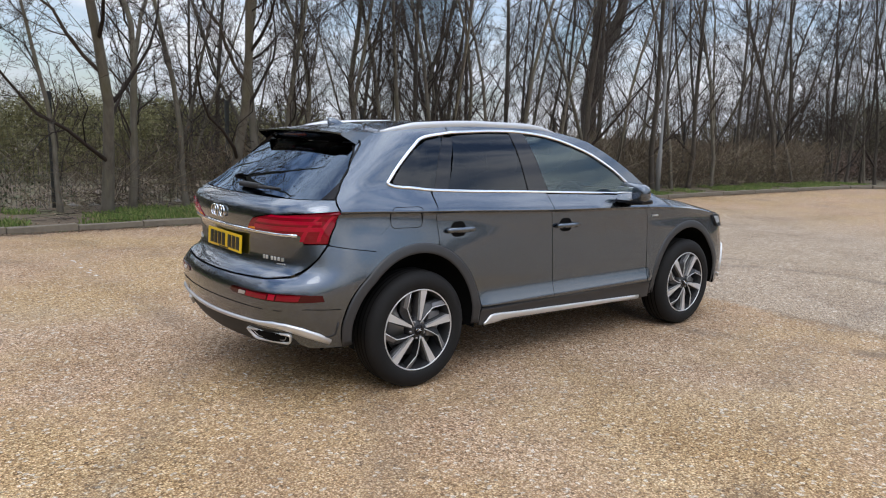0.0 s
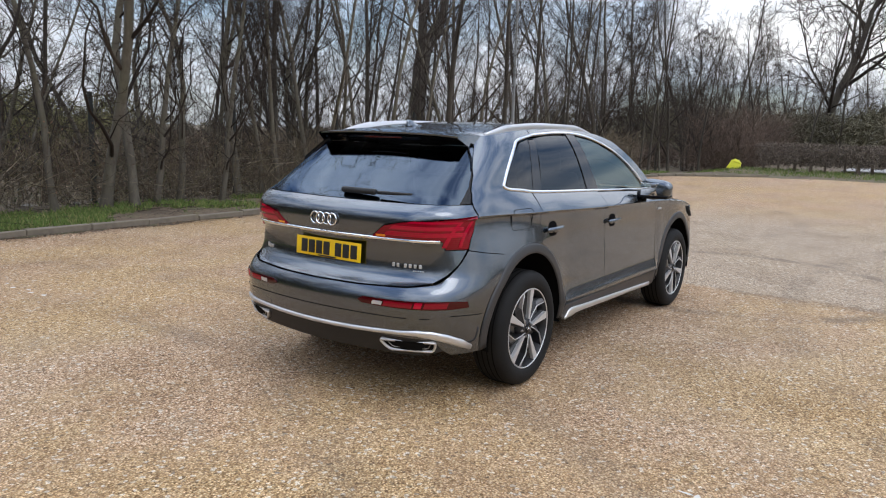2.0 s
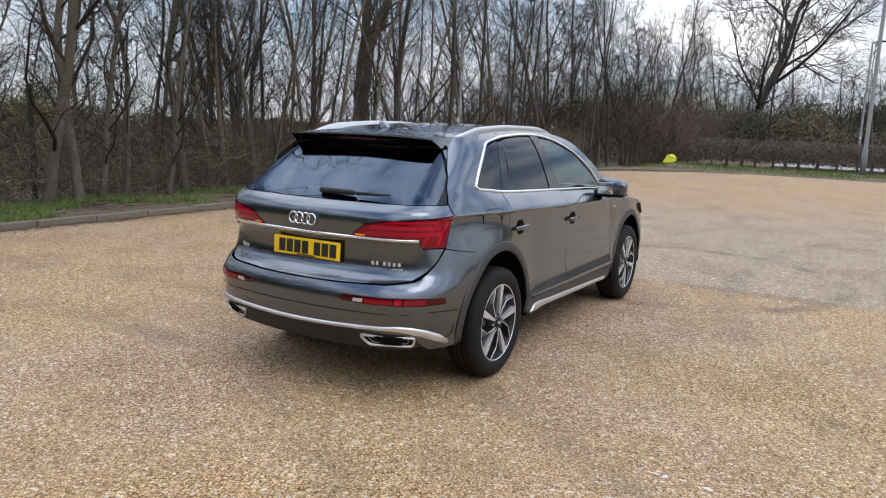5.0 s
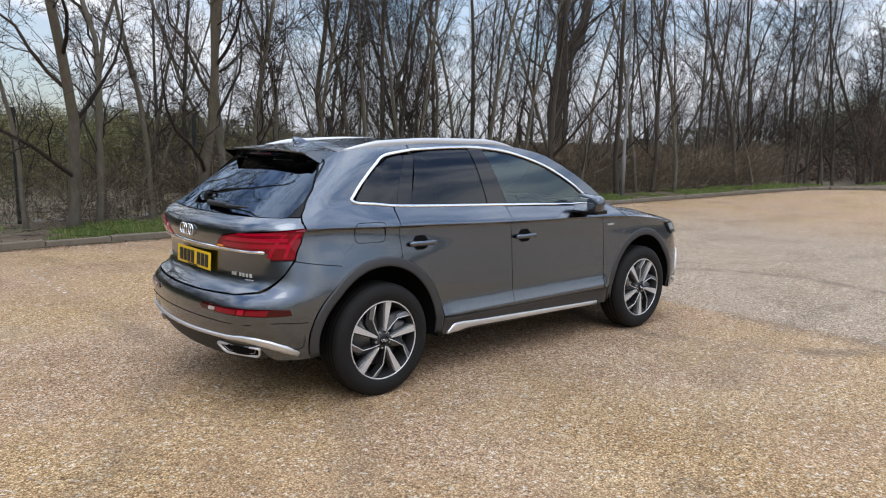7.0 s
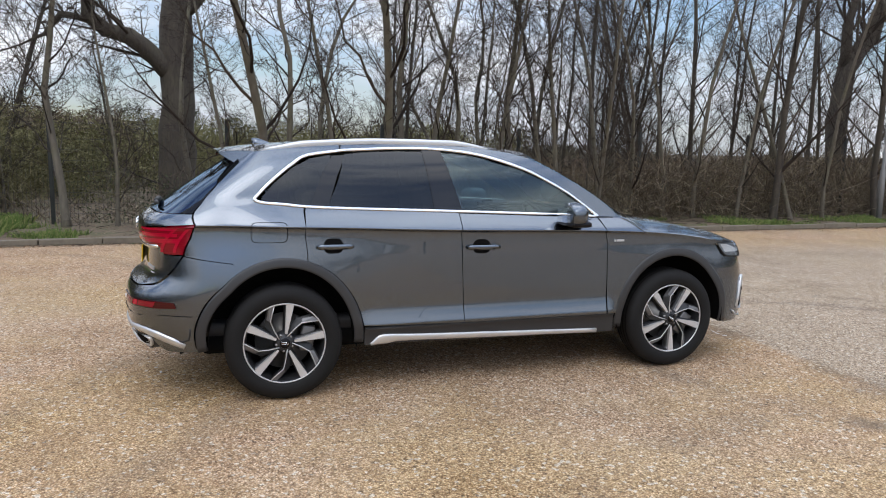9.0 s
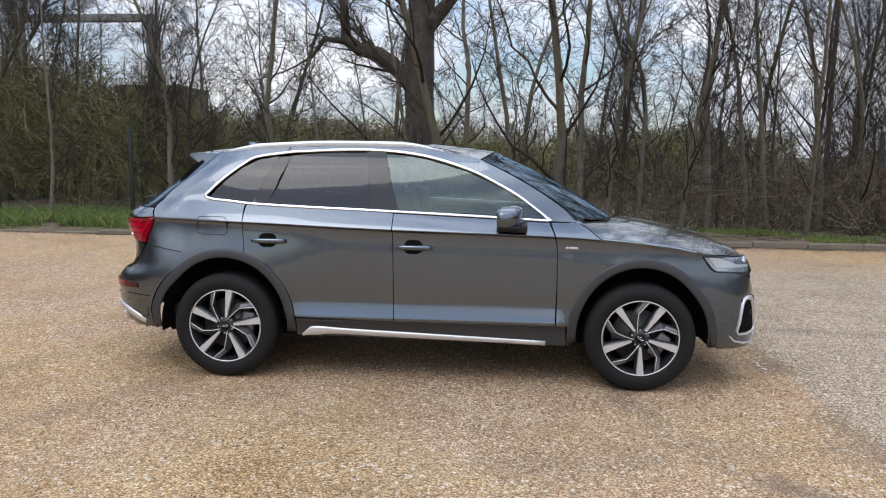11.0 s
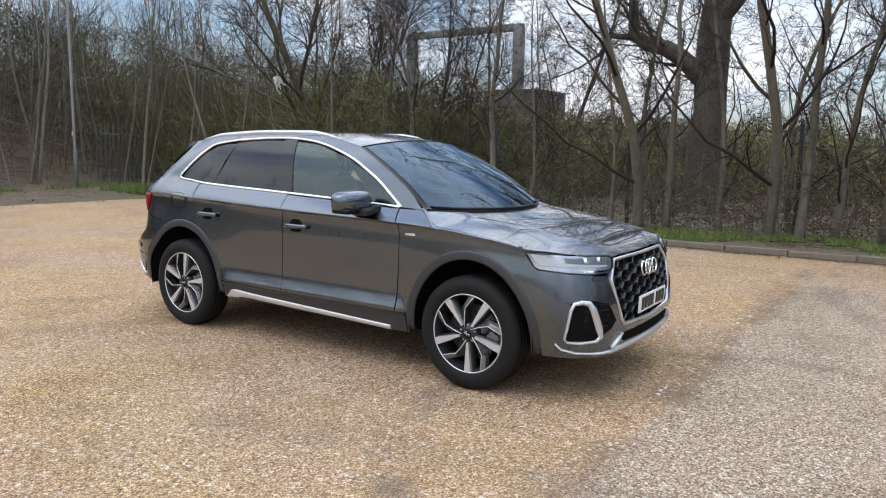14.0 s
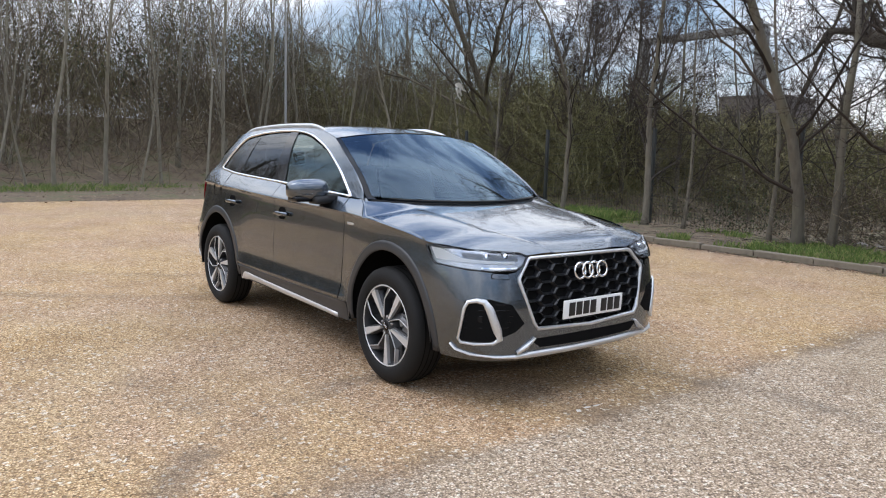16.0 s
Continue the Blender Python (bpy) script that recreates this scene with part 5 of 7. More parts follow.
for k in range(5):
    a = math.radians(90 + 72 * k)
    bm = bmesh.new()
    spoke(bm, a, a, 0.062, 0.262, 0.017, 0.060, 0.099, 0.045)
    part("wedge_spoke", bm, MACHINED, rim, "", False)
    # dark shoulders beside the wedge, sunk below its face
    bm = bmesh.new()
    spoke(bm, a, a, 0.050, 0.252, 0.036, 0.072, 0.078, 0.035)
    part("spoke_shoulder", bm, ALLOY_DARK, rim)
    # the cranked spoke: a bright edge with a dark slanting flank
    knots = [(0.045, -62), (0.110, -46), (0.172, -40), (0.256, -23)]
    bm, rows = bmesh.new(), []
    line = [Vector((r * math.cos(a + radians(g)), 0.097, r * math.sin(a + radians(g)))) for r, g in knots]
    dense = [line[i].lerp(line[i + 1], t) for i in range(3) for t in (0, 0.5)] + [line[3]]
    tube(bm, dense, [0.0036] * len(dense), 6)
    part("spoke_edge", bm, MACHINED, rim)
    bm = bmesh.new()
    for i, p in enumerate(dense):
        q = Vector((p.x, 0, p.z)).normalized()
        side = Vector((-q.z, 0, q.x)) * (-0.030 - 0.018 * i / 6)
        rows.append([bm.verts.new(p + Vector((0, -0.002, 0))), bm.verts.new(p + side + Vector((0, -0.030, 0))), bm.verts.new(p + side * 0.9 + Vector((0, -0.065, 0))), bm.verts.new(p + Vector((0, -0.06, 0)))])
    for p, q in zip(rows, rows[1:]):
        for n in range(4):
            bm.faces.new((p[n], p[(n + 1) % 4], q[(n + 1) % 4], q[n]))
    bmesh.ops.recalc_face_normals(bm, faces=bm.faces[:])
    part("spoke_flank", bm, ALLOY_DARK, rim, "", False)
    # the bright facet where the crank meets the rim
    bm = bmesh.new()
    face = [(0.174, -41, 0.094), (0.258, -23.5, 0.099), (0.258, -31, 0.092), (0.194, -44, 0.084)]
    top = [bm.verts.new((r * math.cos(a + radians(g)), y, r * math.sin(a + radians(g)))) for r, g, y in face]
    low = [bm.verts.new((v.co.x, v.co.y - 0.02, v.co.z)) for v in top]
    bm.faces.new(top)
    for i in range(4):
        bm.faces.new((top[i], low[i], low[(i + 1) % 4], top[(i + 1) % 4]))
    bmesh.ops.recalc_face_normals(bm, faces=bm.faces[:])
    part("spoke_facet", bm, ALLOY_MID, rim, "", False)
    bm = lathe([(0.0005, 0.093), (0.009, 0.091), (0.0105, 0.05)], 12)
    bmesh.ops.transform(bm, matrix=Matrix.Translation((0.056 * math.cos(a + 0.63), 0, 0.056 * math.sin(a + 0.63))), verts=bm.verts[:])
    part("wheel_bolt", bm, STEEL, rim)
hub = part("hub", lathe([(0.034, 0.097), (0.048, 0.092), (0.066, 0.080), (0.075, 0.04)], 40), ALLOY_DARK, rim)
part("centre_cap", lathe([(0.0005, 0.101), (0.028, 0.100), (0.034, 0.095)], 32), BLACK_GLOSS, rim)
for k in (-1.5, -0.5, 0.5, 1.5):
    bm = bmesh.new()
    pts = [Vector((k * 0.0105 + 0.0075 * math.cos(t), 0.102, 0.0075 * math.sin(t))) for t in (2 * math.pi * i / 14 for i in range(15))]
    tube(bm, pts, [0.0012] * 15, 5, False)
    part("cap_ring", bm, CHROME, rim)
for ob in [rim] + list(rim.children_recursive):
    ob.data.transform(Matrix.Diagonal((0.958, 1, 0.958, 1)))
wheels = [(-AXLE, -1, -8), (AXLE, -1, -34), (-AXLE, 1, 33), (AXLE, 1, 50)]
for i, (x, s, roll) in enumerate(wheels):
    m = Matrix.Translation((x, s * 0.805, HUB_Z)) @ (Matrix.Rotation(math.pi, 4, "Z") if s < 0 else Matrix()) @ Matrix.Rotation(radians(roll), 4, "Y")
    if i == 0:
        wheel.parent = car
        wheel.matrix_local = m
    else:
        w2 = copy_thing(wheel, m)
        w2.parent = car

# cabin
cabin = part("cabin_floor", box_bm(2.9, 1.4, 0.10, (-0.45, 0, 0.42), 0.03), LEATHER, car)
part("headlining", sheet(roof_top, [(0.05, -0.9), (0.9, -0.9), (0.9, 0.9), (0.05, 0.9)], 0.1, -0.05, 0, 1, None, CORE), PALE_CLOTH, car)
for x, y in ((0.05, -0.37), (0.05, 0.37), (-0.85, -0.40), (-0.85, 0.0), (-0.85, 0.40)):
    wd2 = 0.50 if x > 0 else 0.40
    seat = part("seat", box_bm(0.50, wd2, 0.16, (x + 0.10, y, 0.66), 0.05), LEATHER, car)
    part("seat_back", box_bm(0.16, wd2, 0.62, (x - 0.22, y, 0.98), 0.05, Matrix.Rotation(radians(-16), 4, "Y")), LEATHER, seat)
    part("headrest", box_bm(0.10, 0.26, 0.16, (x - 0.33, y, 1.36), 0.04, Matrix.Rotation(radians(-12), 4, "Y")), LEATHER, seat)
part("dashboard", box_bm(0.50, 1.38, 0.26, (0.86, 0, 0.96), 0.07), BLACK_MATT, car)
bm = bmesh.new()
tube(bm, [Vector((0.56 - 0.10 * math.sin(t), -0.37 + 0.18 * math.cos(t), 1.02 + 0.17 * math.sin(t))) for t in (2 * math.pi * i / 28 for i in range(29))], [0.016] * 29, 8, False)
wheel_s = part("steering_wheel", bm, LEATHER, car)
part("steering_boss", box_bm(0.05, 0.30, 0.06, (0.58, -0.37, 1.02), 0.02), LEATHER, wheel_s)
part("mirror_inside", box_bm(0.04, 0.22, 0.07, (0.52, 0, 1.43), 0.02), BLACK_MATT, car)
part("parcel_shelf", box_bm(0.60, 1.15, 0.03, (-1.55, 0, 1.10), 0.01), BLACK_MATT, car)
# ---- ground ----
def sheet_bm(xs, ys, zf):
    bm = bmesh.new()
    g = [[bm.verts.new((x, y, zf(x, y))) for y in ys] for x in xs]
    for i in range(len(xs) - 1):
        for j in range(len(ys) - 1):
            bm.faces.new((g[i][j], g[i + 1][j], g[i + 1][j + 1], g[i][j + 1]))
    return bm


def steps(a, b, d):
    n = max(1, round((b - a) / d))
    return [a + (b - a) * i / n for i in range(n + 1)]


LOT_W, LOT_E, LOT_N = -14.6, 28.8, 7.12


def lot_north(x):
    """The lot's north edge, which turns south at the east end."""
    return LOT_N + 0.35 * ease(-4, -12, x) - 3.6 * ease(22.5, 28.8, x) ** 1.5


def rough(x, y, amp=0.04):
    return amp * noise.noise(Vector((x * 0.7, y * 0.7, 3.1))) + amp * 0.5 * noise.noise(Vector((x * 2.3, y * 2.3, 1.7)))


def land(x, y):
    """The ground all round: level under the lot, uneven verge and scrub beyond."""
    out = max(y - lot_north(x) - 0.1, LOT_W - 0.3 - x, x - LOT_E - 0.1, -60 - y, 0)
    if out <= 0:
        return -0.06
    z = 0.10 * ease(0.0, 0.25, out) + rough(x, y) * ease(0.2, 1.0, out)
    z -= 0.55 * ease(2.6, 6.0, y - lot_north(x)) * ease(-13, -9, x)
    z += 2.6 * ease(1.5, 14, LOT_W - 4.0 - x) * ease(30, 10, y)
    return z - 0.04


big_x = [-900, -400, -200, -120, -80, -60] + steps(-48, 60, 0.8) + [75, 100, 150, 250, 450, 900]
big_y = [-900, -400, -200, -120, -80, -62] + steps(-56, 4, 4) + steps(4.4, 26, 0.4) + [30, 36, 45, 60, 90, 150, 300, 600, 900]
ground = part("ground", sheet_bm(big_x, big_y, land), FIELD)
tagged(ground, "uneven earth with leaf litter and rough grass", "ground", kind="structure")
lot = bmesh.new()
xs = steps(LOT_W, LOT_E, 0.7)
top = [lot.verts.new((x, lot_north(x), 0)) for x in xs]
mid = [lot.verts.new((x, 2.0, 0)) for x in xs]
bot = [lot.verts.new((x, -60, 0)) for x in xs]
for r0, r1 in ((bot, mid), (mid, top)):
    for i in range(len(xs) - 1):
        lot.faces.new((r0[i], r0[i + 1], r1[i + 1], r1[i]))
tagged(part("car_park", lot, GRAVEL), "tan bound-gravel car park, worn to grey in bays", "car park", kind="structure")
# worn bay marks
rng = random.Random(5)
MARK = plain("worn_white_paint", (0.62, 0.60, 0.55), 0.8, vary=0.3, scale=40)
for x0, spans in ((-2.2, ((-2.75, -2.15), (-0.1, 0.02), (3.6, 5.2))), (2.43, ((-0.26, -0.08), (2.0, 2.5)))):
    for a, b in spans:
        bm = bmesh.new()
        y = a
        while y < b:
            l = rng.uniform(0.02, 0.09)
            w = rng.uniform(0.008, 0.028)
            xo = x0 + rng.uniform(-0.03, 0.03)
            k = rng.randint(5, 7)
            bm.faces.new([bm.verts.new((xo + w * math.cos(q) * rng.uniform(0.5, 1.2), y + l * 0.5 * math.sin(q) * rng.uniform(0.5, 1.2), 0.004)) for q in (2 * math.pi * i / k for i in range(k))])
            y += l + rng.uniform(0.01, 0.16) * (1 if b - a > 0.3 else 0.2)
        tagged(part("bay_mark", bm, MARK), "flaked remains of a white bay line", "road marking", kind="structure")

# soil washed against the kerb
for k in range(14):
    bm = bmesh.new()
    a = -12.0 + k * 2.75
    up = [bm.verts.new((a + 2.85 * i / 60, lot_north(a + 2.85 * i / 60) + 0.01, 0.005)) for i in range(61)]
    dn = []
    for v in up:
        reach = 0.10 + 0.16 * max(-0.4, noise.noise(Vector((v.co.x * 1.1, 0, 4)))) + 0.10 * noise.noise(Vector((v.co.x * 5.3, 0, 9))) + 0.05 * rng.random()
        dn.append(bm.verts.new((v.co.x, v.co.y - max(0.012, reach), 0.005)))
    for i in range(60):
        bm.faces.new((dn[i], dn[i + 1], up[i + 1], up[i]))
    tagged(part("gutter_soil", bm, VERGE), "dark soil and leaves washed against the kerb", "soil", kind="structure")

# ---- kerb: single stones along the north edge ----
stone = box_bm(0.895, 0.13, 0.16, (0, 0, 0), 0.012)
for v in stone.verts:
    v.co += Vector((rng.uniform(-1, 1), rng.uniform(-1, 1), rng.uniform(-1, 1))) * 0.004
me = bpy.data.meshes.new("kerb_stone")
stone.to_mesh(me)
stone.free()
me.materials.append(KERB)
kerb = new("kerb")
tagged(kerb, "weathered concrete kerb stones at the gravel's edge", "kerb", kind="structure")
x = -12.5
while x < 27.5:
    dx = 0.91
    y0, y1 = lot_north(x), lot_north(x + dx)
    a = math.atan2(y1 - y0, dx)
    ob = new("kerb_stone", me)
    ob.parent = kerb
    ob.matrix_local = Matrix.Translation((x + dx / 2, (y0 + y1) / 2 + 0.08 + rng.uniform(-0.012, 0.012), 0.012 - 0.085 * ease(-6.5, -8.5, x) + rng.uniform(-0.015, 0.012))) @ Euler((rng.uniform(-0.03, 0.03), rng.uniform(-0.012, 0.012), a + rng.uniform(-0.012, 0.012))).to_matrix().to_4x4()
    x += dx * math.cos(a)


# ---- trees ----
def grow(bm_wood, bm_twig, p, d, length, r, level, rg, spec):
    """One limb and, out of it, the next ones."""
    n = 9 if level == 0 else 7 if level == 1 else 4 if level == 2 else 2
    pts, rad = [p.copy()], [r]
    q, dirn = p.copy(), d.copy()
    for i in range(n):
        wob = spec["wob"] * (0.8 if level == 0 else 1.0)
        wob *= 0.5 if level == 0 and spec["wob"] > 0.15 else 1.0
        dirn = (dirn + Vector((rg.gauss(0, wob), rg.gauss(0, wob), rg.gauss(0, wob * 0.6))) + Vector((0, 0, spec["lift"][min(level, 3)]))).normalized()
        q = q + dirn * (length / n)
        pts.append(q.copy())
        rad.append(max(spec["least"] * 0.7, r * (1 - 0.80 * (i + 1) / n) if level < spec["levels"] else r * (1 - 0.8 * (i + 1) / n)))
    if level == 0:  # root flare
        pts.insert(1, pts[0].lerp(pts[1], 0.45 / (length / n)))
        rad.insert(1, r)
        rad[0] = r * 1.6
    target = bm_wood if level == 0 else bm_twig
    tube(target, pts, rad, 8 if level == 0 else 5 if level == 1 else 4 if level == 2 else 3, cap=level == 0)
    if level == 0:
        del pts[1], rad[1]
    if level >= spec["levels"]:
        return
    kids = spec["kids"][level]
    for k in range(kids):
        t = spec["from"][level] + (1 - spec["from"][level]) * (k + rg.random() * 0.8) / kids
        i = min(int(t * n), n - 1)
        f = t * n - i
        at = pts[i].lerp(pts[i + 1], min(1, f))
        ax = (pts[i + 1] - pts[i]).normalized()
        side = ax.orthogonal().normalized()
        side.rotate(Matrix.Rotation(rg.uniform(0, 2 * math.pi) + k * 2.4, 3, ax))
        ang = radians(rg.uniform(*spec["angle"][level]))
        nd2 = (ax * math.cos(ang) + side * math.sin(ang)).normalized()
        rr = rad[i] * rg.uniform(*spec["thin"])
        ll = length * spec["ratio"][level] * rg.uniform(0.65, 1.2) * (1.15 - 0.55 * t)
        grow(bm_wood, bm_twig, at, nd2, ll, max(rr, spec["least"]), level + 1, rg, spec)



def sticks(paths, thick, sides=3):
    """Many thin stems as one mesh: each path is a list of points, each with its radius at the foot."""
    vs, fs = [], []
    for pts, r in zip(paths, thick):
        base, n = len(vs), len(pts)
        d = (pts[-1] - pts[0]).normalized()
        a = d.orthogonal().normalized()
        b = d.cross(a)
        for i, p in enumerate(pts):
            rr = r * (1 - 0.75 * i / (n - 1))
            for k in range(sides):
                an = 2 * math.pi * k / sides
                q = p + a * (rr * math.cos(an)) + b * (rr * math.sin(an))
                vs.append((q.x, q.y, q.z))
        for i in range(n - 1):
            for k in range(sides):
                j = (k + 1) % sides
                fs.append((base + i * sides + k, base + i * sides + j, base + (i + 1) * sides + j, base + (i + 1) * sides + k))
    return vs, fs


def flakes(points, sizes, rg, flat=0.0, slim=0.6):
    """Many small leaves as one mesh."""
    vs, fs = [], []
    for p, s in zip(points, sizes):
        n = Vector((rg.gauss(0, 1) * (1 - flat), rg.gauss(0, 1) * (1 - flat), rg.gauss(0, 1) + flat * 3)).normalized()
        a = n.orthogonal().normalized()
        a.rotate(Matrix.Rotation(rg.uniform(0, 6.28), 3, n))
        b = n.cross(a) * slim
        base = len(vs)
        for q in (a, b, -a, -b):
            w = p + q * (s * rg.uniform(0.7, 1.1))
            vs.append((w.x, w.y, w.z))
        fs.append((base, base + 1, base + 2, base + 3))
    return vs, fs


def stuff(name, data, mat, label, category):
    me = bpy.data.meshes.new(name)
    me.from_pydata(data[0], [], data[1])
    me.materials.append(mat)
    return tagged(new(name, me), label, category, kind="stuff")


def thicket(rg, n, xr, yr, height, length, lean=0.55, thick=(0.003, 0.009), gap=0.0, floor=0.0):
    """Paths of crossing stems over a stretch of ground. height(x, y) is how high they reach."""
    paths, rad = [], []
    while len(paths) < n:
        x, y = rg.uniform(*xr), rg.uniform(*yr)
        if gap and noise.noise(Vector((x * 0.35, y * 0.35, 7.7))) < gap:
            continue
        h = height(x, y)
        z = land(x, y) + floor + rg.random() ** 1.15 * h * 0.85
        l = rg.uniform(*length)
        d = Vector((rg.gauss(0, lean), rg.gauss(0, lean), rg.uniform(0.1, 1.0))).normalized()
        p0 = Vector((x, y, z))
        bend = Vector((rg.gauss(0, 0.25), rg.gauss(0, 0.25), rg.gauss(-0.05, 0.25))) * l
        paths.append([p0, p0 + d * l * 0.5 + bend * 0.35, p0 + d * l + bend])
        rad.append(rg.uniform(*thick))
    return paths, rad


SLIM = dict(levels=3, kids=(26, 8, 5), ratio=(0.20, 0.48, 0.48), angle=((30, 68), (25, 60), (25, 65)), wob=0.085, lift=(0.035, 0.10, 0.05, 0.02), thin=(0.22, 0.42), least=0.0042)
SLIM["from"] = (0.10, 0.15, 0.15)
FORKED = dict(levels=4, kids=(17, 8, 6, 4), ratio=(0.30, 0.40, 0.44, 0.42), angle=((18, 52), (28, 64), (25, 62), (25, 60)), wob=0.26, lift=(0.03, 0.09, 0.05, 0.0), thin=(0.18, 0.44), least=0.0042)
FORKED["from"] = (0.10, 0.12, 0.12, 0.1)
GIANT = dict(levels=4, kids=(10, 9, 7, 5), ratio=(0.75, 0.48, 0.45, 0.42), angle=((35, 75), (28, 62), (25, 60), (25, 60)), wob=0.17, lift=(0.0, 0.05, 0.03, 0.0), thin=(0.30, 0.50), least=0.008)
GIANT["from"] = (0.20, 0.2, 0.15, 0.12)
SAPLING = dict(levels=3, kids=(12, 6, 4), ratio=(0.28, 0.45, 0.45), angle=((15, 42), (20, 50), (25, 60)), wob=0.07, lift=(0.04, 0.10, 0.05, 0.0), thin=(0.26, 0.42), least=0.005)
SAPLING["from"] = (0.16, 0.2, 0.15)


def make_tree(seed, height, r, spec, bark, label, name="bare_tree", fine=TWIG):
    rg = random.Random(seed)
    wood, twig = bmesh.new(), bmesh.new()
    grow(wood, twig, Vector((0, 0, -0.25)), Vector((rg.uniform(-0.05, 0.05), rg.uniform(-0.05, 0.05), 1)).normalized(), height, r, 0, rg, spec)
    t = new(name)
    tagged(t, label, "tree")
    part("trunk", wood, bark, t)
    part("crown", twig, fine, t, "leafless branching crown")
    return t


def old_tree(seed, trunk, limbs, spec, label):
    """A trunk given by its line, with heavy limbs given by their own lines, and finer growth out of each."""
    rg = random.Random(seed)
    t = new("old_tree")
    tagged(t, label, "tree")
    twig = bmesh.new()
    for line in [trunk] + limbs:
        wood = bmesh.new()
        pts = [Vector(q[:3]) for q in line]
        rad = [q[3] for q in line]
        fine, fr = [], []
        for a, b, ra, rb in zip(pts, pts[1:], rad, rad[1:]):
            for k in range(3):
                fine.append(a.lerp(b, k / 3) + Vector((rg.gauss(0, 0.07), rg.gauss(0, 0.07), 0)) * ra)
                fr.append((ra + (rb - ra) * k / 3) * rg.uniform(0.94, 1.06))
        tube(wood, fine + [pts[-1]], fr + [rad[-1]], 10)
        part("trunk" if line is trunk else "limb", wood, BARK_DARK, t)
        if line is trunk:
            continue
        for a, b, ra, rb in zip(pts, pts[1:], rad, rad[1:]):
            for k in range(3):
                d = (b - a).normalized()
                side = d.orthogonal().normalized()
                side.rotate(Matrix.Rotation(rg.uniform(0, 6.28), 3, d))
                grow(twig, twig, a.lerp(b, rg.random()), (d * 0.6 + side * 0.7 + Vector((0, 0, 0.35))).normalized(), rg.uniform(1.4, 2.6), max(0.012, ra * rg.uniform(0.16, 0.32)), 2, rg, spec)
        d = (pts[-1] - pts[-2]).normalized()
        grow(twig, twig, pts[-1] - d * 0.1, d, 3.0, rad[-1], 1, rg, spec)
    part("crown", twig, TWIG, t, "leafless branching crown")
    return t


slim = [make_tree(20 + i, h, r, SLIM, BARK_DARK if i % 2 else BARK, "slim leafless tree with dark upright trunk on the verge") for i, (h, r) in enumerate(((10.5, 0.062), (11.5, 0.075), (9.5, 0.052), (12.0, 0.085), (10.0, 0.058), (11.0, 0.068)))]
forked = [make_tree(50 + i, h, r, FORKED, BARK, "leafless tree with forked rising limbs by the fence") for i, (h, r) in enumerate(((8.5, 0.078), (9.5, 0.100), (7.5, 0.060), (9.0, 0.084)))]
saplings = [make_tree(80 + i, h, r, SAPLING, BARK_PALE, "tall thin leafless sapling among thicket", "sapling", TWIG_PALE) for i, (h, r) in enumerate(((8.0, 0.058), (9.5, 0.066), (7.0, 0.050), (10.5, 0.074)))]


DISTANT = dict(SLIM, least=0.0085, kids=(24, 9, 6), ratio=(0.26, 0.46, 0.46), wob=0.10)
stand = [make_tree(140 + i, h, r, DISTANT, BARK_DARK, "leafless tree with dense fine twigs at the far corner") for i, (h, r) in enumerate(((9.5, 0.09), (11.0, 0.11), (8.0, 0.08)))]


def place(src, x, y, rz, s, group, tilt=0.0):
    m = Matrix.Translation((x, y, land(x, y) + 0.02)) @ Euler((radians(tilt), 0, radians(rz))).to_matrix().to_4x4()
    if not src.get("used"):
        src["used"] = 1
        src.matrix_basis = m @ Matrix.Scale(s, 4)
        tagged(src, group=group)
        return src
    c = copy_thing(src, m)
    c.scale = (s, s, s)
    return c


rg = random.Random(11)
# verge row near the kerb
NEAR = [(-9.4, 9.4, 2, 0.8), (-6.6, 9.2, 0, 0.85), (-4.23, 9.2, 3, 0.9), (-3.4, 9.3, 2, 0.7), (-1.45, 9.0, 2, 0.8), (-0.80, 8.78, 1, 1.0), (-0.35, 8.95, 0, 0.9), (0.62, 8.9, 2, 1.0), (1.45, 8.95, 1, 1.0), (1.95, 8.8, 3, 1.0), (2.45, 9.0, 2, 1.05), (3.1, 9.2, 0, 0.85), (3.95, 9.05, 2, 1.0), (4.55, 9.2, 3, 0.95), (5.8, 9.3, 2, 1.0)]
for x, y, k, s in NEAR:
    place(forked[k], x, y, rg.uniform(0, 360), s, "verge trees")
x = 5.3
while x < 24.5:
    place(slim[rg.randrange(6)], x, 9.0 + rg.uniform(-0.5, 0.9), rg.uniform(0, 360), rg.uniform(0.8, 1.1), "verge trees", rg.uniform(-3, 3))
    x += rg.uniform(0.5, 1.1) * (1 + 0.5 * ease(12, 16, x))
x = 4.5
while x < 34:
    place(slim[rg.randrange(6)], x, rg.uniform(11, 20), rg.uniform(0, 360), rg.uniform(0.85, 1.25), "verge trees", rg.uniform(-3, 3))
    x += rg.uniform(0.8, 1.6) * (1 + 0.7 * ease(12, 18, x))
for i in range(15):
    place((forked + slim)[rg.randrange(7)], rg.uniform(2.0, 11), rg.uniform(10.4, 17), rg.uniform(0, 360), rg.uniform(0.7, 1.1), "verge trees", rg.uniform(-4, 4))
for i in range(12):
    place(slim[rg.randrange(6)], rg.uniform(7, 22), rg.uniform(10.4, 17), rg.uniform(0, 360), rg.uniform(0.7, 1.0), "verge trees", rg.uniform(-4, 4))
for i in range(14):
    place((slim + stand)[rg.randrange(9)], rg.uniform(21, 34), rg.uniform(8.9, 13), rg.uniform(0, 360), rg.uniform(0.75, 1.05), "verge trees", rg.uniform(-3, 3))
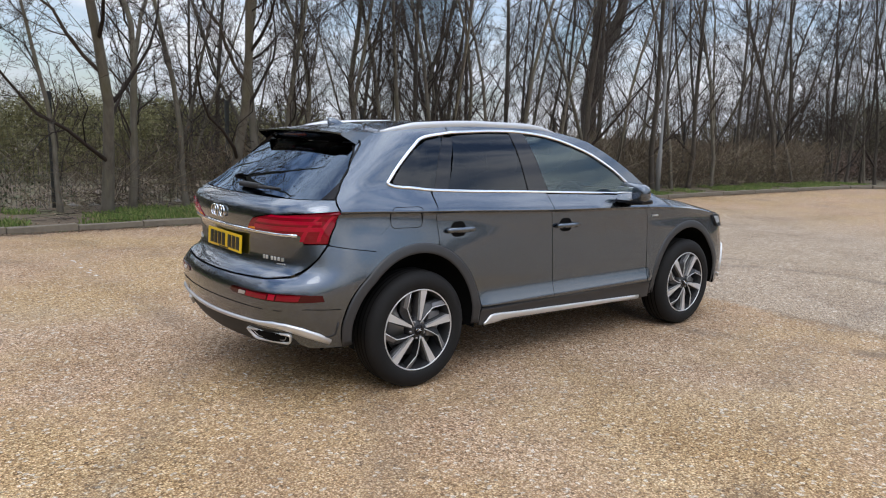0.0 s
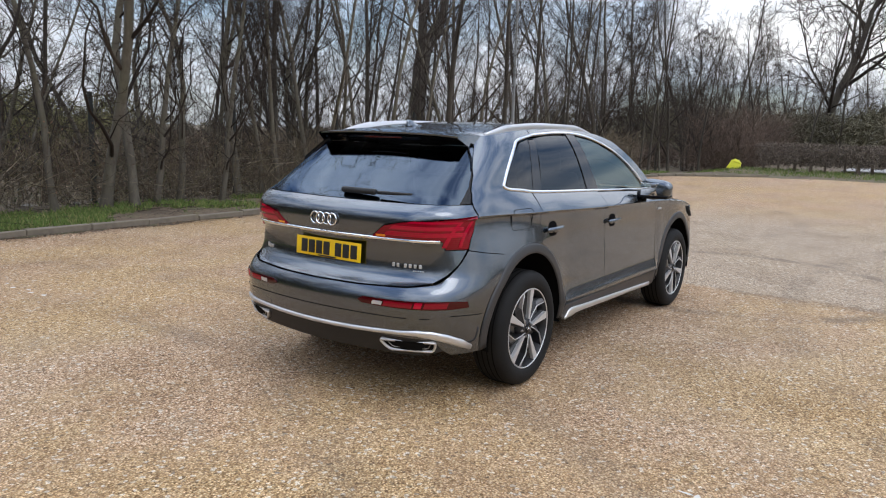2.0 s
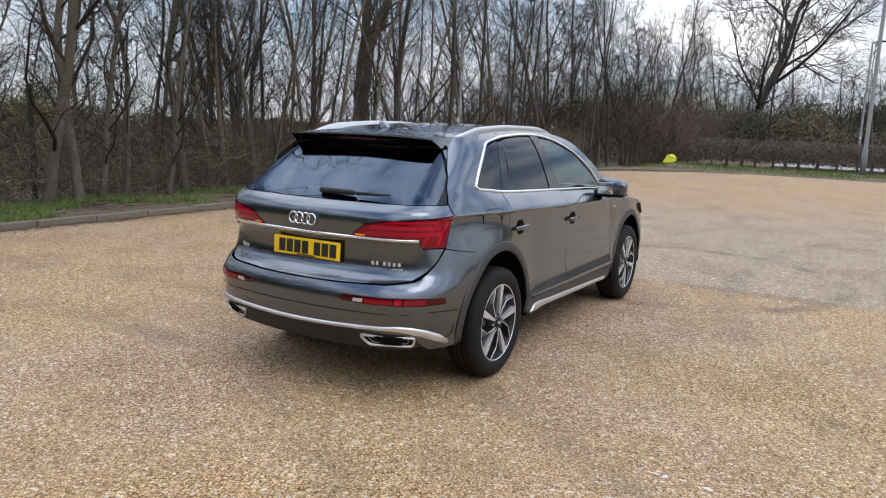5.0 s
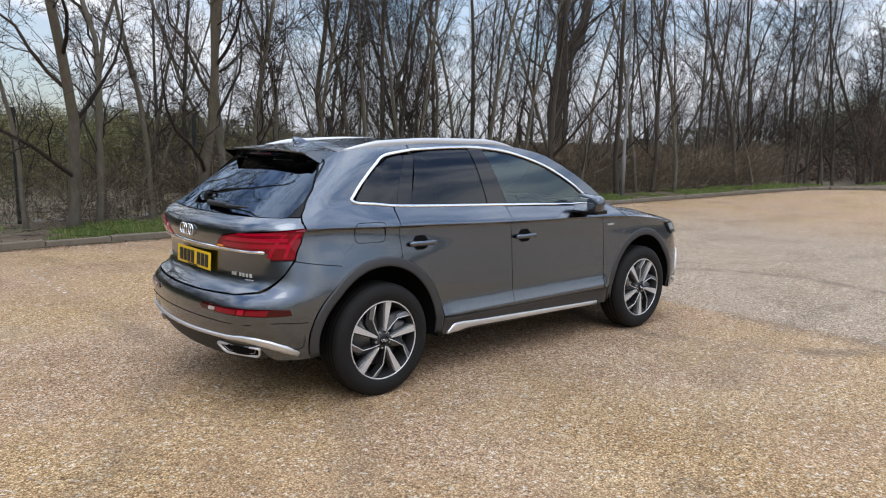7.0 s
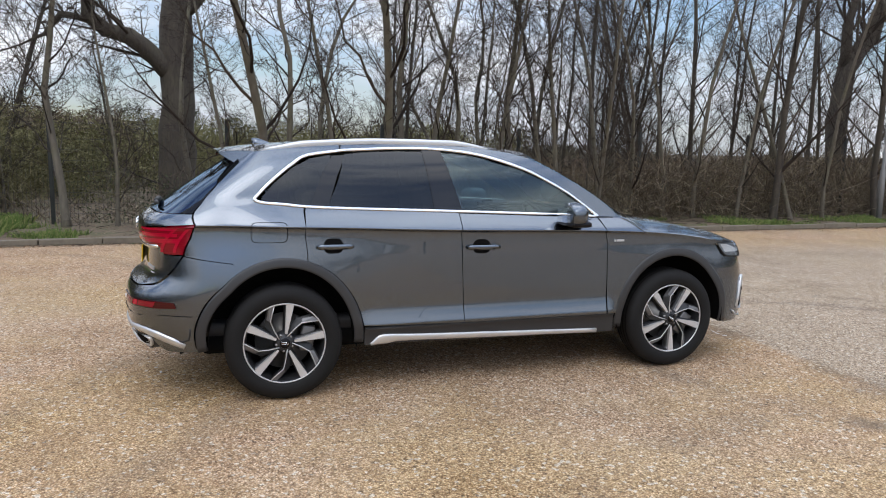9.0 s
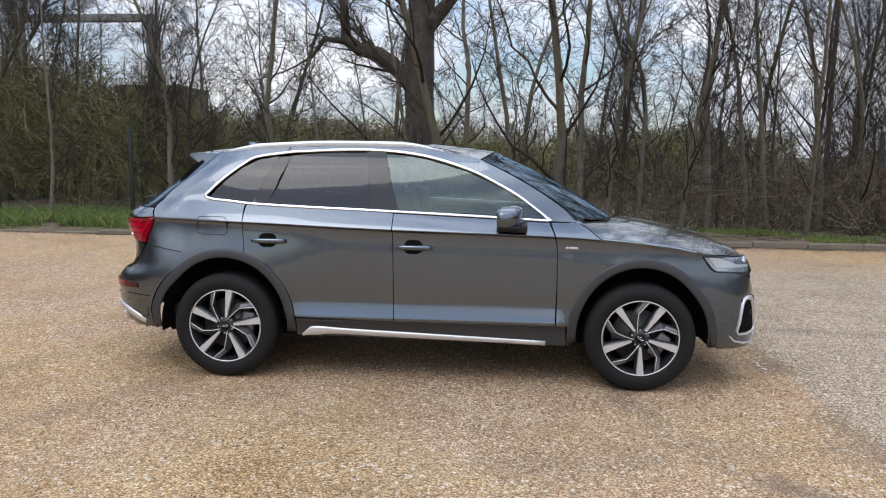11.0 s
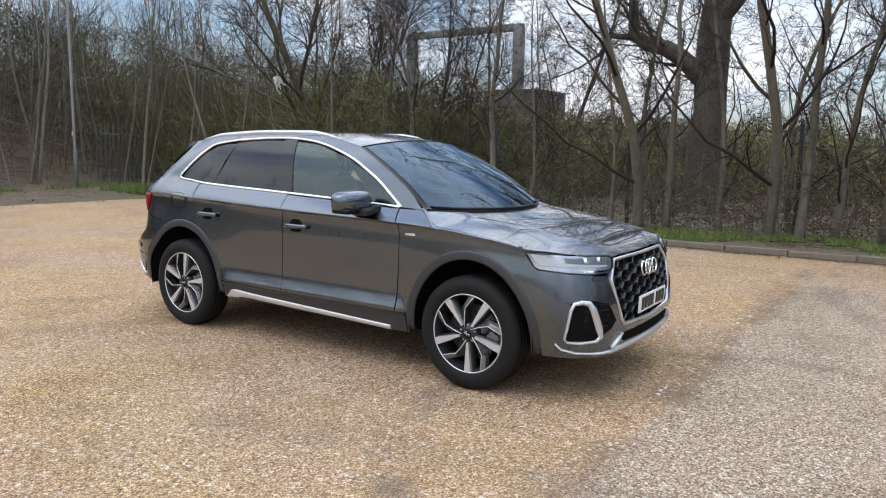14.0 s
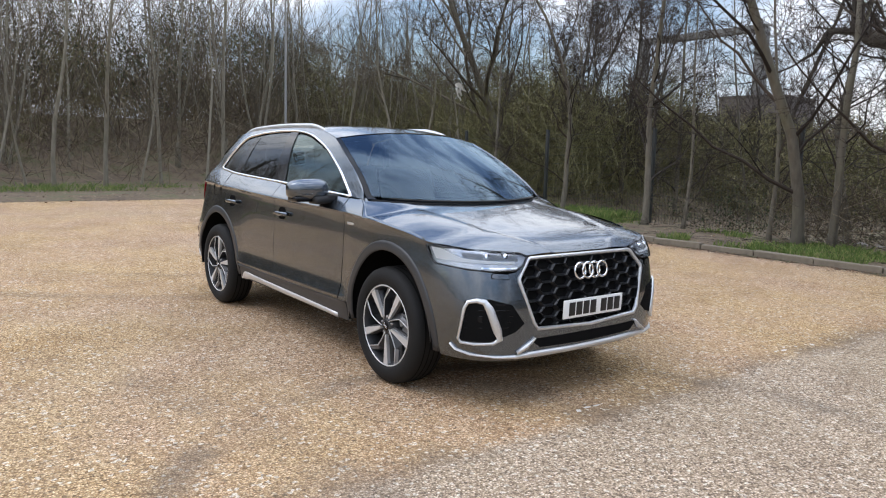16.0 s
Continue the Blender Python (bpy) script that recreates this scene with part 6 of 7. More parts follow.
for i in range(9):
    place((forked + stand)[rg.randrange(7)], rg.uniform(-14, -6), rg.uniform(13, 22), rg.uniform(0, 360), rg.uniform(0.7, 1.0), "verge trees", rg.uniform(-4, 4))
x = -16
while x < 4:
    place((slim + forked)[rg.randrange(10)], x, rg.uniform(13, 24), rg.uniform(0, 360), rg.uniform(0.7, 1.05), "verge trees", rg.uniform(-3, 3))
    x += rg.uniform(1.6, 3.2)

# the great trees
giant = old_tree(7, [(0, 0, -0.3, 0.92), (0.02, 0, 0.3, 0.64), (0.0, 0, 2.5, 0.53), (0.05, 0.05, 5.0, 0.53), (0.15, 0.1, 7.5, 0.46), (0.25, 0, 10.5, 0.30), (0.3, 0, 13.5, 0.14)],
                 [[(-0.1, 0, 4.3, 0.34), (-0.7, -0.2, 4.95, 0.29), (-1.3, -0.4, 5.4, 0.26), (-2.0, -0.4, 5.55, 0.23), (-2.45, -0.4, 5.95, 0.20), (-2.5, -0.5, 6.9, 0.15), (-2.9, -0.5, 8.5, 0.07)],
                  [(-2.3, -0.4, 5.8, 0.12), (-3.2, -0.6, 5.9, 0.09), (-3.7, -0.4, 5.3, 0.06), (-4.1, -0.4, 5.1, 0.035)],
                  [(0.2, 0, 6.2, 0.28), (1.3, -0.3, 7.4, 0.22), (2.2, -0.2, 8.9, 0.15), (2.7, 0, 10.6, 0.08)],
                  [(0, 0.2, 7.4, 0.24), (-0.8, 1.1, 8.8, 0.18), (-1.2, 1.7, 10.6, 0.09)],
                  [(0.3, -0.1, 8.6, 0.20), (0.0, -1.2, 10.0, 0.14), (-0.6, -1.7, 11.6, 0.07)]], GIANT, "massive old leafless tree with heavy crooked limbs")
place(giant, -2.64, 20.4, 0, 1.0, "old trees")
snag = old_tree(9, [(0, 0, -0.5, 0.30), (0.03, 0, 0.4, 0.22), (0.0, 0.05, 1.8, 0.20), (0.10, 0, 2.9, 0.21), (0.2, 0, 3.3, 0.15)],
                [[(0.15, 0, 2.9, 0.16), (0.55, 0.1, 3.35, 0.14), (0.95, 0.1, 3.7, 0.12), (1.05, 0.0, 4.3, 0.08), (1.5, 0.1, 5.3, 0.05)],
                 [(0.05, 0, 3.0, 0.13), (-0.05, -0.1, 3.9, 0.10), (0.15, -0.2, 5.0, 0.07), (-0.1, -0.1, 6.4, 0.04)],
                 [(0.2, 0, 3.2, 0.10), (0.5, -0.3, 4.1, 0.07), (0.45, -0.5, 5.3, 0.04)]], FORKED, "thick dark trunk with crooked broken limbs")
place(snag, 24.4, 19.7, 0, 1.95, "old trees")
BROAD = dict(GIANT, kids=(16, 11, 9, 6), ratio=(0.66, 0.50, 0.45, 0.42), angle=((25, 60), (25, 60), (25, 60), (25, 60)), lift=(0.02, 0.07, 0.04, 0.02), wob=0.13, thin=(0.36, 0.58), least=0.014)
BROAD["from"] = (0.16, 0.2, 0.15, 0.12)
oak = make_tree(33, 14, 0.29, BROAD, BARK_DARK, "broad leafless tree with spreading crown beyond the hedge", "old_tree")
place(oak, 58.5, 6.0, 70, 1.3, "old trees")
place(oak, 70, -6, 10, 0.75, "old trees")
for i in range(80):
    place((slim + forked)[rg.randrange(10)], rg.uniform(50, 88), rg.uniform(-45, 30), rg.uniform(0, 360), rg.uniform(0.8, 1.3), "far trees")
spread = make_tree(37, 9.5, 0.19, dict(BROAD, least=0.008), BARK, "broad leafless tree with rising limbs behind the fence", "old_tree", TWIG_PALE)
place(spread, -14.2, 14.6, 40, 1.0, "old trees")
place(oak, -27, 32, 160, 0.8, "old trees")

# saplings on the west bank
for i in range(125):
    x, y = rg.uniform(-27, -18.8), rg.uniform(-34, 17)
    if abs(x + 19.5) < 0.8 and abs(y - 8.4) < 0.9:
        continue
    place(saplings[rg.randrange(4)], x, y, rg.uniform(0, 360), rg.uniform(0.75, 1.15), "bank saplings", rg.uniform(-5, 5))

for i in range(34):
    x, y = rg.uniform(-24, -12.5), rg.uniform(10.2, 17)
    place(saplings[rg.randrange(4)], x, y, rg.uniform(0, 360), rg.uniform(0.6, 0.95), "bank saplings", rg.uniform(-6, 6))

# ---- scrub ----
hi = lambda a, b: (lambda x, y: a + b * (0.5 + noise.noise(Vector((x * 0.25, y * 0.25, 2.2)))))
rg = random.Random(21)
def bush_mass(rg, spots, density, size, slim=0.17):
    """Leafy, twiggy masses: each spot is x, y, foot, half width and height."""
    pts, sz = [], []
    for x, y, z0, w, h in spots:
        for i in range(int(density * w * h)):
            d = Vector((rg.gauss(0, 1), rg.gauss(0, 1), rg.gauss(0, 1))).normalized()
            k = 0.55 + 0.42 * rg.random() ** 0.8 + 0.28 * noise.noise(Vector((d.x * 2.5 + x, d.y * 2.5 + y, d.z * 2.5)))
            z = z0 + h * 0.45 + d.z * k * h * 0.55
            if z < z0 - 0.1:
                continue
            pts.append(Vector((x + d.x * k * w, y + d.y * k * w, z)))
            sz.append(rg.uniform(*size))
    return flakes(pts, [v * 2.0 for v in sz] if slim < 0.3 else sz, rg, 0.0, slim)


p1 = thicket(rg, 2200, (-4.5, 9), (8.8, 9.9), hi(0.9, 0.5), (0.3, 0.9), 0.7, (0.003, 0.008), -0.15)
p2 = thicket(rg, 15000, (7, 26), (8.6, 10.8), hi(1.15, 0.5), (0.3, 0.9), 0.6, (0.003, 0.009))
p3 = thicket(rg, 2600, (-4, 26), (8.7, 10.6), hi(1.1, 0.7), (0.3, 1.0), 0.5, (0.003, 0.008))
stuff("pale_hedge_stems", sticks(*p3), TWIG_PALE, "pale weathered stems among the hedge", "hedge")
spots = []
for i in range(26):
    x, y = rg.uniform(-4, 25), rg.uniform(9.9, 12.5)
    spots.append((x, y, land(x, y), rg.uniform(0.4, 0.9), rg.uniform(0.5, 1.2)))
stuff("low_green_shrubs", bush_mass(rg, spots, 420, (0.018, 0.04), 0.6), IVY, "low green ivy and shrubs at the fence's foot", "shrubs")
stuff("hedgerow_scrub", sticks(p1[0] + p2[0], p1[1] + p2[1]), SCRUB, "tangled leafless hedge stems along the verge", "hedge")
p1 = thicket(rg, 3600, (-6, 34), (10.3, 14), hi(0.35, 0.45), (0.35, 0.95), 0.6, (0.004, 0.010))
p2 = thicket(rg, 7000, (7, 46), (14, 24), hi(1.0, 0.8), (0.6, 1.6), 0.6, (0.006, 0.014))
stuff("bramble", sticks(p1[0] + p2[0], p1[1] + p2[1]), SCRUB, "brown bramble and scrub beyond the fence", "undergrowth")
spots = []
for i in range(100):
    x, y = rg.uniform(-24, 14), rg.uniform(23, 38)
    spots.append((x, y, land(x, y), rg.uniform(1.0, 2.2), rg.uniform(1.9, 3.0) * (0.62 + 0.020 * y)))
stuff("distant_bushes", bush_mass(rg, spots, 560, (0.035, 0.08)), SCRUB_GREEN, "olive-green bushes beyond the fence", "bushes")
spots = []
for i in range(130):
    x, y = rg.uniform(6, 48), rg.uniform(13, 34)
    spots.append((x, y, land(x, y), rg.uniform(1.0, 2.0), rg.uniform(1.35, 1.95) * (0.8 + 0.012 * y)))
stuff("brown_bushes", bush_mass(rg, spots, 400, (0.04, 0.09)), HEDGE_BROWN, "dense reddish-brown leafless bushes", "bushes")
spots = []
for i in range(70):
    x, y = rg.uniform(4, 30), rg.uniform(10.6, 14)
    spots.append((x, y, land(x, y), rg.uniform(0.5, 1.0), rg.uniform(0.7, 1.5)))
stuff("bramble_leaves", bush_mass(rg, spots, 330, (0.018, 0.05)), SCRUB, "brown bramble leaves behind the fence", "undergrowth")
pts, sz = [], []
for i in range(5200):
    x, y = rg.uniform(-3, 25), rg.uniform(8.4, 10.6)
    if noise.noise(Vector((x * 0.5, y * 0.5, 4.1))) > (0.0 if x > 8 else 0.15):
        pts.append(Vector((x, y, land(x, y) + rg.uniform(0.25, 1.5))))
        sz.append(rg.uniform(0.015, 0.035))
stuff("dry_leaves", flakes(pts, sz, rg), LEAF_DRY, "dead brown leaves still on the hedge", "leaves")
# west bank thicket with evergreen tops
p1 = thicket(rg, 15000, (-33, -20.5), (-18, 20), hi(1.8, 1.5), (0.6, 2.0), 0.5, (0.004, 0.012))
p2 = thicket(rg, 9000, (-36, -25), (-20, 24), hi(5.5, 2.5), (1.2, 3.5), 0.35, (0.006, 0.018))
stuff("bank_scrub", sticks(p1[0] + p2[0], p1[1] + p2[1]), SCRUB, "dense dark thicket on the bank", "undergrowth")
spots = []
for i in range(58):
    x, y = rg.uniform(-37, -28), rg.uniform(-24, 16)
    spots.append((x, y, land(x, y) + rg.choice((0.6, 1.8, 3.2, 4.4 if y < 6 else 2.4)), rg.uniform(1.2, 2.2), rg.uniform(2.4, 3.8)))
stuff("evergreen_ivy", bush_mass(rg, spots, 330, (0.035, 0.07), 0.5), IVY, "dark ivy and evergreen leaves in the thicket", "ivy")
spots = []
for i in range(110):
    x, y = rg.uniform(-37, -25), rg.uniform(-50, 26)
    spots.append((x, y, land(x, y) + rg.choice((-0.3, 0.6, 1.4)), rg.uniform(1.2, 2.2), rg.uniform(2.2, 3.8)))
stuff("bank_bushes", bush_mass(rg, spots, 360, (0.035, 0.085), 0.11), SCRUB_OLIVE, "dense olive-brown bushes on the bank", "bushes")
p1 = thicket(rg, 7000, (37.9, 50), (6.8, 10.6), hi(2.2, 2.4), (0.8, 2.2), 0.5, (0.006, 0.013))
stuff("corner_thicket", sticks(*p1), HEDGE_BROWN, "tall reddish-brown thicket at the far corner", "undergrowth")
for i in range(9):
    x = rg.uniform(34, 47)
    place(stand[rg.randrange(3)], x, rg.uniform(7.2, 0.366 * x - 3.6), rg.uniform(0, 360), rg.uniform(0.8, 1.15), "corner trees", rg.uniform(-3, 3))
# north-west bushes
p1 = thicket(rg, 6500, (-25, -9), (11, 22), hi(2.6, 2.6), (0.8, 2.4), 0.55, (0.004, 0.012))
stuff("corner_bushes", sticks(*p1), SCRUB_GREEN, "tall greenish leafless bushes in the corner", "bushes")
spots = []
for i in range(120):
    x, y = rg.uniform(-29, -12.5), rg.uniform(13, 28)
    spots.append((x, y, land(x, y) + rg.choice((-0.2, 0.6, 1.6, 2.8 if x < -16 else 0.4)), rg.uniform(0.9, 1.9), rg.uniform(2.0, 3.6)))
for i in range(20):
    x, y = rg.uniform(-16, -6.5), rg.uniform(17, 25)
    spots.append((x, y, land(x, y) + rg.choice((-0.2, 0.5)), rg.uniform(0.9, 1.7), rg.uniform(2.2, 3.8)))
stuff("olive_bushes", bush_mass(rg, spots, 430, (0.035, 0.085), 0.10), SCRUB_OLIVE, "dark olive evergreen bushes in the corner", "bushes")
spots = []
for i in range(64):
    x, y = rg.uniform(-32, -14.5), rg.uniform(18, 27)
    spots.append((x, y, land(x, y) + rg.choice((-0.1, 0.7, 1.5)), rg.uniform(1.1, 1.9), rg.uniform(2.4, 3.6)))
stuff("tall_olive_bushes", bush_mass(rg, spots, 360, (0.04, 0.09), 0.12), SCRUB_OLIVE, "tall dense olive bushes behind the thicket", "bushes")
spots = []
for i in range(46):
    x, y = rg.uniform(-24, -6), rg.uniform(28, 42)
    spots.append((x, y, land(x, y), rg.uniform(1.3, 2.2), rg.uniform(2.6, 4.4)))
stuff("thorn_bushes", bush_mass(rg, spots, 320, (0.04, 0.09)), SCRUB, "tall brown thorn bushes before the yard", "bushes")
spots = [(x, y, -0.1, w, h) for x, y, w, h in ((-6.5, 52, 2.0, 5.0), (-3.5, 55, 2.2, 5.4), (0.5, 53, 2.0, 4.4), (14, 56, 3.0, 4.4), (-14, 54, 2.4, 4.6))]
stuff("evergreen_clump", bush_mass(rg, spots, 700, (0.035, 0.07), 0.6), IVY, "dark evergreens beyond the bushes", "evergreens")
# far woods: each tree a stem with many rising branches
paths, rad = [], []
for (x0, x1, y0, y1, h, n) in ((62, 105, -70, 60, 9, 420), (-60, 60, 74, 110, 6.5, 170), (-60, -38, -60, 40, 10, 160), (-80, 90, -110, -85, 7, 260)):
    for i in range(n):
        x, y = rg.uniform(x0, x1), rg.uniform(y0, y1)
        hh = h * rg.uniform(0.5, 1.0)
        p, t = Vector((x, y, 0)), Vector((rg.gauss(0, 0.08), rg.gauss(0, 0.08), 1)) * hh
        paths.append([p, p + t * 0.5 + Vector((rg.gauss(0, .2), rg.gauss(0, .2), 0)), p + t])
        rad.append(rg.uniform(0.05, 0.10))
        for k in range(14):
            f = rg.uniform(0.25, 0.95)
            s0 = p + t * f
            e = s0 + Vector((rg.gauss(0, 1), rg.gauss(0, 1), rg.uniform(0.4, 1.5))) * (0.22 * hh * (1.1 - 0.6 * f))
            m = s0.lerp(e, 0.5) + Vector((rg.gauss(0, .1), rg.gauss(0, .1), -0.1))
            paths.append([s0, m, e])
            rad.append(rg.uniform(0.016, 0.032))
            for q in range(3):
                g = m + (e - m) * rg.random()
                paths.append([g, g + Vector((rg.gauss(0, 0.3), rg.gauss(0, 0.3), rg.uniform(0.1, 0.6))), g + Vector((rg.gauss(0, 0.5), rg.gauss(0, 0.5), rg.uniform(0.2, 1.1)))])
                rad.append(0.013)
stuff("far_woods", sticks(paths, rad), TWIG, "distant bare woodland", "woodland")
spots = []
for (x0, x1, y0, y1, h, n) in ((50, 62, -30, 15, 4.4, 44), (64, 96, -40, 40, 6.0, 46), (44, 74, 22, 50, 2.2, 24), (-60, 60, 66, 100, 3.0, 40), (-80, 90, -112, -88, 5, 40), (-66, -40, -50, 40, 7, 24)):
    for i in range(n):
        x, y = rg.uniform(x0, x1), rg.uniform(y0, y1)
        spots.append((x, y, -0.1, rg.uniform(2.2, 4.2), h * rg.uniform(0.55, 1.1)))
stuff("far_undergrowth", bush_mass(rg, spots, 120, (0.09, 0.20)), SCRUB_FAR, "distant olive-brown bushes and undergrowth", "undergrowth")

# ---- fence with posts and welded mesh ----
fence = new("mesh_fence")
tagged(fence, "dark steel mesh fence with square posts behind the trees", "fence")
FY = 9.78
px = -1.40 - 3.15 * 4
posts = []
while px < 26:
    z0 = land(px, FY) - 0.2
    part("post", box_bm(0.07, 0.07, 2.07 - z0, (px, FY, (2.07 + z0) / 2), 0.006), FENCE_GREEN, fence)
    posts.append(px)
    px += 3.15
for a, b in zip(posts, posts[1:]):
    paths, rad = [], []
    n = 44
    for i in range(1, n):
        x = a + (b - a) * i / n
        paths.append([Vector((x, FY + 0.03, 0.0)), Vector((x, FY + 0.03, 1.95))])
        rad.append(0.0035)
    for z in (0.05, 0.25, 0.45, 0.65, 0.85, 1.05, 1.25, 1.45, 1.65, 1.85, 1.95):
        paths.append([Vector((a, FY + 0.036, z)), Vector((b, FY + 0.036, z))])
        rad.append(0.0045)
    me = bpy.data.meshes.new("mesh_panel")
    me.from_pydata(*[d if k != 1 else d for k, d in enumerate((sticks(paths, rad, 3)[0], [], sticks(paths, rad, 3)[1]))])
    me.materials.append(FENCE_GREEN)
    ob = new("mesh_panel", me)
    ob.parent = fence

# ---- palisade beyond the corner ----
pal = new("palisade_fence")
tagged(pal, "grey galvanised palisade fence half hidden by bushes", "fence")
pale = box_bm(0.07, 0.018, 2.2, (0, 0, 1.1), 0.004)
for v in pale.verts:
    if v.co.z > 2.0:
        v.co.x *= 0.35
pm = bpy.data.meshes.new("pale")
pale.to_mesh(pm)
pale.free()
pm.materials.append(GALV)
for i in range(56):
    ob = new("pale", pm)
    ob.parent = pal
    ob.matrix_local = Matrix.Translation((-21.6 + 0.01 * i, 10.4 + 0.165 * i, land(-21.6, 10.4 + 0.165 * i) - 0.1)) @ Matrix.Rotation(radians(90), 4, "Z")
for z in (0.45, 1.75):
    part("rail", box_bm(0.04, 9.3, 0.05, (-21.27, 15.0, land(-21.3, 15) + z), 0.005), GALV, pal)


# ---- torn sheet caught in the branches ----
rg = random.Random(71)
RAG = plain("torn_plastic", (0.55, 0.54, 0.50), 0.6, vary=0.2, scale=12)
bm = bmesh.new()
for k in range(5):
    p, d = Vector((-13.1 + rg.gauss(0, 0.06), 11.2, 3.55 + rg.gauss(0, 0.05))), Vector((rg.gauss(0, 0.5), rg.gauss(0, 0.3), -1)).normalized()
    w, l = rg.uniform(0.05, 0.12), rg.uniform(0.25, 0.5)
    row = []
    for i in range(6):
        q = p + d * (l * i / 5) + Vector((rg.gauss(0, 0.03), rg.gauss(0, 0.03), 0))
        ww = w * (1 - 0.12 * i)
        row.append((bm.verts.new(q + Vector((-ww, 0.02, 0))), bm.verts.new(q + Vector((ww, -0.02, 0.02)))))
    for a, b in zip(row, row[1:]):
        bm.faces.new((a[0], a[1], b[1], b[0]))
tagged(part("plastic_rag", bm, RAG), "torn pale plastic sheet caught in branches", "plastic sheet")

# ---- lamp columns ----
def lamp_column(x, y, h, arm, head_way, stout=1.0):
    t = new("lamp_column")
    tagged(t, "grey galvanised steel lamp column at the car park's edge", "lamp post", "lamp columns")
    bm = bmesh.new()
    tube(bm, [Vector((0, 0, -0.3)), Vector((0, 0, 1.2)), Vector((0, 0, 1.22)), Vector((0, 0, h))], [q * stout for q in (0.064, 0.064, 0.045, 0.032)], 14)
    part("column", bm, GALV, t)
    part("door_plate", box_bm(0.006, 0.09, 0.45, (-0.084, 0, 0.75), 0.002), GALV, t)
    part("number_plate", box_bm(0.004, 0.06, 0.14, (-0.078, 0, 1.75), 0.001), PLATE_WHITE, t)
    if arm:
        bm = bmesh.new()
        d = Vector((math.cos(head_way), math.sin(head_way), 0))
        tube(bm, [Vector((0, 0, h - 0.02)), Vector((0, 0, h + 0.03)) + d * 0.15, Vector((0, 0, h + 0.05)) + d * 0.5], [0.04, 0.035, 0.03], 8)
        part("bracket", bm, GALV, t)
        part("lantern", box_bm(0.62, 0.24, 0.10, tuple(Vector((0, 0, h + 0.06)) + d * 0.75), 0.03, Matrix.Rotation(head_way, 4, "Z")), BLACK_MATT, t)
    t.matrix_basis = Matrix.Translation((x, y, land(x, y)))
    return t


lamp_column(13.75, 8.05, 8.0, True, radians(-90))
lamp_column(33.4, -2.4, 12.0, True, radians(180), 2.0)
lamp_column(47.0, -1.85, 7.5, True, radians(-90), 1.5)
lamp_column(-19.5, 8.4, 8.0, True, radians(-60))
lamp_column(6.0, -22.0, 8.0, True, radians(90))

# ---- east: clipped hedge on bare stems, pale road, yellow bin ----
rg = random.Random(41)
paths, rad = [], []
for i in range(46000):
    y = rg.uniform(-40, 5.6)
    x = 34.6 + rg.gauss(0, 0.4)
    p = Vector((x, y, rg.uniform(0.36, 1.44)))
    d = Vector((rg.gauss(0, 1), rg.gauss(0, 1), rg.gauss(0, 0.8))).normalized() * rg.uniform(0.1, 0.35)
    e = p + d
    e.z = min(e.z, 1.52 + rg.uniform(-0.04, 0.05))
    paths.append([p, p.lerp(e, 0.5), e])
    rad.append(rg.uniform(0.007, 0.016))
y = -40
while y < 5.6:
    x = 34.6 + rg.gauss(0, 0.08)
    paths.append([Vector((x, y, -0.05)), Vector((x + rg.gauss(0, 0.03), y, 0.3)), Vector((x, y, 1.0))])
    rad.append(rg.uniform(0.09, 0.16))
    y += rg.uniform(0.5, 0.9)
stuff("clipped_hedge", sticks(paths, rad, 3), HEDGE_GREY, "low clipped brown hedge on bare stems", "hedge")
ROAD = plain("pale_concrete_road", (0.34, 0.33, 0.31), 0.9, vary=0.1, scale=6)
tagged(part("road", box_bm(5.0, 70, 0.06, (39.4, -33.0, 0.14), 0.01), ROAD), "pale road behind the hedge", "road", kind="structure")
YELLOW = plain("yellow_plastic", (0.74, 0.76, 0.04), 0.45, vary=0.1)
bin_ = new("grit_bin")
tagged(bin_, "yellow plastic grit bin tilted on the verge", "grit bin")
bm = box_bm(0.62, 0.95, 0.60, (0, 0, 0.30), 0.05)
for v in bm.verts:
    k = 1.04 - 0.30 * v.co.z / 0.6
    v.co.x *= k
    v.co.y *= k
part("bin_body", bm, YELLOW, bin_)
bm = box_bm(0.56, 0.78, 0.22, (0, 0, 0.69), 0.05)
for v in bm.verts:
    if v.co.z > 0.68:
        v.co.x *= 0.55
        v.co.y *= 0.45
part("bin_lid", bm, YELLOW, bin_)
bin_.matrix_basis = Matrix.Translation((37.0, 7.3, land(37, 7.3))) @ Euler((radians(16), 0, radians(10))).to_matrix().to_4x4() @ Matrix.Scale(0.74, 4)

# ---- far buildings to the north-west ----
CLAD = plain("dark_brick_cladding", (0.10, 0.085, 0.075), 0.85, vary=0.2, scale=4)
PALE_CLAD = plain("pale_cladding", (0.40, 0.40, 0.39), 0.7, vary=0.12, scale=3)


def shed(x, y, w, d, h, mat, label):
    t = new("warehouse")
    tagged(t, label, "building")
    part("wall", box_bm(w, d, h, (0, 0, h / 2), 0.03), mat, t)
    part("roof", box_bm(w + 0.12, d + 0.12, 0.25, (0, 0, h + 0.125), 0.04), CLAD, t)
    n = int(w / 5)
    for i in range(n):
        wn = part("window", box_bm(2.4, 0.08, 1.2, (-w / 2 + (i + 0.5) * w / n, -d / 2 - 0.03, h * 0.6), 0.03), PALE_CLAD, t)
        part("pane", box_bm(2.1, 0.03, 0.95, (-w / 2 + (i + 0.5) * w / n, -d / 2 - 0.08, h * 0.6), 0.01), GLASS_PRIVACY, wn)
    t.matrix_basis = Matrix.Translation((x, y, -0.3))
    return t


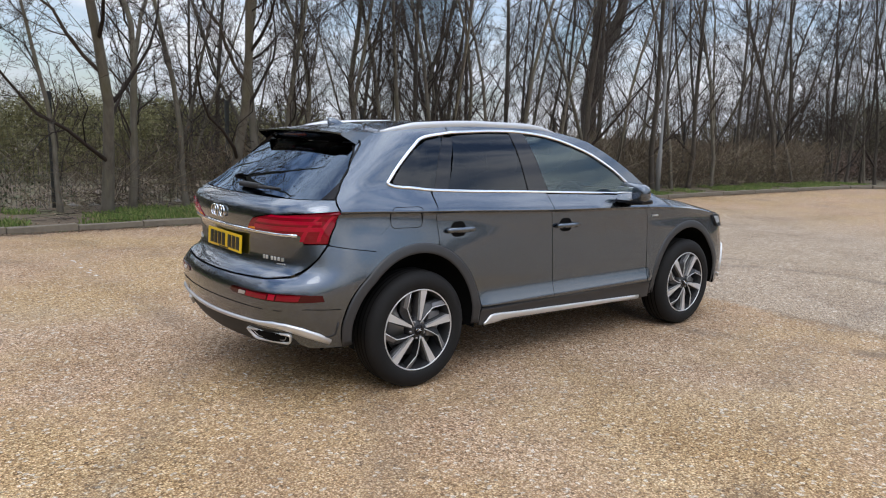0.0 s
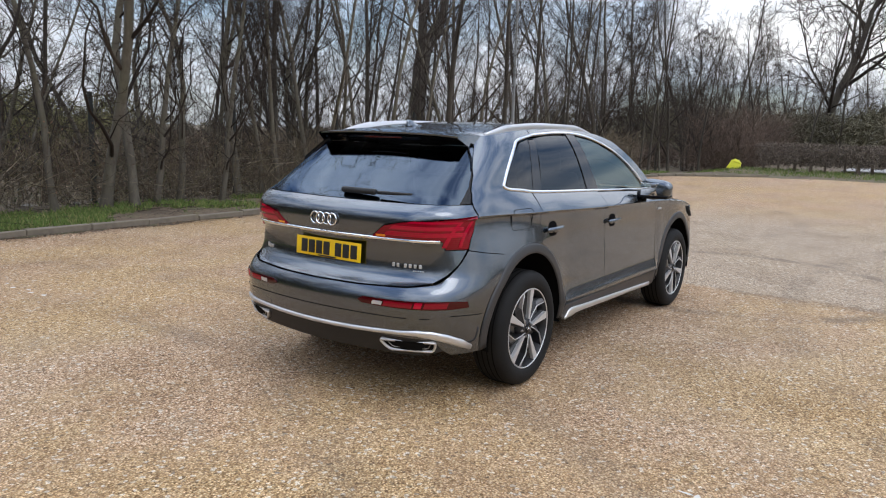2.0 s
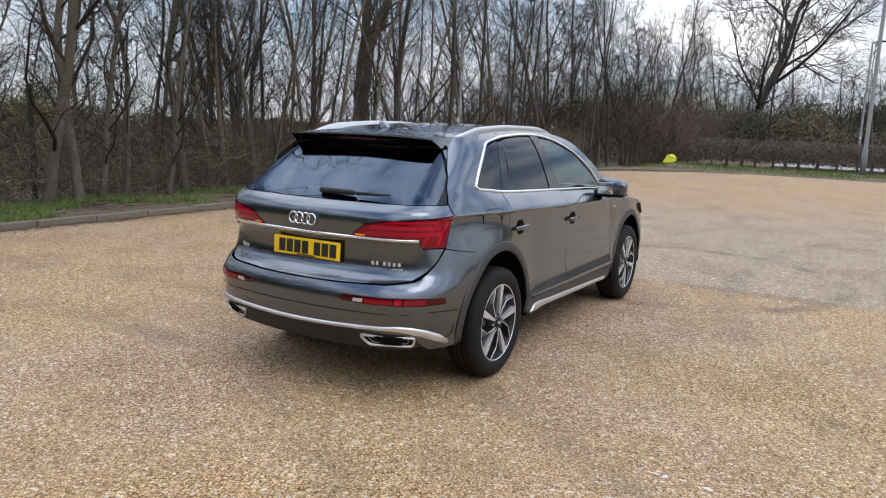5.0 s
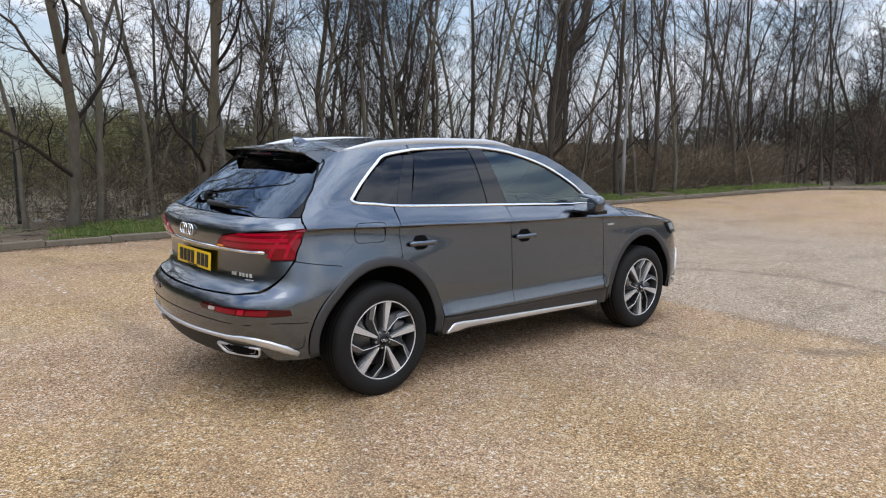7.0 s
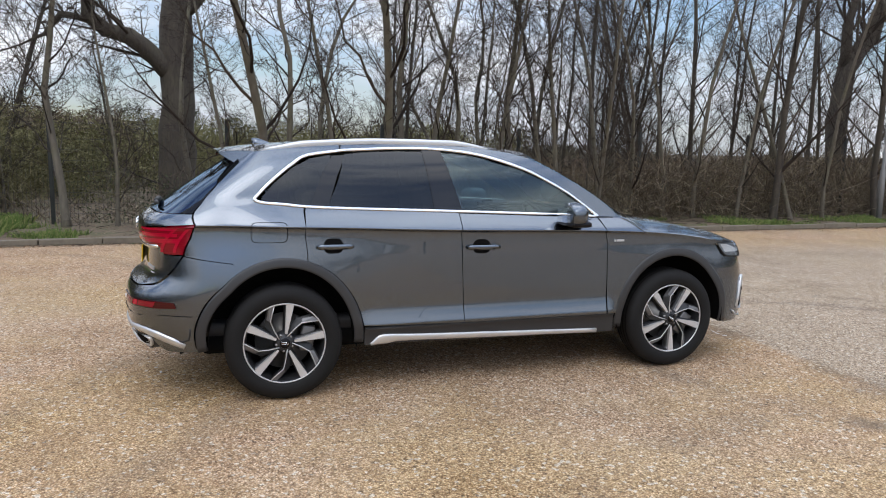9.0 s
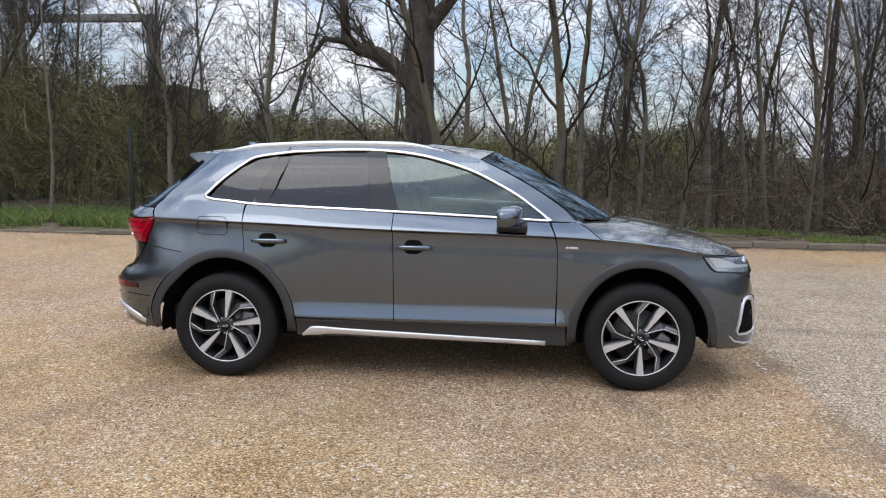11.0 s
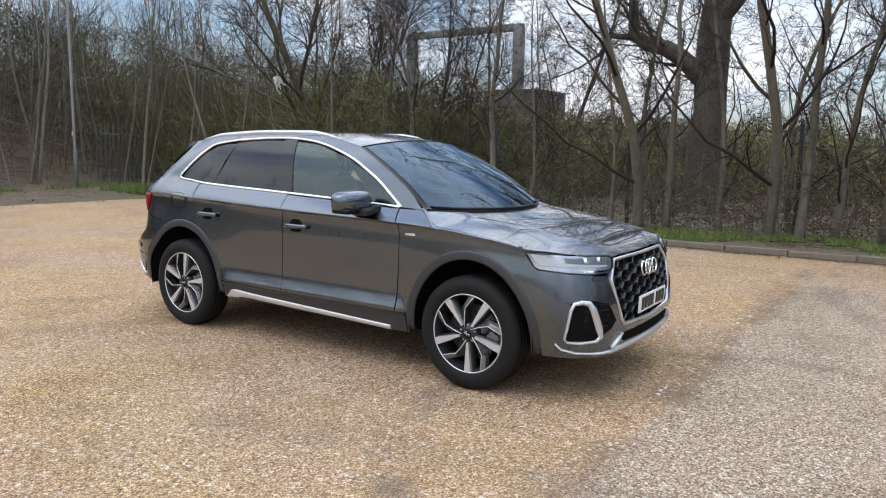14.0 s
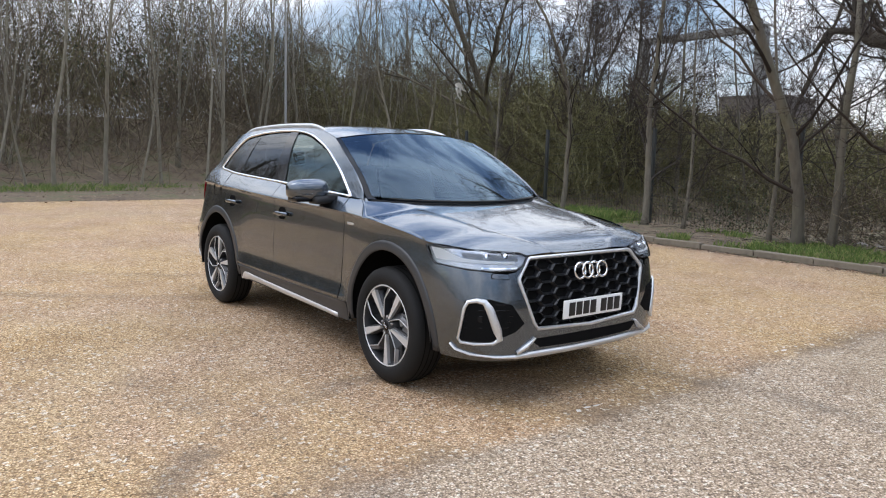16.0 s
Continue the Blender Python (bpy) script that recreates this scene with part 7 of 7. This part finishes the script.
shed(-38.5, 76, 7.0, 8, 8.6, CLAD, "dark flat-roofed brick block beyond the scrub")
shed(-22, 84, 30, 14, 4.0, PALE_CLAD, "long low pale industrial building")
shed(-54, 78, 22, 12, 6.6, PALE_CLAD, "pale low warehouse behind the thicket")
gantry = new("steel_gantry")
tagged(gantry, "tall pale steel portal frame over the yard", "gantry")
for x in (-39.1, -55.0):
    part("column", box_bm(1.1, 1.1, 16.4, (x, 75, 8.0), 0.05), GALV, gantry)
part("beam", box_bm(16.8, 0.9, 0.8, (-47, 75, 16.1), 0.05), GALV, gantry)

# ---- verge: grass, litter, rubble ----
rg = random.Random(61)


def grass(n, xr, yr, thr, h):
    vs, fs = [], []
    while len(fs) < n:
        x, y = rg.uniform(*xr), rg.uniform(*yr)
        if noise.noise(Vector((x * 0.9, y * 0.9, 0.5))) + 0.4 * noise.noise(Vector((x * 3, y * 3, 2))) < thr:
            continue
        z = land(x, y) - 0.01
        hh, w, a = rg.uniform(*h), rg.uniform(0.004, 0.010), rg.uniform(0, 6.28)
        dx, dy = math.cos(a) * w, math.sin(a) * w
        lx, ly = rg.gauss(0, 0.35) * hh, rg.gauss(0, 0.35) * hh
        b = len(vs)
        vs += [(x - dx, y - dy, z), (x + dx, y + dy, z), (x + lx * 0.4 + dx * 0.7, y + ly * 0.4 + dy * 0.7, z + hh * 0.6), (x + lx, y + ly, z + hh)]
        fs.append((b, b + 1, b + 2, b + 3))
    return vs, fs


def join(*lots):
    vs, fs = [], []
    for v, f in lots:
        o = len(vs)
        vs += v
        fs += [tuple(i + o for i in q) for q in f]
    return vs, fs


stuff("verge_grass", join(grass(8000, (-5, 6), (7.4, 9.3), 0.06, (0.03, 0.13)), grass(16000, (-12, 27), (7.35, 9.0), 0.10, (0.03, 0.12)), grass(4500, (-19.5, -17.2), (-10, 12), 0.02, (0.05, 0.18)), grass(20000, (28.9, 36.5), (-25, 9), -0.2, (0.05, 0.18)), grass(34000, (-17.5, -5), (7.75, 10.5), -0.25, (0.06, 0.26)), grass(15000, (6, 27), (7.3, 8.4), -0.12, (0.03, 0.10)), grass(3000, (-21, -17.4), (-12, 11), 0.02, (0.05, 0.16))), GRASS, "patchy green grass tufts on the verge", "grass")
pts, sz = [], []
for i in range(24000):
    x = rg.uniform(-13, 25)
    e = lot_north(x)
    if rg.random() < 0.5:
        y = e - abs(rg.gauss(0, 0.17)) + 0.02
        z = 0.006
    else:
        y = e + rg.uniform(0.2, 2.4)
        z = land(x, y) + 0.012
    pts.append(Vector((x, y, z)))
    sz.append(rg.uniform(0.009, 0.030))
for i in range(9000):
    x, y = LOT_W + rg.uniform(-4.6, 0.5), rg.uniform(-12, 8)
    pts.append(Vector((x, y, max(land(x, y), 0) + 0.012)))
    sz.append(rg.uniform(0.02, 0.05))
stuff("leaf_litter", flakes(pts, sz, rg, 0.8), LEAF_DRY, "dead leaves and debris along the kerb", "leaf litter")
p1 = thicket(rg, 700, (-9, 22), (7.5, 9.3), lambda x, y: 0.08, (0.2, 0.7), 1.6, (0.003, 0.007))
for p in p1[0]:
    for q in p:
        q.z = land(q.x, q.y) + 0.02 + abs(q.z - land(q.x, q.y)) * 0.25
stuff("fallen_twigs", sticks(*p1), TWIG, "fallen twigs on the verge", "twigs")
RUBBLE = plain("rubble_concrete", (0.20, 0.185, 0.16), 0.9, vary=0.25, scale=12, bumpy=0.3)
for i in range(14):
    bm = bmesh.new()
    bmesh.ops.create_icosphere(bm, subdivisions=1, radius=rg.uniform(0.06, 0.22))
    for v in bm.verts:
        v.co *= rg.uniform(0.7, 1.2)
        v.co.z *= 0.5
    x, y = rg.uniform(-2.2, 5.5), rg.uniform(10.4, 12.0)
    ob = part("rubble", bm, RUBBLE, None, "", False)
    tagged(ob, "broken lump of pale concrete lying behind the fence", "rubble", "rubble pieces")
    ob.matrix_basis = pose(x, y, land(x, y) + 0.03, 0, 0, rg.uniform(0, 360))
